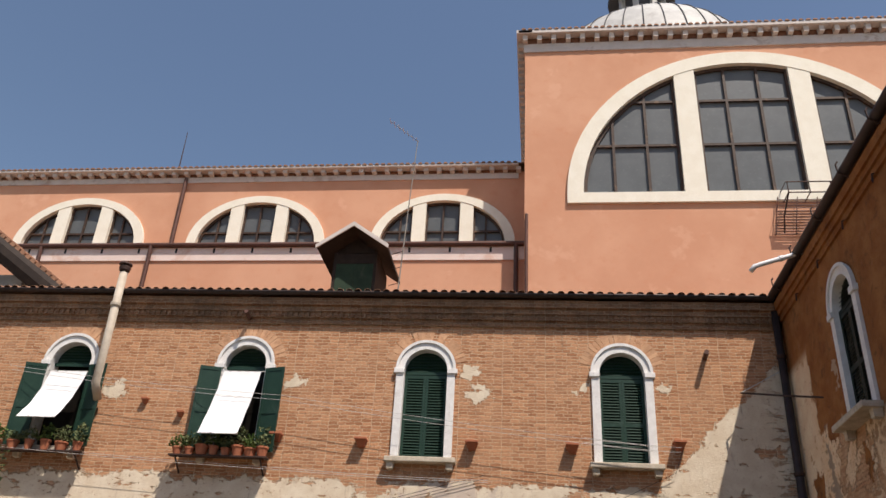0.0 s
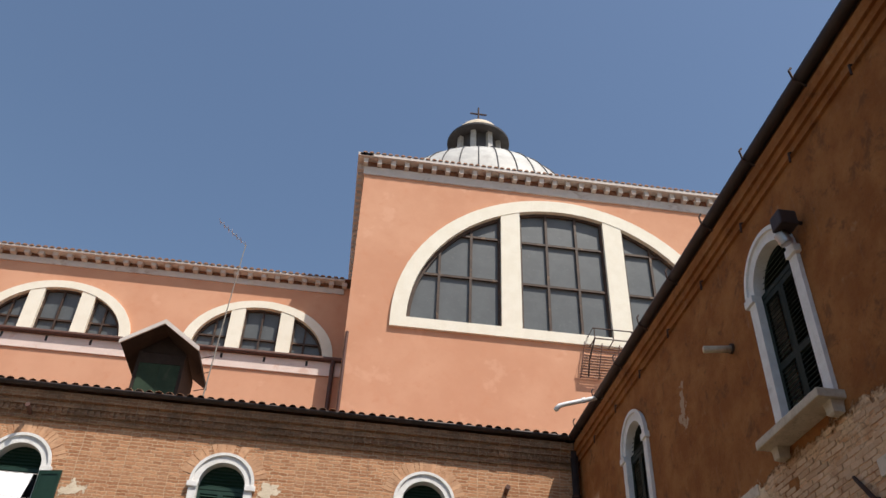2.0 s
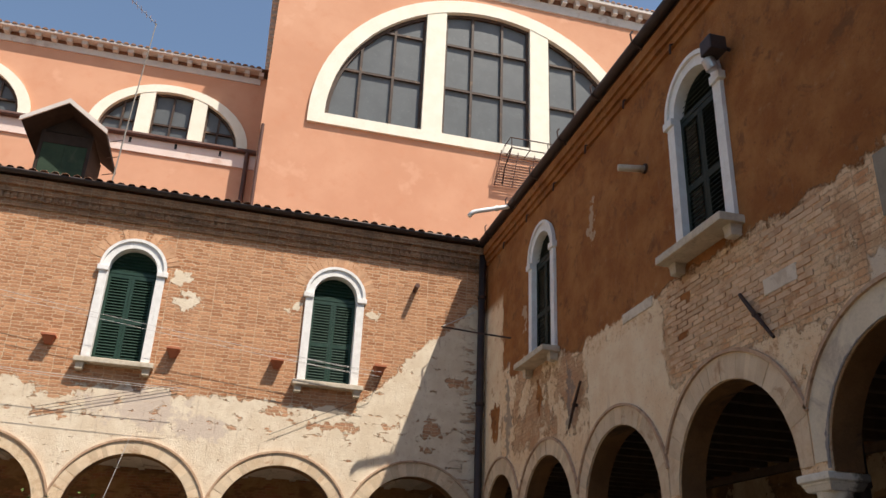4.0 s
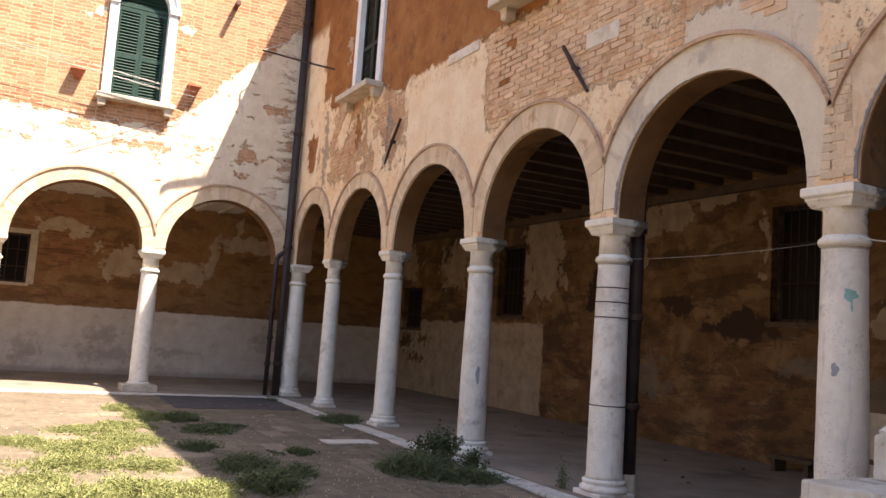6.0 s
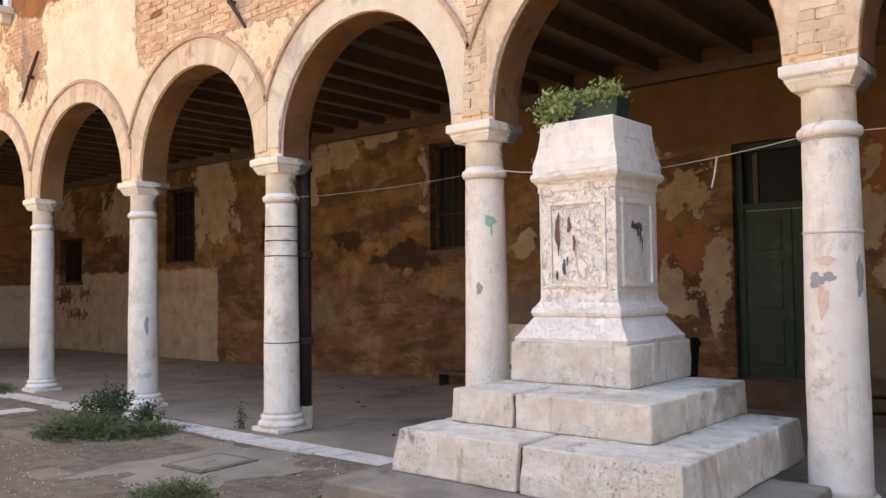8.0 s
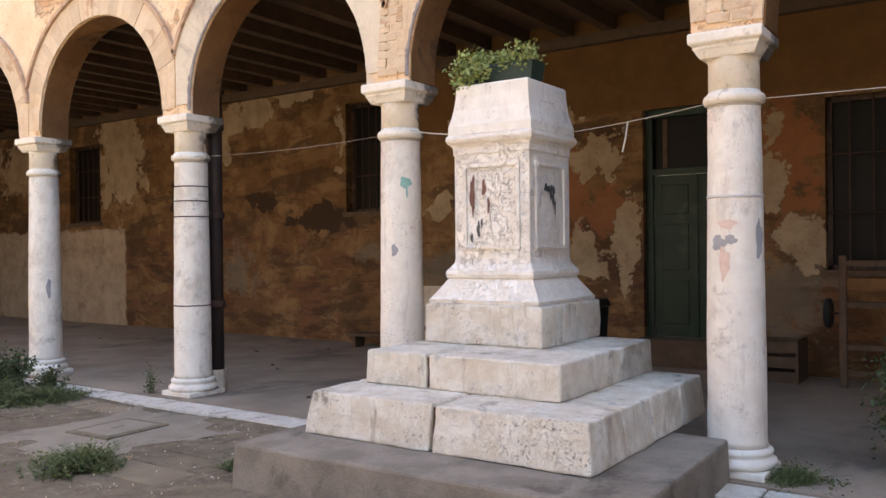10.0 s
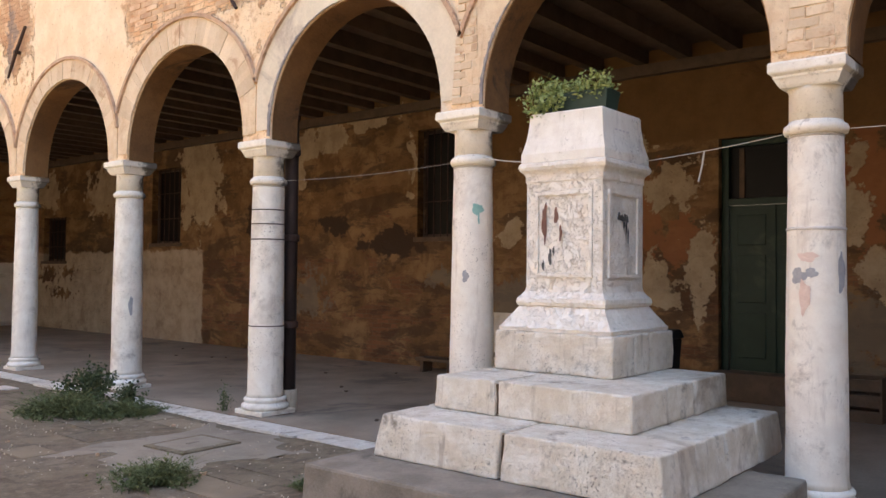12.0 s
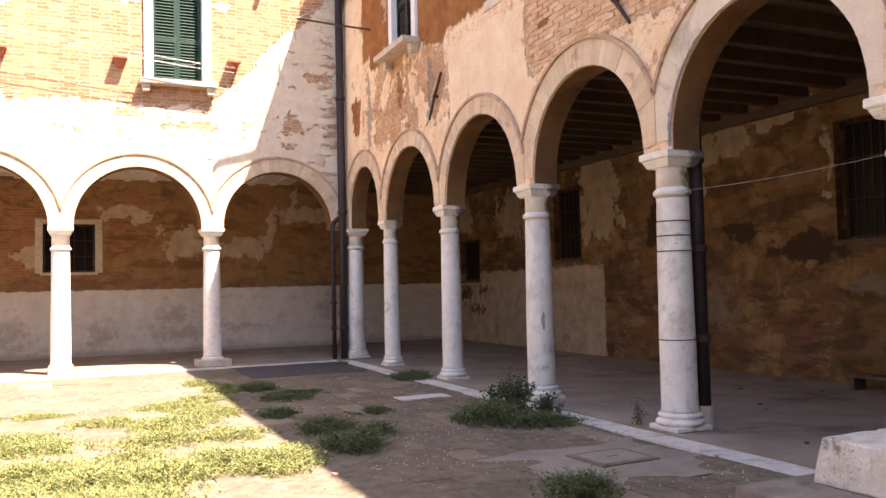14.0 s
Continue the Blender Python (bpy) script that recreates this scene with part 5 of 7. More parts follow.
for k, (c, w, z0, z1) in enumerate(N_WINDOWS):
    brick_fan(wall_north, c, z1 + 0.02, w + 0.195, 70 + k)
lab = "round-headed window with white stone surround and closed green louvred shutters"
for c, w, z0, z1 in N_WINDOWS[2:]:
    window(M_N, c, w, z0, z1, lab, group="upper windows")
for c, w, z0, z1 in N_WINDOWS[:2]:
    window(M_N, c, w, z0, z1, "round-headed window with green shutters folded open beside a hanging cloth", False, group="upper windows")
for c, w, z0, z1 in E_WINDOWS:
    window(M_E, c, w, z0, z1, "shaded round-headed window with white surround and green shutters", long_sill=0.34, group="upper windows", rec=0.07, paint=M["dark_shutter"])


# ---- church behind the north wing ----
DENTIL = mesh_of("dentil", boxed(-0.10, 0.10, -0.30, -0.028, -0.48, -0.2), M["dentil"])


def church_eaves(host, x0, x1, y, z, k_step=0.60, s=1.0):
    """Grey band, brick dentils on pale blocks, overhanging ledge; s scales its height."""
    part("string_course", boxed(x0, x1, y - 0.06, y, z - 0.94 * s, z - 0.50 * s), M["grey_band"], host)
    part("brick_course", boxed(x0, x1, y - 0.03, y, z - 0.496 * s, z - 0.2 * s), M["eaves_brick"], host, "dark red brick course between the dentils")
    n = int((x1 - x0) / k_step)
    for k in range(n + 1):
        o = new("dentil", DENTIL)
        o.parent, o.matrix_basis = host, pose(x0 + k * (x1 - x0) / n, y, z) @ Matrix.Diagonal((1, 1, s, 1))
    part("ledge", boxed(x0 - 0.3, x1, y - 0.42, y, z - 0.196 * s, z - 0.02, bevel=0.02), M["grey_band"], host)
    bm = bmesh.new()
    m = int((x1 - x0) / 0.27)
    for k in range(m):
        u = x0 - 0.2 + (k + 0.5) * (x1 - x0 + 0.2) / m
        half = [(u + 0.10 * math.cos(radians(180 * q / 5)), z - 0.02 + 0.08 * math.sin(radians(180 * q / 5))) for q in range(6)]
        f0 = [bm.verts.new((px, y - 0.45, pz)) for px, pz in half]
        f1 = [bm.verts.new((px, y + 0.6, pz + 0.22)) for px, pz in half]
        for q in range(5):
            bm.faces.new((f0[q], f0[q + 1], f1[q + 1], f1[q]))
        bm.faces.new(f0[::-1])
    tagged(part("eaves_tiles", bm, M["tile"], host), kind="stuff")


def lunette_window(name, x, y, z, ro, ri_drop, mull, label, cols, bars, group, base=0.45, flat=1.0):
    """A large half-round thermal window: cream surround, two posts, dark frames and panes."""
    w = thing(name, label, "window", group, "", Matrix.Translation((x, y, z)))
    ri = ro - ri_drop
    ell = lambda r, a0=180, a1=0, n=40: [(u, h * flat) for u, h in arc(0, 0, r, a0, a1, n)]
    part("surround", band(ell(ri), ell(ro), -0.12, 0.25), M["cream"], w)
    if base:
        part("sill", boxed(-ro, ro, -0.12, 0.25, -base, 0.0), M["cream"], w)
    for s in (-1, 1):
        a, b = mull
        top = lambda u: flat * math.sqrt(max(0.0, (ri + 0.05) ** 2 - u * u))
        lo, hi = sorted((s * a, s * b))
        part("post", sheet([(lo, 0.0), (hi, 0.0), (hi, top(hi)), (lo, top(lo))], (), -0.10, 0.25), M["cream"], w)
    part("pane", sheet(ell(ri - 0.02), (), 0.18, 0.2), M["pane"], w, "dusty grey leaded glass")
    fr = 0.105 if base else 0.075
    a, b = mull
    part("frame", band(ell(ri - fr * 1.4), ell(ri), 0.08, 0.17), M["frame"], w)
    part("frame", boxed(-ri, ri, 0.08, 0.17, 0.0, fr), M["frame"], w)
    top = lambda u: flat * math.sqrt(max(0.0, ri * ri - u * u))
    for u in cols:
        part("glazing_bar", boxed(u - fr / 2, u + fr / 2, 0.07, 0.165, 0.0, top(u)), M["frame"], w)
    for s in (-1, 1):
        for u in (s * a - s * fr / 2, s * b + s * fr / 2):
            part("glazing_bar", boxed(u - fr / 2, u + fr / 2, 0.07, 0.165, 0.0, top(u)), M["frame"], w)
    for h in bars:
        lim = math.sqrt(max(0.0, ri * ri - (h / flat) ** 2))
        part("glazing_bar", boxed(-lim, lim, 0.075, 0.16, h - fr / 2, h + fr / 2), M["frame"], w)
    return w


def hole_arc(x, z, r, flat=1.0, n=30):
    return [(x + u, z + h * flat) for u, h in arc(0, 0, r, 0, 180, n)]


church = thing("church_transept", "tall salmon-rendered church transept with dentilled eaves", "church")
TX0, TX1, TY, TZ = -0.53, 17.0, 27.0, 26.56
LX, LZ, LR = 8.15, 18.5, 7.05
part("wall", sheet([(TX0, 4.0), (TX1, 4.0), (TX1, TZ - 0.3), (TX0, TZ - 0.3)], [hole_arc(LX, LZ, LR - 0.3, 0.955)], TY, TY + 0.6), M["salmon"], church)
part("side_wall", boxed(TX0, TX0 + 0.5, TY + 0.602, 44, 4.0, TZ - 0.3), M["salmon"], church)
part("side_wall", boxed(TX1 - 0.5, TX1, TY + 0.602, 44, 4.0, TZ - 0.3), M["salmon"], church)
part("inner_wall", boxed(TX0 + 0.52, TX1 - 0.52, TY + 3.0, TY + 3.3, 4.0, TZ - 0.4), M["board"], church)
church_eaves(church, TX0, TX1, TY, TZ)
for k in range(38):
    o = new("dentil", DENTIL)
    o.parent, o.matrix_basis = church, pose(TX0, TY + 0.28 + k * 0.42, TZ, 0, 0, -90)
part("ledge", boxed(TX0 - 0.36, TX0 + 0.3, TY - 0.42, 44, TZ - 0.192, TZ - 0.022), M["grey_band"], church)
part("string_course", boxed(TX0 - 0.06, TX0, TY - 0.06, 44, TZ - 0.94, TZ - 0.5), M["grey_band"], church)
bm = bmesh.new()
v = [bm.verts.new(p) for p in ((TX0 - 0.3, TY - 0.4, TZ - 0.01), (TX1, TY - 0.4, TZ - 0.01), (TX1, 44, TZ - 0.01), (TX0 - 0.3, 44, TZ - 0.01), (LX, TY + 4.0, TZ + 1.2), (LX, 44, TZ + 1.2))]
for q in ((0, 1, 4), (1, 2, 5, 4), (3, 0, 4, 5), (2, 3, 5), (3, 2, 1, 0)):
    bm.faces.new([v[i] for i in q])
part("roof", bm, M["tile"], church)
lunette_window("thermal_window", LX, TY, LZ, LR, 0.62, (1.84, 2.66), "huge half-round church window with cream surround and two posts",
               [-5.2, -3.9, -0.65, 0.65, 3.9, 5.2], [2.27, 4.4], "church windows", 0.45, 0.955)

nave = thing("church_nave", "long salmon-rendered church flank with dentilled eaves and a lower aisle", "church")
NX0, NX1, AY, CY, CZ = -40.0, TX0 - 0.003, 28.2, 29.5, 21.45
part("aisle_wall", boxed(NX0, NX1, AY, AY + 0.4, 4.0, 16.95), M["salmon"], nave)
part("aisle_band", boxed(NX0, NX1, AY - 0.06, AY, 16.28, 16.86), M["pink_band"], nave, "pale pink painted band")
part("aisle_gutter", tube([(NX0, AY - 0.14, 16.95), (NX1, AY - 0.14, 16.95)], 0.10, 10), M["copper"], nave, "red-brown gutter over the band")
bm = bmesh.new()
v = [bm.verts.new(p) for p in ((NX0, AY - 0.05, 16.99), (NX1, AY - 0.05, 16.99), (NX1, CY + 0.2, 17.5), (NX0, CY + 0.2, 17.5))]
bm.faces.new(v)
part("aisle_roof", bm, M["tile"], nave)
CLX = [-3.98, -11.96, -19.94, -27.9]
part("clerestory_wall", sheet([(NX0, 17.0), (NX1, 17.0), (NX1, CZ - 0.2), (NX0, CZ - 0.2)], [hole_arc(x, 17.75, 2.75, 0.78) for x in CLX], CY, CY + 0.5), M["salmon"], nave)
part("inner_wall", boxed(NX0, NX1, CY + 2.5, CY + 2.8, 17.0, CZ - 0.3), M["board"], nave)
church_eaves(nave, NX0, NX1 - 0.3, CY, CZ, 0.56, 0.6)
bm = bmesh.new()
bm.faces.new([bm.verts.new(p) for p in ((NX0, CY - 0.4, CZ), (NX1, CY - 0.4, CZ), (NX1, CY + 8, CZ + 2.2), (NX0, CY + 8, CZ + 2.2))])
part("roof", bm, M["tile"], nave)
for x in CLX:
    lunette_window("thermal_window", x, CY, 17.75, 3.02, 0.42, (0.72, 1.28), "half-round church window with cream surround and two posts",
                   [-0.0, -1.8, 1.8], [0.62], "church windows", 0.0, 0.78)
for x in (-0.87, -15.73, -20.5):
    part("downpipe", tube([(x, AY - 0.16, 16.9), (x, AY - 0.12, 16.2), (x, AY - 0.12, 9.0)], 0.085, 8), M["copper"], nave, "red-brown metal downpipe")
part("downpipe", tube([(-15.6, CY - 0.12, CZ - 0.4), (-15.6, CY - 0.12, 17.5)], 0.09, 8), M["copper"], nave, "red-brown metal downpipe")
part("downpipe", tube([(-0.45, TY - 0.12, TZ - 9.0), (-0.45, TY - 0.12, 9.0)], 0.06, 8), M["copper"], church, "red-brown metal downpipe")
for k in range(16):
    x = -1.9 - 1.6 * k
    part("weep_hole", boxed(x, x + 0.09, AY - 0.064, AY - 0.058, 16.62, 16.84), M["black"], nave)

# dome with lantern
dome = thing("dome", "ribbed pale lead dome with a dark lantern and iron cross", "dome", m=Matrix.Translation((6.3, 38.0, 0)))
DZ, DR = 29.4, 6.9
prof = [(DR * math.cos(radians(a)), DZ + 6.9 * math.sin(radians(a))) for a in range(0, 78, 4)]
part("drum", lathe([(DR * 0.98, 26.0), (DR * 0.98, DZ)], 48), M["salmon"], dome)
part("shell", lathe(prof, 64), M["lead"], dome, smooth=True)
for k in range(40):
    a = 2 * math.pi * k / 40
    part("rib", tube([((r + 0.02) * math.cos(a), (r + 0.02) * math.sin(a), z + 0.02) for r, z in prof], 0.032, 6), M["dark_lead"], dome)
LB = 37.5
part("lantern_wall", lathe([(1.25, LB - 2.8), (1.2, LB + 1.75)], 24), M["dark_lead"], dome)
for k in range(8):
    a = 2 * math.pi * (k + 0.5) / 8
    part("lantern_pier", boxed(-0.16, 0.16, -0.16, 0.16, LB - 2.7, LB + 1.7), M["lead"], dome, m=pose(1.3 * math.cos(a), 1.3 * math.sin(a), 0, 0, 0, math.degrees(a)))
part("lantern_brim", lathe([(1.4, LB + 1.62), (2.0, LB + 1.55), (2.02, LB + 1.68), (1.6, LB + 1.95), (1.5, LB + 2.0)], 36), M["dark_lead"], dome, smooth=False)
part("lantern_cap", lathe([(1.55 * math.cos(radians(a)), LB + 1.98 + 1.3 * math.sin(radians(a))) for a in range(0, 88, 8)], 24), M["stone_sill"], dome, smooth=True)
part("cross_post", tube([(0, 0, LB + 3.2), (0, 0, LB + 5.1)], 0.06, 8), M["iron"], dome)
part("cross_arm", tube([(-0.55, 0, LB + 4.5), (0.55, 0, LB + 4.5)], 0.06, 8), M["iron"], dome)

# ---- stone pedestal on steps ----
ped = thing("stone_pedestal", "weathered pale stone pedestal on three stepped courses and a dark slab", "pedestal")
def prism(pts0, z0, pts1, z1, bevel=0.015):
    bm = bmesh.new()
    a = [bm.verts.new((x, y, z0)) for x, y in pts0]
    b = [bm.verts.new((x, y, z1)) for x, y in pts1]
    n = len(a)
    for k in range(n):
        bm.faces.new((a[k], a[(k + 1) % n], b[(k + 1) % n], b[k]))
    bm.faces.new(a[::-1])
    bm.faces.new(b)
    bmesh.ops.recalc_face_normals(bm, faces=bm.faces)
    if bevel:
        bmesh.ops.bevel(bm, geom=list(bm.edges), offset=bevel, segments=2, affect="EDGES", profile=0.5)
    return bm


def course(name, x0, x1, y0, y1, z0, z1, cuts_w, cuts_s, batter=0.0):
    """A course of stone blocks round a core: split along its west and south sides."""
    g = 0.013
    d = min(0.5, (x1 - x0) / 3)
    ys = [y1, *cuts_w, y0]
    for k in range(len(ys) - 1):
        hi, lo = ys[k] - (g if k else 0), ys[k + 1] + (g if k < len(ys) - 2 else 0)
        pts = [(x0, lo), (x0 + d, lo), (x0 + d, hi), (x0, hi)]
        top = [(x0 + batter, lo + (batter if k == len(ys) - 2 else 0)), (x0 + d, lo + (batter if k == len(ys) - 2 else 0)), (x0 + d, hi - (batter if k == 0 else 0)), (x0 + batter, hi - (batter if k == 0 else 0))]
        part("step_block", rough(prism(pts, z0, top, z1, 0.014), 9, 0.010, k + z0), M["stone_step"], ped)
        if k:
            part("joint_mortar", boxed(x0 + batter + 0.022, x0 + d - 0.02, ys[k] - g - 0.004, ys[k] + g + 0.004, z0 + 0.01, z1 - 0.022), M["wood"], ped, "dark dirt in the joint")
    xs = [x0 + d, *cuts_s, x1]
    for k in range(len(xs) - 1):
        part("joint_mortar", boxed(xs[k] - g - 0.004, xs[k] + g + 0.004, y0 + batter + 0.022, y1 - 0.05, z0 + 0.01, z1 - 0.022), M["wood"], ped, "dark dirt in the joint")
        lo, hi = xs[k] + g, xs[k + 1] - (g if k < len(xs) - 2 else 0)
        part("step_block", rough(prism([(lo, y0), (hi, y0), (hi, y1), (lo, y1)], z0, [(lo, y0 + batter), (hi, y0 + batter), (hi, y1 - batter), (lo, y1 - batter)], z1, 0.014), 9, 0.010, k + z1), M["stone_step"], ped)


part("foundation_slab", prism([(3.58, 4.06), (3.66, 1.38), (5.36, 1.42), (5.36, 4.1)], -0.08, [(3.60, 4.05), (3.67, 1.40), (5.35, 1.43), (5.35, 4.08)], 0.257, 0.02), M["concrete"], ped, "dark damp concrete slab")
course("step", 4.05, 6.05, 1.78, 3.86, 0.259, 0.541, [2.83], [5.0, 5.55], 0.035)
course("step", 4.50, 6.05, 2.18, 3.70, 0.543, 0.776, [3.17], [5.45], 0.008)
course("step", 5.09, 6.07, 2.61, 3.60, 0.778, 1.072, [], [5.66], 0.0)
PM = pose(5.58, 3.11, 0)
part("base_moulding", rough(square_lathe([(0.465, 1.074), (0.47, 1.10), (0.455, 1.115), (0.43, 1.15), (0.385, 1.215), (0.36, 1.255), (0.372, 1.262), (0.378, 1.285), (0.372, 1.315), (0.355, 1.33), (0.345, 1.345), (0.33, 1.365)]), 10, 0.0015, 5, 9.0), M["moulding"], ped, m=PM)
part("die", rough(square_lathe([(0.33, 1.365), (0.322, 1.40), (0.322, 2.18), (0.33, 2.19), (0.33, 2.235)]), 14, 0.0022, 2, 14.0), M["panel"], ped, m=PM)
for a in (0, 90, 180, 270):
    fr = bmesh.new()
    for q in ((-0.245, 0.245, 2.08, 2.115), (-0.245, 0.245, 1.47, 1.505), (-0.245, -0.21, 1.5, 2.09), (0.21, 0.245, 1.5, 2.09)):
        box(fr, q[0], q[1], -0.337, -0.31, q[2], q[3], bevel=0.007)
    part("panel_frame", fr, M["moulding"], ped, m=PM @ pose(0, 0, 0, 0, 0, a))
part("cornice", square_lathe([(0.33, 2.235), (0.34, 2.255), (0.362, 2.275), (0.372, 2.30), (0.366, 2.325), (0.355, 2.335)]), M["moulding"], ped, m=PM)
part("capstone", square_lathe([(0.355, 2.337), (0.355, 2.40), (0.343, 2.44), (0.325, 2.52), (0.312, 2.62), (0.308, 2.70), (0.30, 2.712)]), M["stone"], ped, m=PM)


# ---- fixtures of the facades ----
def downpipe(m, u, v, z0, z1, r, label, foot=False):
    p = thing("downpipe", label, "pipe", "", "", m)
    part("pipe", tube([(u, v, z1), (u, v, z0 + 2.6), (u, v, z0)], r, 12), M["pipe"], p, smooth=True)
    for k in range(4):
        z = z0 + 0.7 + k * (z1 - z0 - 1.0) / 3.4
        part("collar", lathe([(r + 0.004, z - 0.04), (r + 0.02, z - 0.03), (r + 0.02, z + 0.03), (r + 0.004, z + 0.04)], 14, (u, v)), M["iron"], p)
    if foot:
        part("foot", lathe([(r + 0.02, z0 - 0.25), (r + 0.02, z0 + 0.004)], 12, (u, v)), M["stone_sill"], p, "pale clay pipe foot")
    return p


downpipe(M_N, -0.14, -0.14, -0.03, 9.66, 0.085, "dark brown round downpipe in the court corner")
slim = downpipe(M_N, -0.36, -0.12, -0.03, 2.9, 0.05, "slim dark cable pipe in the court corner")
part("swan_neck", tube([(-0.36, -0.12, 2.86), (-0.34, -0.12, 3.0), (-0.22, -0.13, 3.1), (-0.16, -0.14, 3.12)], 0.05, 10), M["pipe"], slim)
downpipe(M_E, 10.91, 0.45, 0.22, 4.4, 0.075, "black downpipe standing behind an arcade column", True)

part("footing", boxed(-0.34, 0.34, -0.30, 0.28, -0.06, 0.13, bevel=0.02), M["stone_sill"], bpy.data.objects[f"column.{len(E_COLS) + len(N_COLS) - 2:03d}"], "worn stone footing block")

# iron wall ties on the east wall
for u0, z0, u1, z1 in ((10.04, 4.98, 10.55, 4.32), (5.52, 5.04, 4.99, 4.36), (15.6, 4.98, 16.1, 4.32)):
    tie = thing("wall_tie", "dark iron tie bar fixed aslant to the wall", "wall tie", "wall ties", "", M_E)
    part("bar", tube([(u0, -0.05, z0), ((u0 + u1) / 2, -0.06, (z0 + z1) / 2), (u1, -0.05, z1)], [0.022, 0.028, 0.018], 8), M["iron"], tie)
    part("pin", tube([((u0 + u1) / 2, 0.04, (z0 + z1) / 2), ((u0 + u1) / 2, -0.09, (z0 + z1) / 2)], 0.03, 8), M["iron"], tie)

# pale stone blocks let into the brickwork
for u0, u1, z0, z1 in ((7.04, 7.95, 5.55, 5.70), (10.43, 11.0, 4.83, 5.02)):
    slab = tagged(part("stone_block", boxed(-(u1 - u0) / 2, (u1 - u0) / 2, -0.018, 0.03, -(z1 - z0) / 2, (z1 - z0) / 2, bevel=0.01), M["pale_block"], wall_east, "pale stone block in the brickwork", m=pose((u0 + u1) / 2, 0, (z0 + z1) / 2)))

part("cement_patch", boxed(12.25, 13.1, -0.012, 0.02, 4.98, 5.62, bevel=0.008), M["flag"], wall_east, "dull grey cement patch")

# rod and stay in the corner
rod = thing("wall_rod", "thin iron rod with a wire stay in the court corner", "rod")
part("rod", tube([(5.44, 15.9, 6.84), (4.9, 16.6, 7.1), (4.25, 17.35, 7.4)], 0.02, 8), M["iron"], rod)
part("stay", tube([(4.25, 17.35, 7.4), (5.35, 17.72, 8.1)], 0.01, 6), M["wire"], rod)

# bracket lamp and a stub pipe on the east wall
lamp = thing("wall_lamp", "small grey floodlight fixed beside a window", "lamp", m=M_E @ pose(10.33, 0, 8.12))
part("arm", tube([(0, 0.03, 0.1), (0, -0.18, 0.12)], 0.025, 8), M["iron"], lamp)
part("housing", boxed(-0.12, 0.12, -0.36, -0.12, -0.02, 0.2, bevel=0.02), M["pipe"], lamp)
part("lens", lathe([(0.07, -0.16), (0.085, -0.14), (0.085, 0.0), (0.06, 0.02)], 18), M["alu"], lamp, m=pose(-0.12, -0.26, -0.02, 25))
stub = thing("stub_pipe", "short grey pipe stub sticking out of the wall", "pipe", m=M_E @ pose(8.0, 0, 7.72))
part("pipe", tube([(0.0, 0.05, 0), (-0.05, -0.42, -0.03)], 0.055, 12), M["stone_sill"], stub, smooth=True)
part("flange", tube([(0.0, 0.01, 0), (0.0, -0.03, 0)], 0.08, 12), M["iron"], stub)
pipe2 = thing("stub_pipe", "short rusty pipe stub high on the brick wall", "pipe", m=M_N @ pose(-1.75, 0, 8.34))
part("pipe", tube([(0, 0.06, 0), (-0.02, -0.32, 0.02)], 0.055, 12), M["copper"], pipe2)
pipe3 = thing("stub_pipe", "short rusty pipe stub high on the brick wall", "pipe", m=M_N @ pose(-12.3, 0, 9.1))
part("pipe", tube([(0, 0.06, 0), (0.02, -0.4, 0.05)], 0.05, 12), M["copper"], pipe3)

# terracotta line brackets below the windows
for u, z in ((-9.3, 6.22), (-6.88, 6.22), (-4.73, 6.22), (-2.48, 6.34), (-11.21, 6.28), (-14.42, 7.03), (-13.52, 6.74)):
    br = thing("wall_bracket", "small terracotta bracket tile jutting from the brick wall", "bracket", "wall brackets", "", M_N @ pose(u, 0, z))
    s = 0.9 if z < 6.5 else 0.5
    part("tile", boxed(-0.15 * s, 0.15 * s, -0.26 * s, 0.05, 0.02, 0.07, bevel=0.01), M["terracotta"], br)
    part("lip", prism([(-0.07 * s, -0.10 * s), (0.07 * s, -0.10 * s), (0.07 * s, 0.05), (-0.07 * s, 0.05)], -0.13 * s, [(-0.13 * s, -0.22 * s), (0.13 * s, -0.22 * s), (0.13 * s, 0.05), (-0.13 * s, 0.05)], 0.018, 0.008), M["terracotta"], br)

# flue up the north wall
flue = thing("flue_pipe", "pale metal flue pipe rising above the tiles", "flue", m=M_N)
part("pipe", tube([(-15.5, -0.16, 7.0), (-15.5, -0.42, 7.3), (-15.5, -0.45, 10.1)], 0.095, 14), M["flue"], flue, smooth=True)
part("collar", lathe([(0.11, 9.2), (0.12, 9.22), (0.12, 9.28), (0.11, 9.3)], 16, (-15.5, -0.45)), M["flue"], flue)
part("cowl", lathe([(0.06, 10.1), (0.13, 10.16), (0.14, 10.24), (0.10, 10.28), (0.16, 10.31), (0.15, 10.35)], 16, (-15.5, -0.45)), M["iron"], flue)


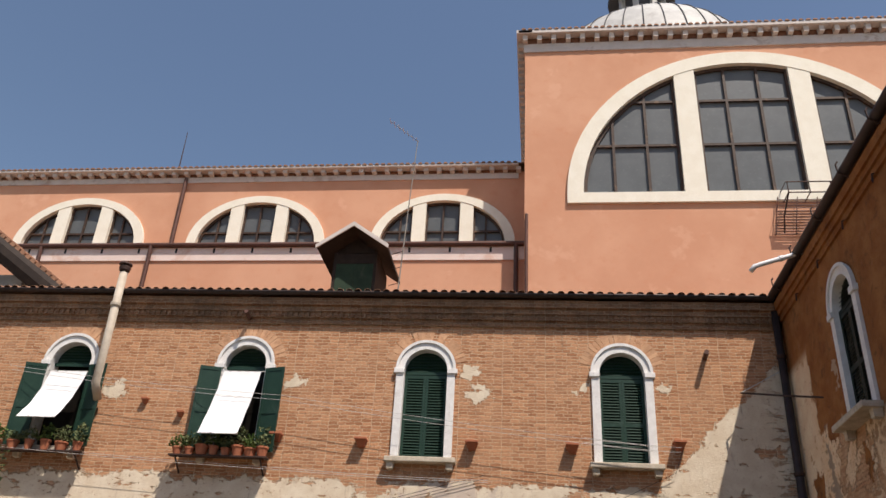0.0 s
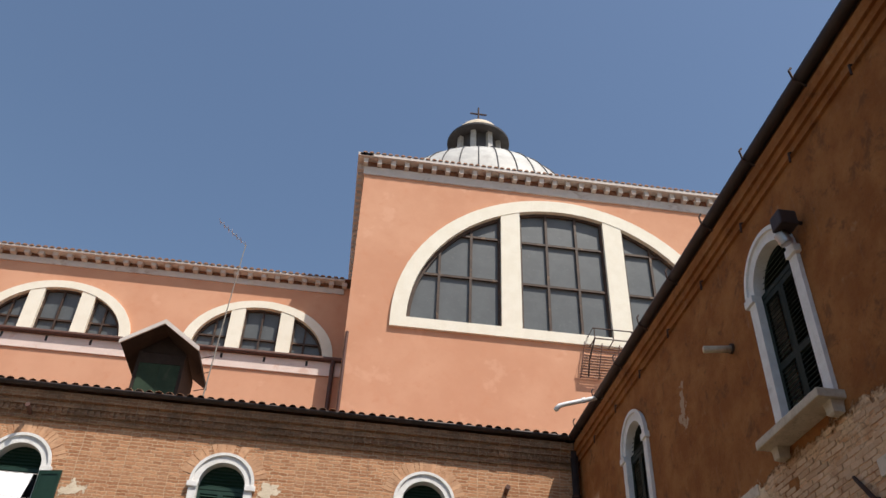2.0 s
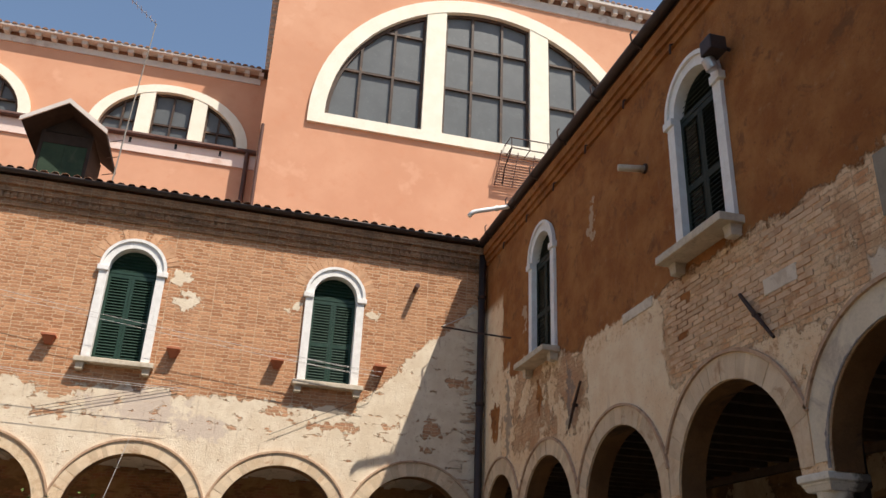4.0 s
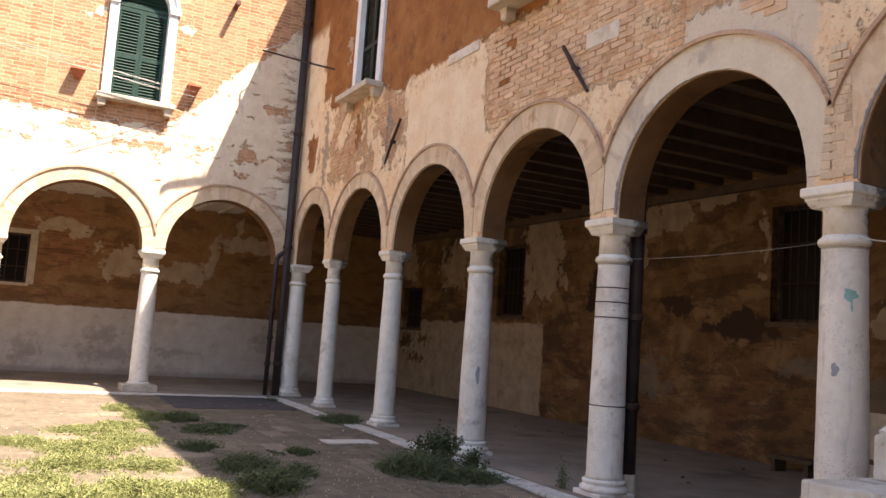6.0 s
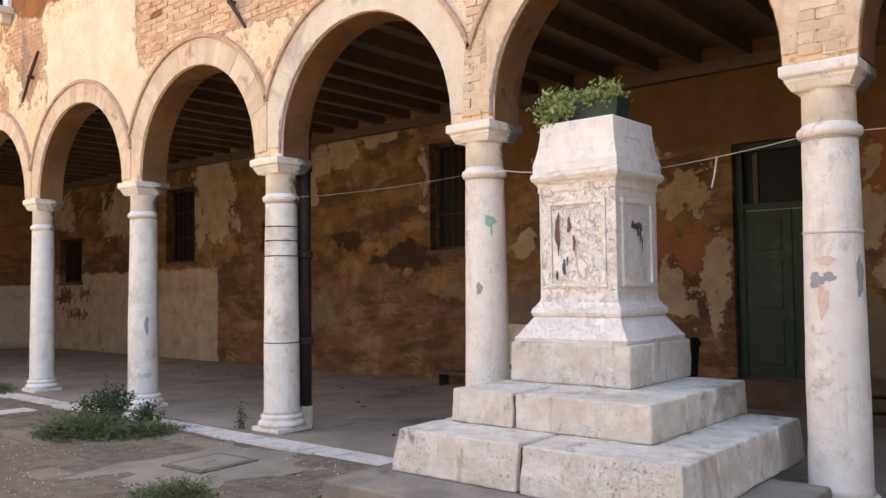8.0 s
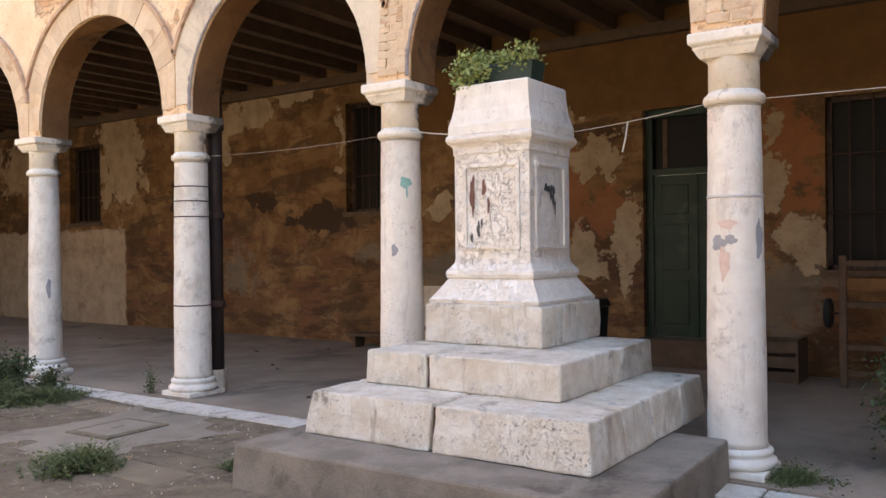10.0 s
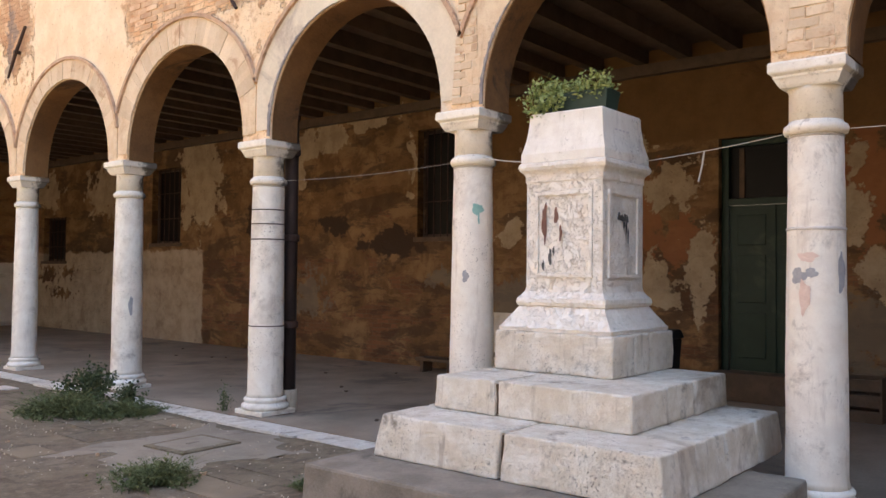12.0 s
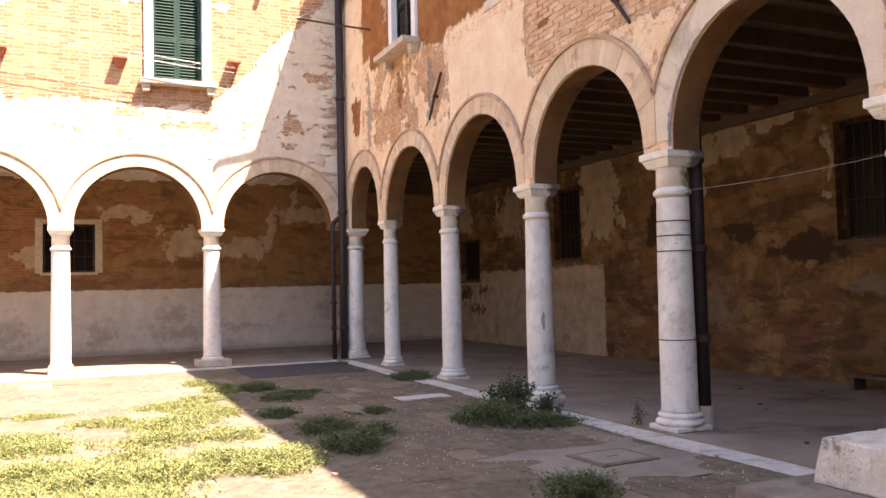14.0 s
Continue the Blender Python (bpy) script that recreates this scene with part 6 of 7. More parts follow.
# laundry hung out of the two open windows
def hanging(u0, u1, z1, z0, out, label, seed, curl):
    c = thing("hanging_cloth", label, "cloth", "hanging cloths", "", M_N)
    bm = bmesh.new()
    n, k = 12, 18
    for th in (0.0, 0.006):
        rows = []
        for j in range(k + 1):
            f = j / k
            sag = curl * math.sin(f * math.pi) * 0.5
            v = -0.10 - out * (f ** 1.2) - th
            z = z1 + (z0 - z1) * f - sag
            rows.append([bm.verts.new((u0 + (u1 - u0) * i / n - 0.1 * f * seed, v + 0.02 * math.sin(i * 1.7 + seed + f * 3) * f, z + 0.012 * math.sin(i * 2.3 + j))) for i in range(n + 1)])
        for j in range(k):
            for i in range(n):
                bm.faces.new((rows[j][i], rows[j][i + 1], rows[j + 1][i + 1], rows[j + 1][i]))
    part("sheet", bm, M["cloth"], c, smooth=True)
    part("hem", tube([(u0 - 0.1 * seed, -0.1 - out, z0), (u1 - 0.1 * seed, -0.1 - out, z0)], 0.012, 6), M["cloth"], c)
    part("line", tube([(u0 - 0.1, -0.1, z1 + 0.005), (u1 + 0.1, -0.1, z1 + 0.005)], 0.008, 6), M["wire"], c)


hanging(-16.85, -15.95, 7.68, 6.42, 0.55, "white cotton sheet drawn outward below an open window", 1.6, 0.25)
hanging(-12.66, -11.78, 7.76, 6.16, 0.55, "white cotton towel drawn outward below an open window", 1.2, 0.05)


# ---- plants ----
def leaf_mass(points, size, seed, bm=None, droop=0.3, long=1.9):
    """Many small folded leaves, one at each point."""
    bm = bm or bmesh.new()
    rnd = random.Random(seed)
    for p in points:
        s = size * rnd.uniform(0.6, 1.25)
        d = Vector((rnd.uniform(-1, 1), rnd.uniform(-1, 1), rnd.uniform(-droop, 1))).normalized()
        a = d.orthogonal().normalized()
        a.rotate(Matrix.Rotation(rnd.uniform(0, 6.28), 3, d))
        b = d.cross(a) * 0.3
        w = s * 0.5
        v = [bm.verts.new(p + q) for q in (Vector(), d * s * long * 0.5 + a * w + b * w, d * s * long, d * s * long * 0.5 - a * w + b * w)]
        bm.faces.new((v[0], v[1], v[2]))
        bm.faces.new((v[0], v[2], v[3]))
    return bm


def clump_points(n, r, h, seed, c=(0, 0, 0), dome=True):
    rnd = random.Random(seed)
    pts = []
    while len(pts) < n:
        x, y, z = rnd.uniform(-1, 1), rnd.uniform(-1, 1), rnd.uniform(0, 1)
        q = math.hypot(x, y)
        if q > 1 or (dome and q * q + z * z > 1.0 + 0.25 * noise.noise(Vector((x * 3 + seed, y * 3, z * 3)))):
            continue
        if noise.noise(Vector((x * 2.2 + seed * 3.1, y * 2.2, z * 1.5))) < -0.18:
            continue
        pts.append(Vector((c[0] + x * r[0], c[1] + y * r[1], c[2] + z * h)))
    return pts


def grass_mass(rx, ry, h, n, seed):
    """Feathery blades and small leaves, thick in the middle and thin at a ragged edge."""
    rnd = random.Random(seed)
    bm = bmesh.new()
    made = 0
    tries = 0
    while made < n and tries < n * 12:
        tries += 1
        x, y = rnd.gauss(0, 0.5), rnd.gauss(0, 0.5)
        f = noise.noise(Vector((x * rx * 5 + seed * 1.7, y * ry * 5, 1.0)))
        q = math.hypot(x, y)
        if q > 1.35 + 0.4 * f or f < -0.25 + 0.3 * (q - 0.6):
            continue
        made += 1
        tall = 0.8 * h * max(0.15, (1.05 - 0.6 * q + 0.6 * f)) * rnd.uniform(0.3, 1.1)
        p = Vector((x * rx, y * ry, 0.0))
        lean = Vector((rnd.gauss(0, 0.75), rnd.gauss(0, 0.75), 1.0)) * tall
        side = Vector((rnd.uniform(-1, 1), rnd.uniform(-1, 1), 0.2)).normalized() * 0.003
        mid = p + lean * 0.55
        tip = p + lean + Vector((lean.x, lean.y, -tall * 0.1)) * 0.5
        v = [bm.verts.new(c) for c in (p - side * 0.6, p + side * 0.6, mid + side, mid - side, tip)]
        bm.faces.new((v[0], v[1], v[2], v[3]))
        bm.faces.new((v[3], v[2], v[4]))
        if made % 4:
            leaf_mass([p + lean * 0.4, mid, p + lean * 0.85], 0.010 + 0.012 * rnd.random() * min(1.0, h * 3), made + seed, bm, 0.6, 2.2)
    return bm


def weed(x, y, rx, ry, h, seed, material, label):
    n = int(min(3600, 3300 * rx * ry * 4 + 300))
    ob = part("weed_clump", grass_mass(rx, ry, h, n, seed), material, m=pose(x, y, -0.03))
    return tagged(ob, label, "weeds", "weeds in the paving", "stuff")


# clumps in shade take the darker green, clumps in sun the paler
shade_lab = "low weed clump growing in the paving joints, its green darkened for shade"
sun_lab = "weed clump spreading over the paving, its yellow-green lightened for sun"
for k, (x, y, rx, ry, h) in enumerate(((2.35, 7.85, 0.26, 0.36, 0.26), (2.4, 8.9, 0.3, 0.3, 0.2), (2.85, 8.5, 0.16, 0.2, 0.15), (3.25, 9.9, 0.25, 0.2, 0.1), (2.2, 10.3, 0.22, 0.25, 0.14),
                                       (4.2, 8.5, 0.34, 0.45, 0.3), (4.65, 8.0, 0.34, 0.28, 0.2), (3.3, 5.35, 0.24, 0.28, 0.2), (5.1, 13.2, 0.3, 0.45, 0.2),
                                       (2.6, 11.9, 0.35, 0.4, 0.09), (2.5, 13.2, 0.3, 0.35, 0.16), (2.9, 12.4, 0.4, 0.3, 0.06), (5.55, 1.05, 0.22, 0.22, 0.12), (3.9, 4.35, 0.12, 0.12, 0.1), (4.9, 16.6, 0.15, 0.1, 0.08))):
    weed(x, y, rx, ry, h, 10 + k, M["weed_dark"], shade_lab)
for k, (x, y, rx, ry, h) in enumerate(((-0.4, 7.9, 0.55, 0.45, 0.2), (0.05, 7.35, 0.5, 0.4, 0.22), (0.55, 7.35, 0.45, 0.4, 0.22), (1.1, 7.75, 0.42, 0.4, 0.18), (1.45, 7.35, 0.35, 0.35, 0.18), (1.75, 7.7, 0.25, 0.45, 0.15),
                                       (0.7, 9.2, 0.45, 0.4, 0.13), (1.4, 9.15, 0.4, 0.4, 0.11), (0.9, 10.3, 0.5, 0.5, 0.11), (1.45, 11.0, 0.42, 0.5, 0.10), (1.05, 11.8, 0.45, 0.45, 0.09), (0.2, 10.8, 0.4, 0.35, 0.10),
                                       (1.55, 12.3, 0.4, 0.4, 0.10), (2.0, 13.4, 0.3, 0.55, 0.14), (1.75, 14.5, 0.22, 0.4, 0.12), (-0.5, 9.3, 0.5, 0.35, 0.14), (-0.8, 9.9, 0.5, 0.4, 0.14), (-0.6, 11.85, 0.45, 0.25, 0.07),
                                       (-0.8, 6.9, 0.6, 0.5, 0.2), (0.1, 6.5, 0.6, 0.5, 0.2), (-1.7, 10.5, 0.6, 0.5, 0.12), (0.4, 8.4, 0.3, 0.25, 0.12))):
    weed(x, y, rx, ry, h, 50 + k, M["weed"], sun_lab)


def leafy_weed(x, y, n, r, h, size, seed, label):
    """A bushy weed: leaning stems, each set with small broad leaves."""
    w = thing("leafy_weed", label, "weed", m=pose(x, y, -0.04))
    rnd = random.Random(seed)
    pts = []
    for k in range(n):
        a, q = rnd.uniform(0, 6.28), rnd.uniform(0.1, 1.0)
        tip = Vector((r * q * math.cos(a), r * q * math.sin(a), h * rnd.uniform(0.55, 1.0) * (1.1 - 0.5 * q)))
        root = Vector((tip.x * 0.35, tip.y * 0.35, 0.0))
        mid = root.lerp(tip, 0.5) + Vector((0, 0, 0.05 * h))
        part("stem", tube([root, mid, tip], [0.005, 0.004, 0.002], 5), M["weed_dark"], w)
        for j in range(46):
            f = rnd.uniform(0.15, 1.0)
            p = root.lerp(mid, f * 2) if f < 0.5 else mid.lerp(tip, f * 2 - 1)
            pts.append(p + Vector((rnd.gauss(0, 0.028), rnd.gauss(0, 0.028), rnd.gauss(0, 0.02))))
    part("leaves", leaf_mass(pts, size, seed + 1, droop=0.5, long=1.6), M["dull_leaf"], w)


leafy_weed(4.85, 9.15, 34, 0.42, 0.46, 0.028, 61, "bushy dark green weed at the foot of a column")
leafy_weed(5.0, 8.6, 16, 0.26, 0.26, 0.024, 64, "low bushy dark green weed beside the kerb")
leafy_weed(5.33, 7.35, 5, 0.14, 0.34, 0.016, 67, "single spindly weed growing from the kerb joint")


def tree(x, y):
    """A small evergreen with a leaning trunk, limbs and a dense uneven crown."""
    t = thing("tree", "small round-headed evergreen tree with a bent trunk", "tree", m=pose(x, y, -0.04))
    part("trunk", tube([(-0.35, 0.0, 0.0), (-0.28, 0.02, 0.5), (-0.22, 0.0, 1.0), (-0.1, 0.05, 1.5), (0.0, 0.0, 2.0)], [0.11, 0.095, 0.085, 0.075, 0.05], 10), M["bark"], t, smooth=True)
    for a, b, c in (((-0.3, 0, 0.45), (0.15, 0.05, 0.85), (0.35, 0.0, 1.5)), ((-0.2, 0, 1.15), (-0.5, 0.15, 1.6), (-0.7, 0.1, 2.1)), ((-0.1, 0, 1.5), (0.2, -0.3, 1.8), (0.5, -0.4, 2.2)), ((-0.15, 0, 1.4), (-0.2, 0.4, 1.8), (-0.2, 0.6, 2.3))):
        part("limb", tube([a, b, c], [0.05, 0.04, 0.025], 8), M["bark"], t, smooth=True)
    rnd = random.Random(77)
    pts = []
    for k in range(46):
        a, e = rnd.uniform(0, 6.28), rnd.uniform(-0.7, 1.0)
        r = 0.98 * rnd.uniform(0.75, 1.0)
        c = Vector((r * math.cos(a) * math.cos(e) * 1.05, r * math.sin(a) * math.cos(e), 2.12 + 0.66 * math.sin(e)))
        for q in range(300):
            d = Vector((rnd.gauss(0, 1), rnd.gauss(0, 1), rnd.gauss(0, 0.8)))
            pts.append(c + d * 0.13)
    part("crown", leaf_mass(pts, 0.046, 78), M["leaf"], t)


tree(-2.55, 15.0)


def shrub(x, y):
    s = thing("shrub", "dense dark evergreen shrub in a terracotta pot", "shrub", m=pose(x, y, 0.0))
    part("pot", lathe([(0.13, 0.0), (0.17, 0.22), (0.19, 0.23), (0.19, 0.28), (0.16, 0.28)], 24), M["terracotta"], s, smooth=False)
    part("stem", tube([(0, 0, 0.2), (0.02, 0, 0.6)], 0.02, 6), M["bark"], s)
    rnd = random.Random(5)
    pts = []
    for k in range(26):
        c = Vector((rnd.uniform(-0.18, 0.18), rnd.uniform(-0.18, 0.18), rnd.uniform(0.22, 0.66)))
        pts += [c + Vector((rnd.gauss(0, 0.09), rnd.gauss(0, 0.09), rnd.gauss(0, 0.1))) for q in range(170)]
    part("foliage", leaf_mass(pts, 0.026, 6, droop=0.9), M["dull_leaf"], s)


shrub(6.17, 0.36)

# trough of sedum on the pedestal
trough = thing("planter_trough", "dark green plastic trough of pale succulent plants", "planter", m=pose(5.45, 3.11, 2.712))
part("trough", prism([(-0.09, -0.29), (0.09, -0.29), (0.09, 0.29), (-0.09, 0.29)], 0.0, [(-0.11, -0.31), (0.11, -0.31), (0.11, 0.31), (-0.11, 0.31)], 0.15, 0.008), M["planter"], trough)
rnd = random.Random(9)
pts = []
for k in range(34):
    c = Vector((rnd.uniform(-0.14, 0.1), rnd.uniform(-0.32, 0.33), rnd.uniform(0.13, 0.22)))
    if k > 25:
        c = Vector((rnd.uniform(-0.2, -0.12), rnd.uniform(0.05, 0.4), rnd.uniform(0.0, 0.16)))
    pts += [c + Vector((rnd.gauss(0, 0.035), rnd.gauss(0, 0.035), rnd.gauss(0, 0.03))) for q in range(46)]
part("sedum", leaf_mass(pts, 0.022, 10), M["sedum"], trough)


def window_box(u, z, n, seed):
    """A shelf of pots and trailing plants below a window."""
    s = thing("window_shelf", "iron shelf crowded with terracotta pots and green plants", "plant shelf", "plant shelves", "", M_N @ pose(u, 0, z))
    part("shelf", boxed(-1.1, 1.1, -0.42, -0.225, -0.20, -0.17), M["iron"], s)
    for k in (-0.95, 0.95):
        part("bracket", tube([(k, 0.02, -0.5), (k, -0.4, -0.2)], 0.02, 6), M["iron"], s)
    rnd = random.Random(seed)
    for k in range(n):
        x = -0.95 + 1.9 * k / (n - 1)
        w = rnd.uniform(0.10, 0.15)
        h = rnd.uniform(0.16, 0.24)
        p = part("pot", lathe([(w * 0.7, -0.17), (w * 0.95, -0.17 + h * 0.8), (w * 1.05, -0.17 + h * 0.82), (w * 1.05, -0.17 + h), (w * 0.9, -0.17 + h)], 16, (x, -0.32)), M["terracotta"], s)
        pts = clump_points(120, (0.2, 0.16), rnd.uniform(0.2, 0.5), seed * 7 + k, (x, -0.32, -0.17 + h))
        part("plant", leaf_mass(pts, 0.05, k + seed), M["weed_dark"] if k % 3 else M["leaf"], p)
    if seed == 3:
        pts = [Vector((-0.75 + 0.12 * math.sin(q), -0.4, -0.15 - q * 0.006)) + Vector((rnd.gauss(0, 0.07), rnd.gauss(0, 0.04), 0)) for q in range(150)]
        part("trailing_plant", leaf_mass(pts, 0.045, 33), M["weed_dark"], s)


window_box(-16.55, 5.92, 6, 3)
window_box(-12.35, 5.92, 8, 4)


# ---- ropes and clothes lines ----
def line(name, label, pts, r, material, sag, category):
    full = []
    for a, b in zip(pts, pts[1:]):
        a, b = Vector(a), Vector(b)
        for k in range(13):
            f = k / 12
            full.append(a.lerp(b, f) - Vector((0, 0, sag * 4 * f * (1 - f))))
    clean = [full[0]] + [q for p, q in zip(full, full[1:]) if (q - p).length > 1e-4]
    return tagged(part(name, tube(clean, r, 6), material), label, category)


def col_xy(k):
    return M_E @ Vector((E_COLS[k], 0.17, 0))


c5, c6, c7, c8 = (col_xy(k) for k in (4, 5, 6, 7))
line("rope", "thin pale rope strung between the columns", [(c5.x - 0.1, c5.y - 0.18, 2.435), (c6.x - 0.1, c6.y + 0.18, 2.435)], 0.0022, M["grey_wire"], 0.03, "rope")
line("rope", "thin pale rope tied from column to pedestal", [(c6.x - 0.1, c6.y - 0.18, 2.46), (5.3, 3.48, 2.36)], 0.005, M["rope"], 0.01, "rope")
line("rope", "pale rope tied from pedestal to column with a loose end", [(5.85, 2.73, 2.37), (c7.x, c7.y + 0.2, 2.43)], 0.003, M["rope"], 0.01, "rope")
line("rope", "pale rope strung between the columns", [(c7.x, c7.y - 0.2, 2.43), (c8.x, c8.y + 0.2, 2.42)], 0.003, M["rope"], 0.01, "rope")
line("rope_end", "frayed rope end hanging from the line", [(5.73, 2.23, 2.39), (5.73, 2.25, 2.27), (5.72, 2.27, 2.17)], 0.007, M["rope"], 0.0, "rope")
for c in (c5, c6, c7):
    rg = lathe([(0.166, 2.40), (0.172, 2.394), (0.168, 2.385)], 24)
    tagged(part("rope_coil", rg, M["rope"], m=pose(c.x, c.y, -0.004)), "pale cord tied round the column neck", "rope")
# raised dark rings added to mark the joint lines of this shaft
for z in (2.14, 1.99, 1.83, 0.92):
    rr = shaft_radius(z) + 0.001
    part("joint_ring", lathe([(rr + 0.0005, z - 0.006), (rr + 0.004, z - 0.004), (rr + 0.004, z + 0.004), (rr + 0.0005, z + 0.006)], 28), M["iron"], [o for o in bpy.data.objects if o.name == "column.004"][0], "thin dark ring marking a shaft joint")
part("joint_ring", lathe([(0.174, 1.79), (0.181, 1.795), (0.181, 1.805), (0.174, 1.81)], 28), M["wire"], bpy.data.objects["column.006"], "pale cord round the shaft")
T = lambda u, v, z: M_N @ Vector((u, v, z))
for dz, v in ((0.0, -0.3), (0.07, -0.42)):
    line("clothes_line", "thin white clothes line along the brick wall", [T(-17.7, v, 7.62 + dz), T(-11.1, v, 7.04 + dz), T(-3.0, v, 6.12 + dz)], 0.0045, M["wire"], 0.06, "clothes line")
    line("clothes_line", "thin white clothes line along the brick wall", [T(-17.4, v, 5.86 - dz), T(-10.9, v, 5.54 - dz), T(-6.5, v, 5.42 - dz)], 0.0045, M["wire"], 0.03, "clothes line")
    line("clothes_line", "thin white clothes line before the shutters", [T(-4.5, v, 6.28 + dz), T(-2.5, v, 6.12 + dz)], 0.0045, M["wire"], 0.02, "clothes line")
    # dark diagonal lines close to the wall face
    line("clothes_line", "thin dark line aslant over the arches", [T(-9.3, -0.06, 4.75 + dz), T(-6.6, -0.06, 5.5 + dz)], 0.005, M["iron"], 0.0, "cable")
line("clothes_line", "thin dark line aslant over the arches", [T(-4.7, -0.06, 4.7), T(-2.6, -0.08, 5.75), T(-2.4, -0.1, 6.3)], 0.005, M["iron"], 0.0, "cable")
line("hanging_wire", "thin wire hanging before the arch", [T(-7.4, -0.05, 4.45), T(-7.75, -0.1, 2.9)], 0.006, M["wire"], 0.0, "cable")


# ---- paint and stains ----
def blob(r0, r1, seed, n=28, stretch=0.28):
    rnd = random.Random(seed)
    ph = [rnd.uniform(0, 6.28) for q in range(3)]
    out = []
    for k in range(n):
        a = 2 * math.pi * k / n
        f = 1 + stretch * (0.5 * math.sin(3 * a + ph[0]) + 0.35 * math.sin(5 * a + ph[1]) + 0.25 * math.sin(8 * a + ph[2]))
        out.append((r0 * math.cos(a) * f, r1 * math.sin(a) * f))
    return out


def on_shaft(k, dx, z, r0, r1, material, seed, label):
    """A splash of paint that follows the round shaft, dx across as seen from the court's middle."""
    ob = bpy.data.objects["column" if k == 0 else f"column.{k:03d}"]
    c = ob.matrix_basis.translation
    r = shaft_radius(z) + 0.003
    face = math.atan2(-c.y, -c.x)
    bm = bmesh.new()
    pts = blob(r0, r1, seed)
    ring = []
    for s in (1.0, 0.5):
        ring.append([])
        for x, h in pts:
            a = face + (dx + x * s) / r
            w = ob.matrix_basis.inverted() @ Vector((c.x + r * math.cos(a), c.y + r * math.sin(a), z + h * s))
            ring[-1].append(bm.verts.new(w))
    n = len(pts)
    for q in range(n):
        bm.faces.new((ring[0][q], ring[0][(q + 1) % n], ring[1][(q + 1) % n], ring[1][q]))
    bm.faces.new(ring[1])
    part("paint_splash", bm, material, ob, label)


on_shaft(5, 0.04, 2.03, 0.05, 0.045, M["green_paint"], 3, "faded green paint splash")
on_shaft(5, 0.05, 1.96, 0.008, 0.06, M["green_paint"], 5, "faded green paint drip")
on_shaft(5, -0.06, 1.47, 0.028, 0.05, M["grey_paint"], 4, "grey scuffed stain")
on_shaft(3, 0.04, 1.04, 0.026, 0.12, M["grey_paint"], 6, "grey scuffed stain")
on_shaft(6, -0.11, 1.50, 0.05, 0.05, M["grey_paint"], 7, "blue-grey paint smear")
on_shaft(6, -0.03, 1.52, 0.04, 0.03, M["grey_paint"], 9, "blue-grey paint smear")
on_shaft(6, -0.07, 1.37, 0.035, 0.10, M["pink_paint"], 21, "faded pink paint smear")
on_shaft(6, -0.05, 1.62, 0.06, 0.03, M["pink_paint"], 22, "faded pink paint smear")
on_shaft(6, 0.17, 1.52, 0.035, 0.12, M["grey_paint"], 8, "blue-grey paint smear")


def on_face(axis, at, across, z, r0, r1, material, seed, label):
    """Paint on a flat face of the pedestal."""
    bm = bmesh.new()
    vs = []
    for x, h in blob(r0, r1, seed, 26, 0.35):
        vs.append(bm.verts.new((at, across + x, z + h) if axis == "x" else (across + x, at, z + h)))
    bm.faces.new(vs)
    part("paint_splash", bm, material, ped, label)


FX, FY = 5.58 - 0.3285, 3.11 - 0.3285
on_face("x", FX, 3.27, 1.88, 0.022, 0.14, M["red_paint"], 3, "dark red brush stroke")
on_face("x", FX, 3.17, 1.93, 0.018, 0.06, M["red_paint"], 5, "thin red brush stroke")
on_face("x", FX, 3.13, 1.80, 0.012, 0.06, M["red_paint"], 6, "thin red brush stroke")
on_face("x", FX, 3.22, 1.62, 0.014, 0.06, M["black_paint"], 7, "black flaking mark")
on_face("x", FX, 3.28, 1.56, 0.012, 0.035, M["black_paint"], 8, "black flaking mark")
on_face("x", FX, 3.19, 1.67, 0.009, 0.03, M["black_paint"], 18, "black flaking mark")
for k, (ax, z, r0, r1) in enumerate(((5.50, 1.925, 0.028, 0.03), (5.545, 1.915, 0.03, 0.026), (5.59, 1.92, 0.03, 0.028), (5.625, 1.91, 0.022, 0.03), (5.575, 1.87, 0.014, 0.035), (5.61, 1.85, 0.014, 0.05), (5.64, 1.79, 0.010, 0.06))):
    on_face("y", FY - 0.001 - 0.0004 * k, ax, z, r0, r1, M["black_paint"], 9 + k, "black sprayed mark")
for k in range(9):
    bm = boxed(0, 0.035, -0.004, 0, 0, 0.012)
    part("worn_writing", bm, M["grey_band"], ped, "worn illegible lettering", m=pose(5.45 + (k % 4) * 0.06, 2.792, 2.56 - (k // 4) * 0.05))

# ---- things in the covered walk ----
bench = thing("low_bench", "low dark plank bench against the walk wall", "bench", m=pose(9.55, 7.8, 0))
part("seat", boxed(-0.14, 0.14, -0.36, 0.36, 0.17, 0.22, bevel=0.008), M["wood"], bench)
for y in (-0.26, 0.26):
    part("leg", boxed(-0.11, 0.11, y - 0.03, y + 0.03, 0.0, 0.168), M["wood"], bench)
board = thing("leaning_board", "pale board leaning on the walk wall", "board")
part("panel", prism([(9.55, 6.55), (9.6, 6.55), (9.6, 7.25), (9.55, 7.25)], 0.0, [(9.88, 6.6), (9.93, 6.6), (9.93, 7.2), (9.88, 7.2)], 0.92, 0.004), M["stone_sill"], board)
part("batten", boxed(9.62, 9.66, 6.62, 7.18, 0.30, 0.36), M["wood"], board)
bin_ = thing("waste_bin", "black plastic waste bin with a lid", "bin", m=pose(7.75, 3.60, 0))
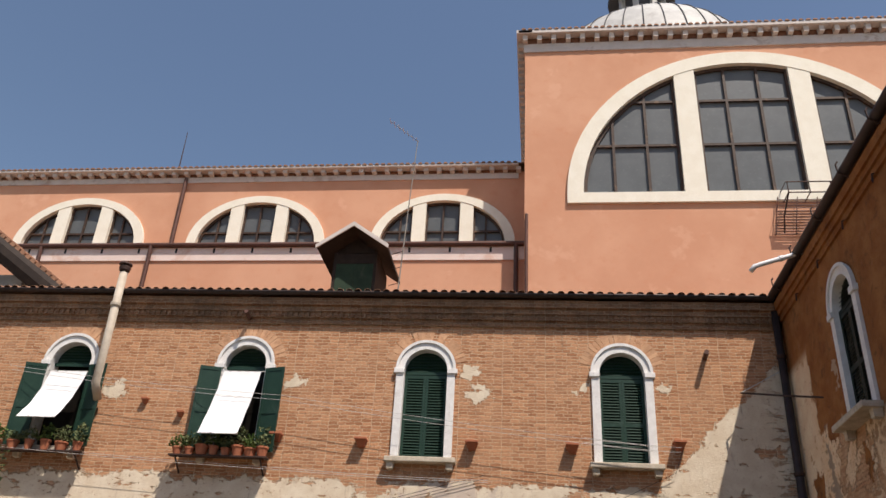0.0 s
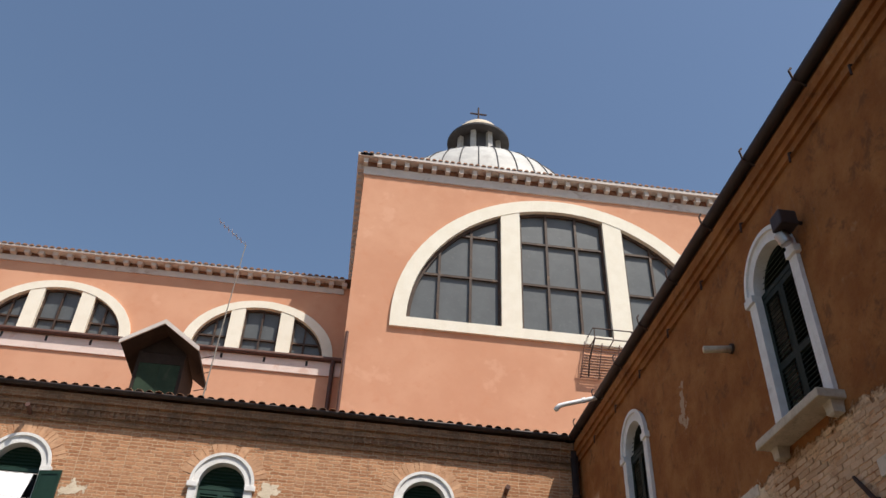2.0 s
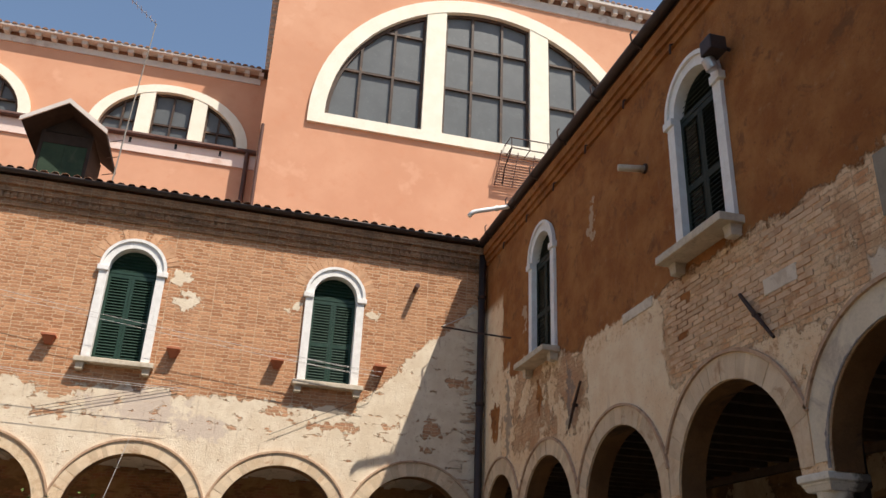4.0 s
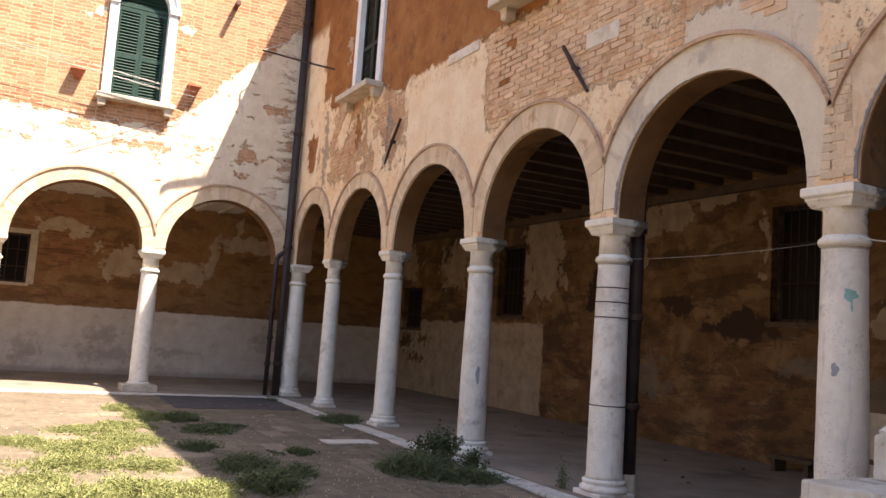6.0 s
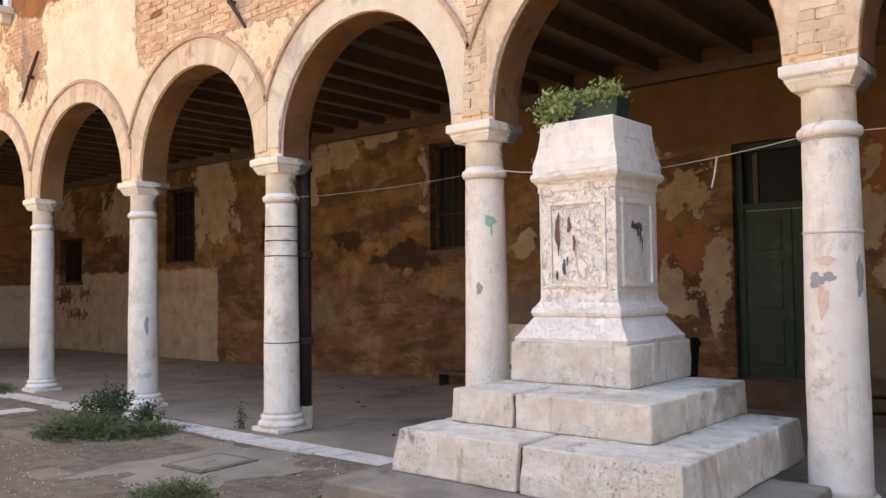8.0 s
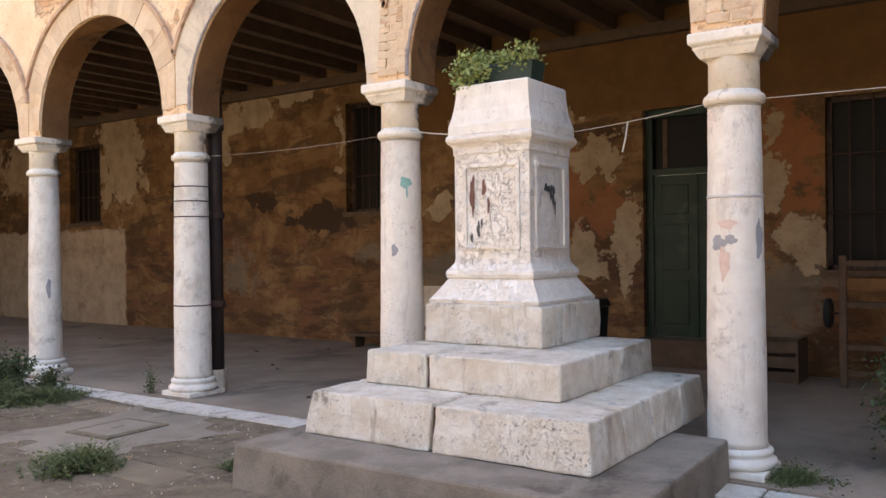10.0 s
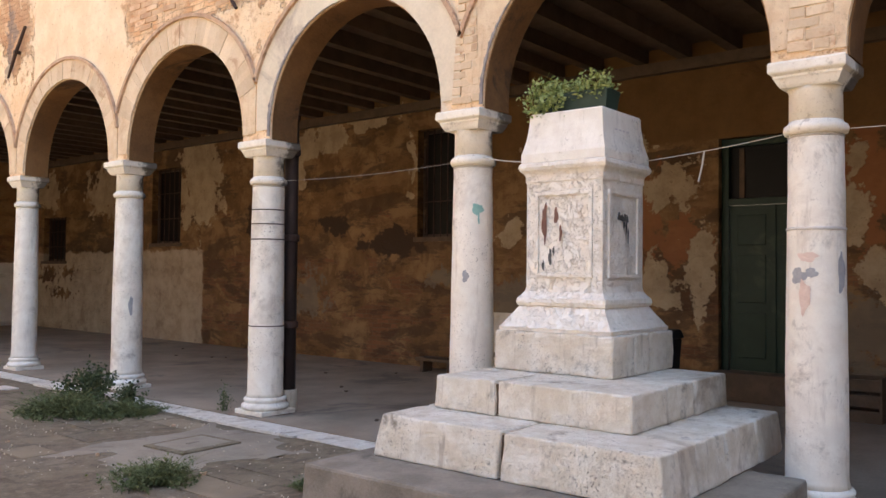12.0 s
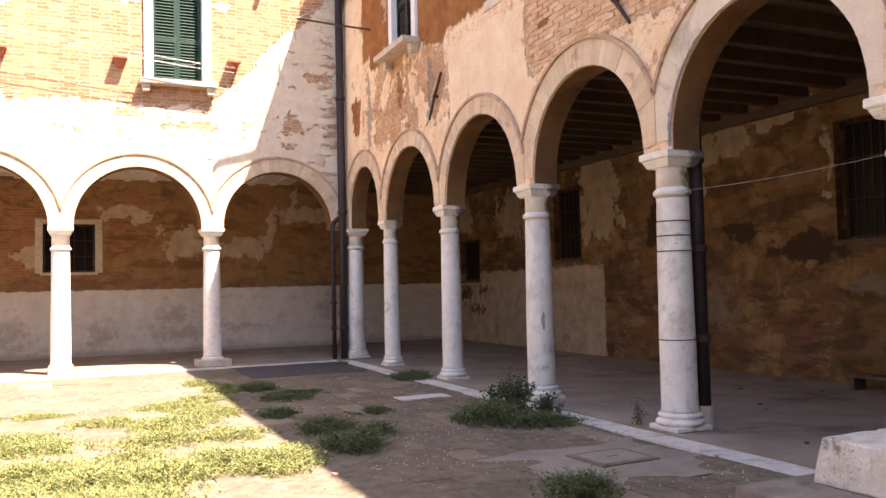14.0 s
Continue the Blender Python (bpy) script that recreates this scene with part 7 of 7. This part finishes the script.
part("body", prism([(-0.2, -0.2), (0.2, -0.2), (0.2, 0.2), (-0.2, 0.2)], 0.0, [(-0.25, -0.25), (0.25, -0.25), (0.25, 0.25), (-0.25, 0.25)], 0.86, 0.02), M["black"], bin_)
part("lid", prism([(-0.27, -0.27), (0.27, -0.27), (0.27, 0.27), (-0.27, 0.27)], 0.862, [(-0.22, -0.24), (0.25, -0.24), (0.25, 0.24), (-0.22, 0.24)], 0.95, 0.02), M["black"], bin_)

cart = thing("hand_cart", "old wooden hand cart upright against the wall with a black tyre", "cart", m=pose(9.35, 1.1, 0))
for y in (-0.22, 0.26):
    part("rail", boxed(-0.04, 0.04, y - 0.035, y + 0.035, 0.0, 1.36, bevel=0.008), M["wood"], cart)
for z in (0.16, 0.42, 0.86, 1.28):
    part("crossbar", boxed(-0.03, 0.03, -0.184, 0.224, z - 0.03, z + 0.03, bevel=0.006), M["wood"], cart)
part("yellow_board", boxed(-0.052, -0.032, -0.2, 0.22, 1.0, 1.13, bevel=0.004), M["soffit"], cart, "ochre yellow board")
tyre = bmesh.new()
ringv = []
for q in range(28):
    a = 2 * math.pi * q / 28
    ringv.append([tyre.verts.new(((0.125 + 0.035 * math.cos(w)) * math.cos(a), 0.035 * math.sin(w) + 0.4, 0.76 + (0.125 + 0.035 * math.cos(w)) * math.sin(a))) for w in [2 * math.pi * e / 10 for e in range(10)]])
for q in range(28):
    for e in range(10):
        tyre.faces.new((ringv[q][e], ringv[(q + 1) % 28][e], ringv[(q + 1) % 28][(e + 1) % 10], ringv[q][(e + 1) % 10]))
wheel = part("wheel", tube([(0, 0.38, 0.76), (0, 0.42, 0.76)], 0.095, 20), M["iron"], cart)
part("tyre", tyre, M["black"], wheel, "black rubber tyre", smooth=True)
part("axle", tube([(0, 0.29, 0.76), (0, 0.43, 0.76)], 0.015, 8), M["iron"], cart)
crate = thing("low_crate", "dark low wooden crate beside the walk wall", "crate", m=pose(9.55, 2.02, 0))
for z in (0.06, 0.22, 0.38):
    part("plank", boxed(-0.25, -0.22, -0.2, 0.2, z - 0.06, z + 0.06, bevel=0.004), M["wood"], crate)
    part("plank", boxed(0.22, 0.25, -0.2, 0.2, z - 0.06, z + 0.06, bevel=0.004), M["wood"], crate)
for y in (-0.215, 0.215):
    part("end_board", boxed(-0.25, 0.25, y - 0.015, y + 0.015, 0.0, 0.46, bevel=0.004), M["wood"], crate)

# ---- on the roofs ----
dormer = thing("dormer", "small dark timber dormer with green shutters on the tiles", "dormer", m=pose(-5.15, 20.2, -0.2))
part("cheek", boxed(-0.62, -0.54, 0.0, 1.6, 10.6, 12.55), M["black_wood"], dormer)
part("cheek", boxed(0.54, 0.62, 0.0, 1.6, 10.6, 12.55), M["black_wood"], dormer)
part("lintel", boxed(-0.54, 0.54, 0.0, 0.1, 12.2, 12.5), M["black_wood"], dormer)
for s in (0, 1):
    leaf = part("shutter", boxed(-0.53 + s * 0.532, -0.002 + s * 0.532, 0.0, 0.05, 10.7, 12.19, bevel=0.004), M["old_green"], dormer)
    part("ledge", boxed(-0.5 + s * 0.532, -0.04 + s * 0.532, -0.025, 0.0, 11.2, 11.27), M["old_green"], leaf)
part("gable", sheet([(-0.62, 12.552), (0.62, 12.552), (0.0, 13.05)], (), 0.06, 0.12), M["black_wood"], dormer)
for s in (-1, 1):
    bm = sheet([(0.0, 13.12), (s * 1.0, 12.42), (s * 1.0, 12.50), (0.0, 13.20)], (), -0.55, 1.8)
    part("bargeboard", sheet([(0.0, 13.10), (s * 1.03, 12.38), (s * 1.03, 12.50), (0.0, 13.23)], (), -0.60, -0.555), M["dentil"], dormer, "weathered grey bargeboard")
    slope = part("roof_slope", bm, M["black_wood"], dormer)
    for k in range(7):
        x = s * (0.1 + k * 0.14)
        part("cover_tile", tube([(x, -0.53, 13.2 - abs(x) * 0.7), (x, 1.75, 13.2 - abs(x) * 0.7)], 0.05, 8), M["tile"], slope)
aerial = thing("aerial", "thin metal television aerial on a tall mast", "aerial", m=pose(-3.95, 20.6, 0))
part("mast", tube([(0, 0, 11.0), (0.12, 0, 14.0), (0.24, 0, 16.5)], [0.022, 0.017, 0.012], 8), M["grey_wire"], aerial)
part("boom", tube([(0.27, 0, 16.45), (-0.66, -0.1, 17.2)], 0.008, 6), M["grey_wire"], aerial)
for k in range(7):
    f = k / 6
    p = Vector((0.22, 0, 16.5)).lerp(Vector((-0.66, -0.1, 17.2)), f)
    part("element", tube([p + Vector((0, -0.16, 0)), p + Vector((0, 0.16, 0))], 0.008, 5), M["alu"], aerial)
for z in (11.6, 12.1, 12.6):
    part("rung", tube([(-0.3, 0.2, z), (0.06, 0, z)], 0.012, 5), M["iron"], aerial)
rod2 = thing("lightning_rod", "thin lightning rod on the church eaves", "rod", m=pose(-16.2, 29.6, 0))
part("rod", tube([(0, 0, 21.6), (0, 0, 23.8)], [0.03, 0.015], 6), M["iron"], rod2)
part("clamp", lathe([(0.06, 21.6), (0.06, 21.75)], 8), M["iron"], rod2)

cage = thing("window_cage", "rusty wire cage and grille hung under the church window", "grille", m=pose(8.9, TY - 0.13, 0))
for k in range(13):
    z = 16.6 + k * 0.12
    part("bar", tube([(-0.4 + 0.025 * k, -0.05, z), (3.0, -0.05, z)], 0.018, 5), M["copper"], cage)
for x in (-0.3, 0.4, 1.1, 1.8):
    part("bar", tube([(x - 0.12, -0.05, 16.55), (x + 0.15, -0.05, 18.15)], 0.02, 5), M["copper"], cage)
part("cage_frame", tube([(0.0, 0.0, 18.4), (0.0, -0.7, 18.4), (3.0, -0.7, 18.4), (3.0, 0.0, 18.4)], 0.025, 6), M["iron"], cage)
part("cage_frame", tube([(0.05, 0.0, 17.95), (0.05, -0.7, 17.95), (3.0, -0.7, 17.95), (3.0, 0.0, 17.95)], 0.025, 6), M["iron"], cage)
for x in (0.05, 0.8, 1.55, 2.3):
    part("cage_post", tube([(x, -0.7, 17.95), (x, -0.7, 18.4)], 0.02, 6), M["iron"], cage)
    part("cage_post", tube([(x, 0.0, 17.95), (x, -0.7, 17.95)], 0.02, 6), M["iron"], cage)
part("stay", tube([(0.05, -0.7, 17.95), (-0.1, -0.3, 17.2), (-0.1, -0.02, 16.6)], 0.03, 6), M["iron"], cage)
spout = thing("waste_pipe", "white plastic pipe jutting out over the east gutter", "pipe")
part("pipe", tube([(4.27, 15.4, 9.31), (4.36, 15.4, 9.42), (4.5, 15.4, 9.47), (5.1, 15.4, 9.66), (5.6, 15.4, 9.84)], 0.05, 12), M["plastic"], spout, smooth=True)
part("collar", tube([(4.86, 15.4, 9.585), (4.93, 15.4, 9.607)], 0.062, 12), M["plastic"], spout)

# ---- kerbs, slabs and pavers ----
rnd = random.Random(21)
unit = mesh_of("paver", boxed(-0.5, 0.5, -0.5, 0.5, -0.5, 0.5), M["paver"])
unit_b = mesh_of("paver", boxed(-0.5, 0.5, -0.5, 0.5, -0.5, 0.5), M["dirt"])
unit_k = mesh_of("kerb_stone", boxed(-0.5, 0.5, -0.5, 0.5, -0.5, 0.5), M["kerb"])


def bevelled_unit(me, b=0.02):
    bm = bmesh.new()
    bm.from_mesh(me)
    bmesh.ops.bevel(bm, geom=list(bm.edges), offset=b, segments=1, affect="EDGES")
    bm.to_mesh(me)
    bm.free()


for me in (unit, unit_b, unit_k):
    bevelled_unit(me)


def piece(name, me, parent, x, y, z, sx, sy, sz, rz=0.0, tilt=0.0):
    o = new(name, me)
    o.parent = parent
    o.matrix_basis = pose(x, y, z, tilt, -tilt, rz) @ Matrix.Diagonal((sx, sy, sz, 1))
    return o


y = 17.2
while y > -2.0:
    l = rnd.uniform(0.7, 1.5)
    piece("kerb_stone", unit_k, ground, 5.15 + rnd.uniform(-0.02, 0.02), y - l / 2, -0.062, 0.27 + rnd.uniform(-0.03, 0.03), l - 0.02, 0.11, rnd.uniform(-0.6, 0.6))
    y -= l
x = 5.0
while x > -12.0:
    l = rnd.uniform(0.8, 1.6)
    piece("kerb_stone", unit_k, ground, x - l / 2, 17.42 + 0.022 * (x - 5.42), -0.06, l - 0.02, 0.42, 0.11, 1.2)
    x -= l
n = 0
xs = -2.6
while xs < 4.9 and n < 298:
    w = rnd.uniform(0.42, 0.58) if xs < 1.9 else rnd.uniform(0.27, 0.36)
    yy = 4.4 + rnd.uniform(0, 0.5)
    while yy < (17.1 if xs < 1.9 else 13.6) and n < 298:
        l = rnd.uniform(0.55, 1.25) if xs < 1.9 else rnd.uniform(0.45, 0.85)
        c = noise.noise(Vector((xs * 0.55, yy * 0.35, 3.0)))
        hole = 3.25 < xs < 4.95 and 5.2 < yy < 6.7
        if not hole and c > -0.36 and rnd.random() > 0.06:
            piece("paver", unit if rnd.random() < 0.72 else unit_b, ground, xs + w / 2, yy + l / 2, -0.068 + rnd.uniform(-0.010, 0.002), w - 0.018, l - 0.018, 0.09, rnd.uniform(-0.7, 0.7), rnd.uniform(-0.35, 0.35))
            n += 1
        yy += l
    xs += w


def ragged(x0, x1, y0, y1, seed, amp=0.12):
    """The outline of a rough rectangular patch."""
    out = []
    for ax, ay, bx, by in ((x0, y0, x1, y0), (x1, y0, x1, y1), (x1, y1, x0, y1), (x0, y1, x0, y0)):
        for k in range(14):
            f = k / 14
            x, y = ax + (bx - ax) * f, ay + (by - ay) * f
            out.append((x + amp * noise.noise(Vector((x * 2.5, y * 2.5, seed))), y + amp * noise.noise(Vector((x * 2.5, y * 2.5, seed + 9)))))
    return out


edge = ragged(2.75, 4.95, 14.9, 17.15, 3)
part("asphalt_patch", prism(edge, -0.1, edge, -0.019, 0), M["asphalt"], ground, "dark asphalt patch in the paving")
edge = ragged(3.4, 4.95, 5.4, 6.9, 7, 0.4)
part("concrete_patch", prism(edge, -0.1, edge, -0.0245, 0), M["flag"], ground, "grey cement patch in the paving")
cover = thing("manhole_cover", "square grey stone inspection cover in the paving", "manhole cover", m=pose(4.22, 6.2, -0.02, 0, 0, 3))
part("frame", boxed(-0.31, 0.31, -0.27, 0.27, -0.05, 0.010, bevel=0.004), M["paver"], cover)
part("lid", boxed(-0.25, 0.25, -0.21, 0.21, 0.0, 0.015, bevel=0.004), M["flag"], cover)
part("lifting_slot", boxed(-0.06, 0.06, -0.015, 0.015, 0.01, 0.018), M["concrete"], cover)
piece("kerb_stone", unit_k, ground, 4.35, 10.9, -0.055, 0.75, 0.35, 0.08, 2)

# bare bricks standing proud of the east wall
rnd = random.Random(4)
me = mesh_of("brick", boxed(-0.118, 0.118, -0.012, 0.02, -0.029, 0.029), M["brick"])
count = 0
for row in range(24):
    z = 4.46 + row * 0.072
    for k in range(34):
        u = 6.4 + k * 0.255 + (0.127 if row % 2 else 0.0)
        near = min((math.hypot(u - bay_arch(a, b)[0], z - bay_arch(a, b)[2]) for a, b in zip(E_COLS, E_COLS[1:])))
        if near < 1.66 or u < 8.35 or (8.4 < u < 10.4 and z > 5.6) or count >= 255:
            continue
        f = noise.noise(Vector((u * 0.55, z * 0.9, 8.0))) + 0.35 * noise.noise(Vector((u * 2.5, z * 4, 2.0)))
        if f > -0.10 and rnd.random() > 0.12:
            o = new("brick", me)
            o.parent = wall_east
            o.matrix_basis = pose(u, rnd.uniform(-0.002, 0.009), z + rnd.uniform(-0.004, 0.004), rnd.uniform(-2, 2), rnd.uniform(-1.2, 1.2), rnd.uniform(-1.5, 1.5))
            count += 1
me = mesh_of("pale_brick", boxed(-0.118, 0.118, -0.012, 0.02, -0.031, 0.031, bevel=0.005), M["voussoir_brick"])
for u0, z0, z1 in ((13.63, 2.95, 4.0), (16.36, 2.95, 3.6)):
    row = 0
    while z0 + row * 0.071 < z1:
        z = z0 + row * 0.071
        u = u0 - 0.13 + 0.07 * (z - z0)
        end = u0 + 0.17 - 0.05 * (z - z0)
        first = row % 2 == 0
        while u < end - 0.03:
            l = min(rnd.uniform(0.16, 0.24) if first else rnd.uniform(0.08, 0.14), end - u)
            first = not first
            if rnd.random() > 0.06:
                o = new("brick", me)
                o.parent = wall_east
                o.matrix_basis = pose(u + l / 2, -0.004 + rnd.uniform(-0.004, 0.005), z + rnd.uniform(-0.004, 0.004), rnd.uniform(-2, 2), rnd.uniform(-2, 2), rnd.uniform(-2, 2)) @ Matrix.Diagonal(((l - 0.012) / 0.236, 1, rnd.uniform(0.9, 1.0), 1))
            u += l
        row += 1


def litter(name, label, category, n, area, size, material, seed, z=-0.012, curl=0.0):
    """Small flat scraps lying about, each with an uneven outline."""
    rnd = random.Random(seed)
    bm = bmesh.new()
    made = 0
    while made < n:
        x, y = rnd.uniform(area[0], area[1]), rnd.uniform(area[2], area[3])
        if noise.noise(Vector((x * 0.8, y * 0.8, seed))) < rnd.uniform(-0.35, 0.5):
            continue
        made += 1
        r = rnd.uniform(*size)
        turn = rnd.uniform(0, 6.28)
        k = rnd.randint(5, 7)
        ring = []
        for i in range(k):
            w = turn + i * 6.283 / k
            q = r * rnd.uniform(0.55, 1.1)
            ring.append((x + q * math.cos(w), y + 0.7 * q * math.sin(w), z + curl * rnd.random()))
        low = [bm.verts.new((p[0], p[1], z - 0.012)) for p in ring]
        top = [bm.verts.new(p) for p in ring]
        bm.faces.new(top)
        for i in range(k):
            bm.faces.new((low[i], low[(i + 1) % k], top[(i + 1) % k], top[i]))
    return tagged(part(name, bm, material), label, category, "", "stuff")


litter("stone_chips", "pale stone chips and flakes scattered over the paving", "chips", 420, (0.5, 4.9, 4.2, 9.5), (0.003, 0.010), M["stone_sill"], 5, -0.016)
litter("stone_chips", "pale stone chips and flakes scattered over the paving", "chips", 120, (-2.0, 4.9, 9.5, 16.0), (0.008, 0.02), M["stone_sill"], 6, -0.016)
litter("dead_leaves", "curled brown dead leaves on the paving", "leaves", 16, (1.0, 4.9, 4.6, 12.0), (0.015, 0.035), M["drip"], 8, -0.014, 0.012)
litter("dead_leaves", "dark dead leaves on the floor of the walk", "leaves", 22, (5.9, 9.3, 4.0, 14.0), (0.02, 0.04), M["wood"], 9, 0.006, 0.012)
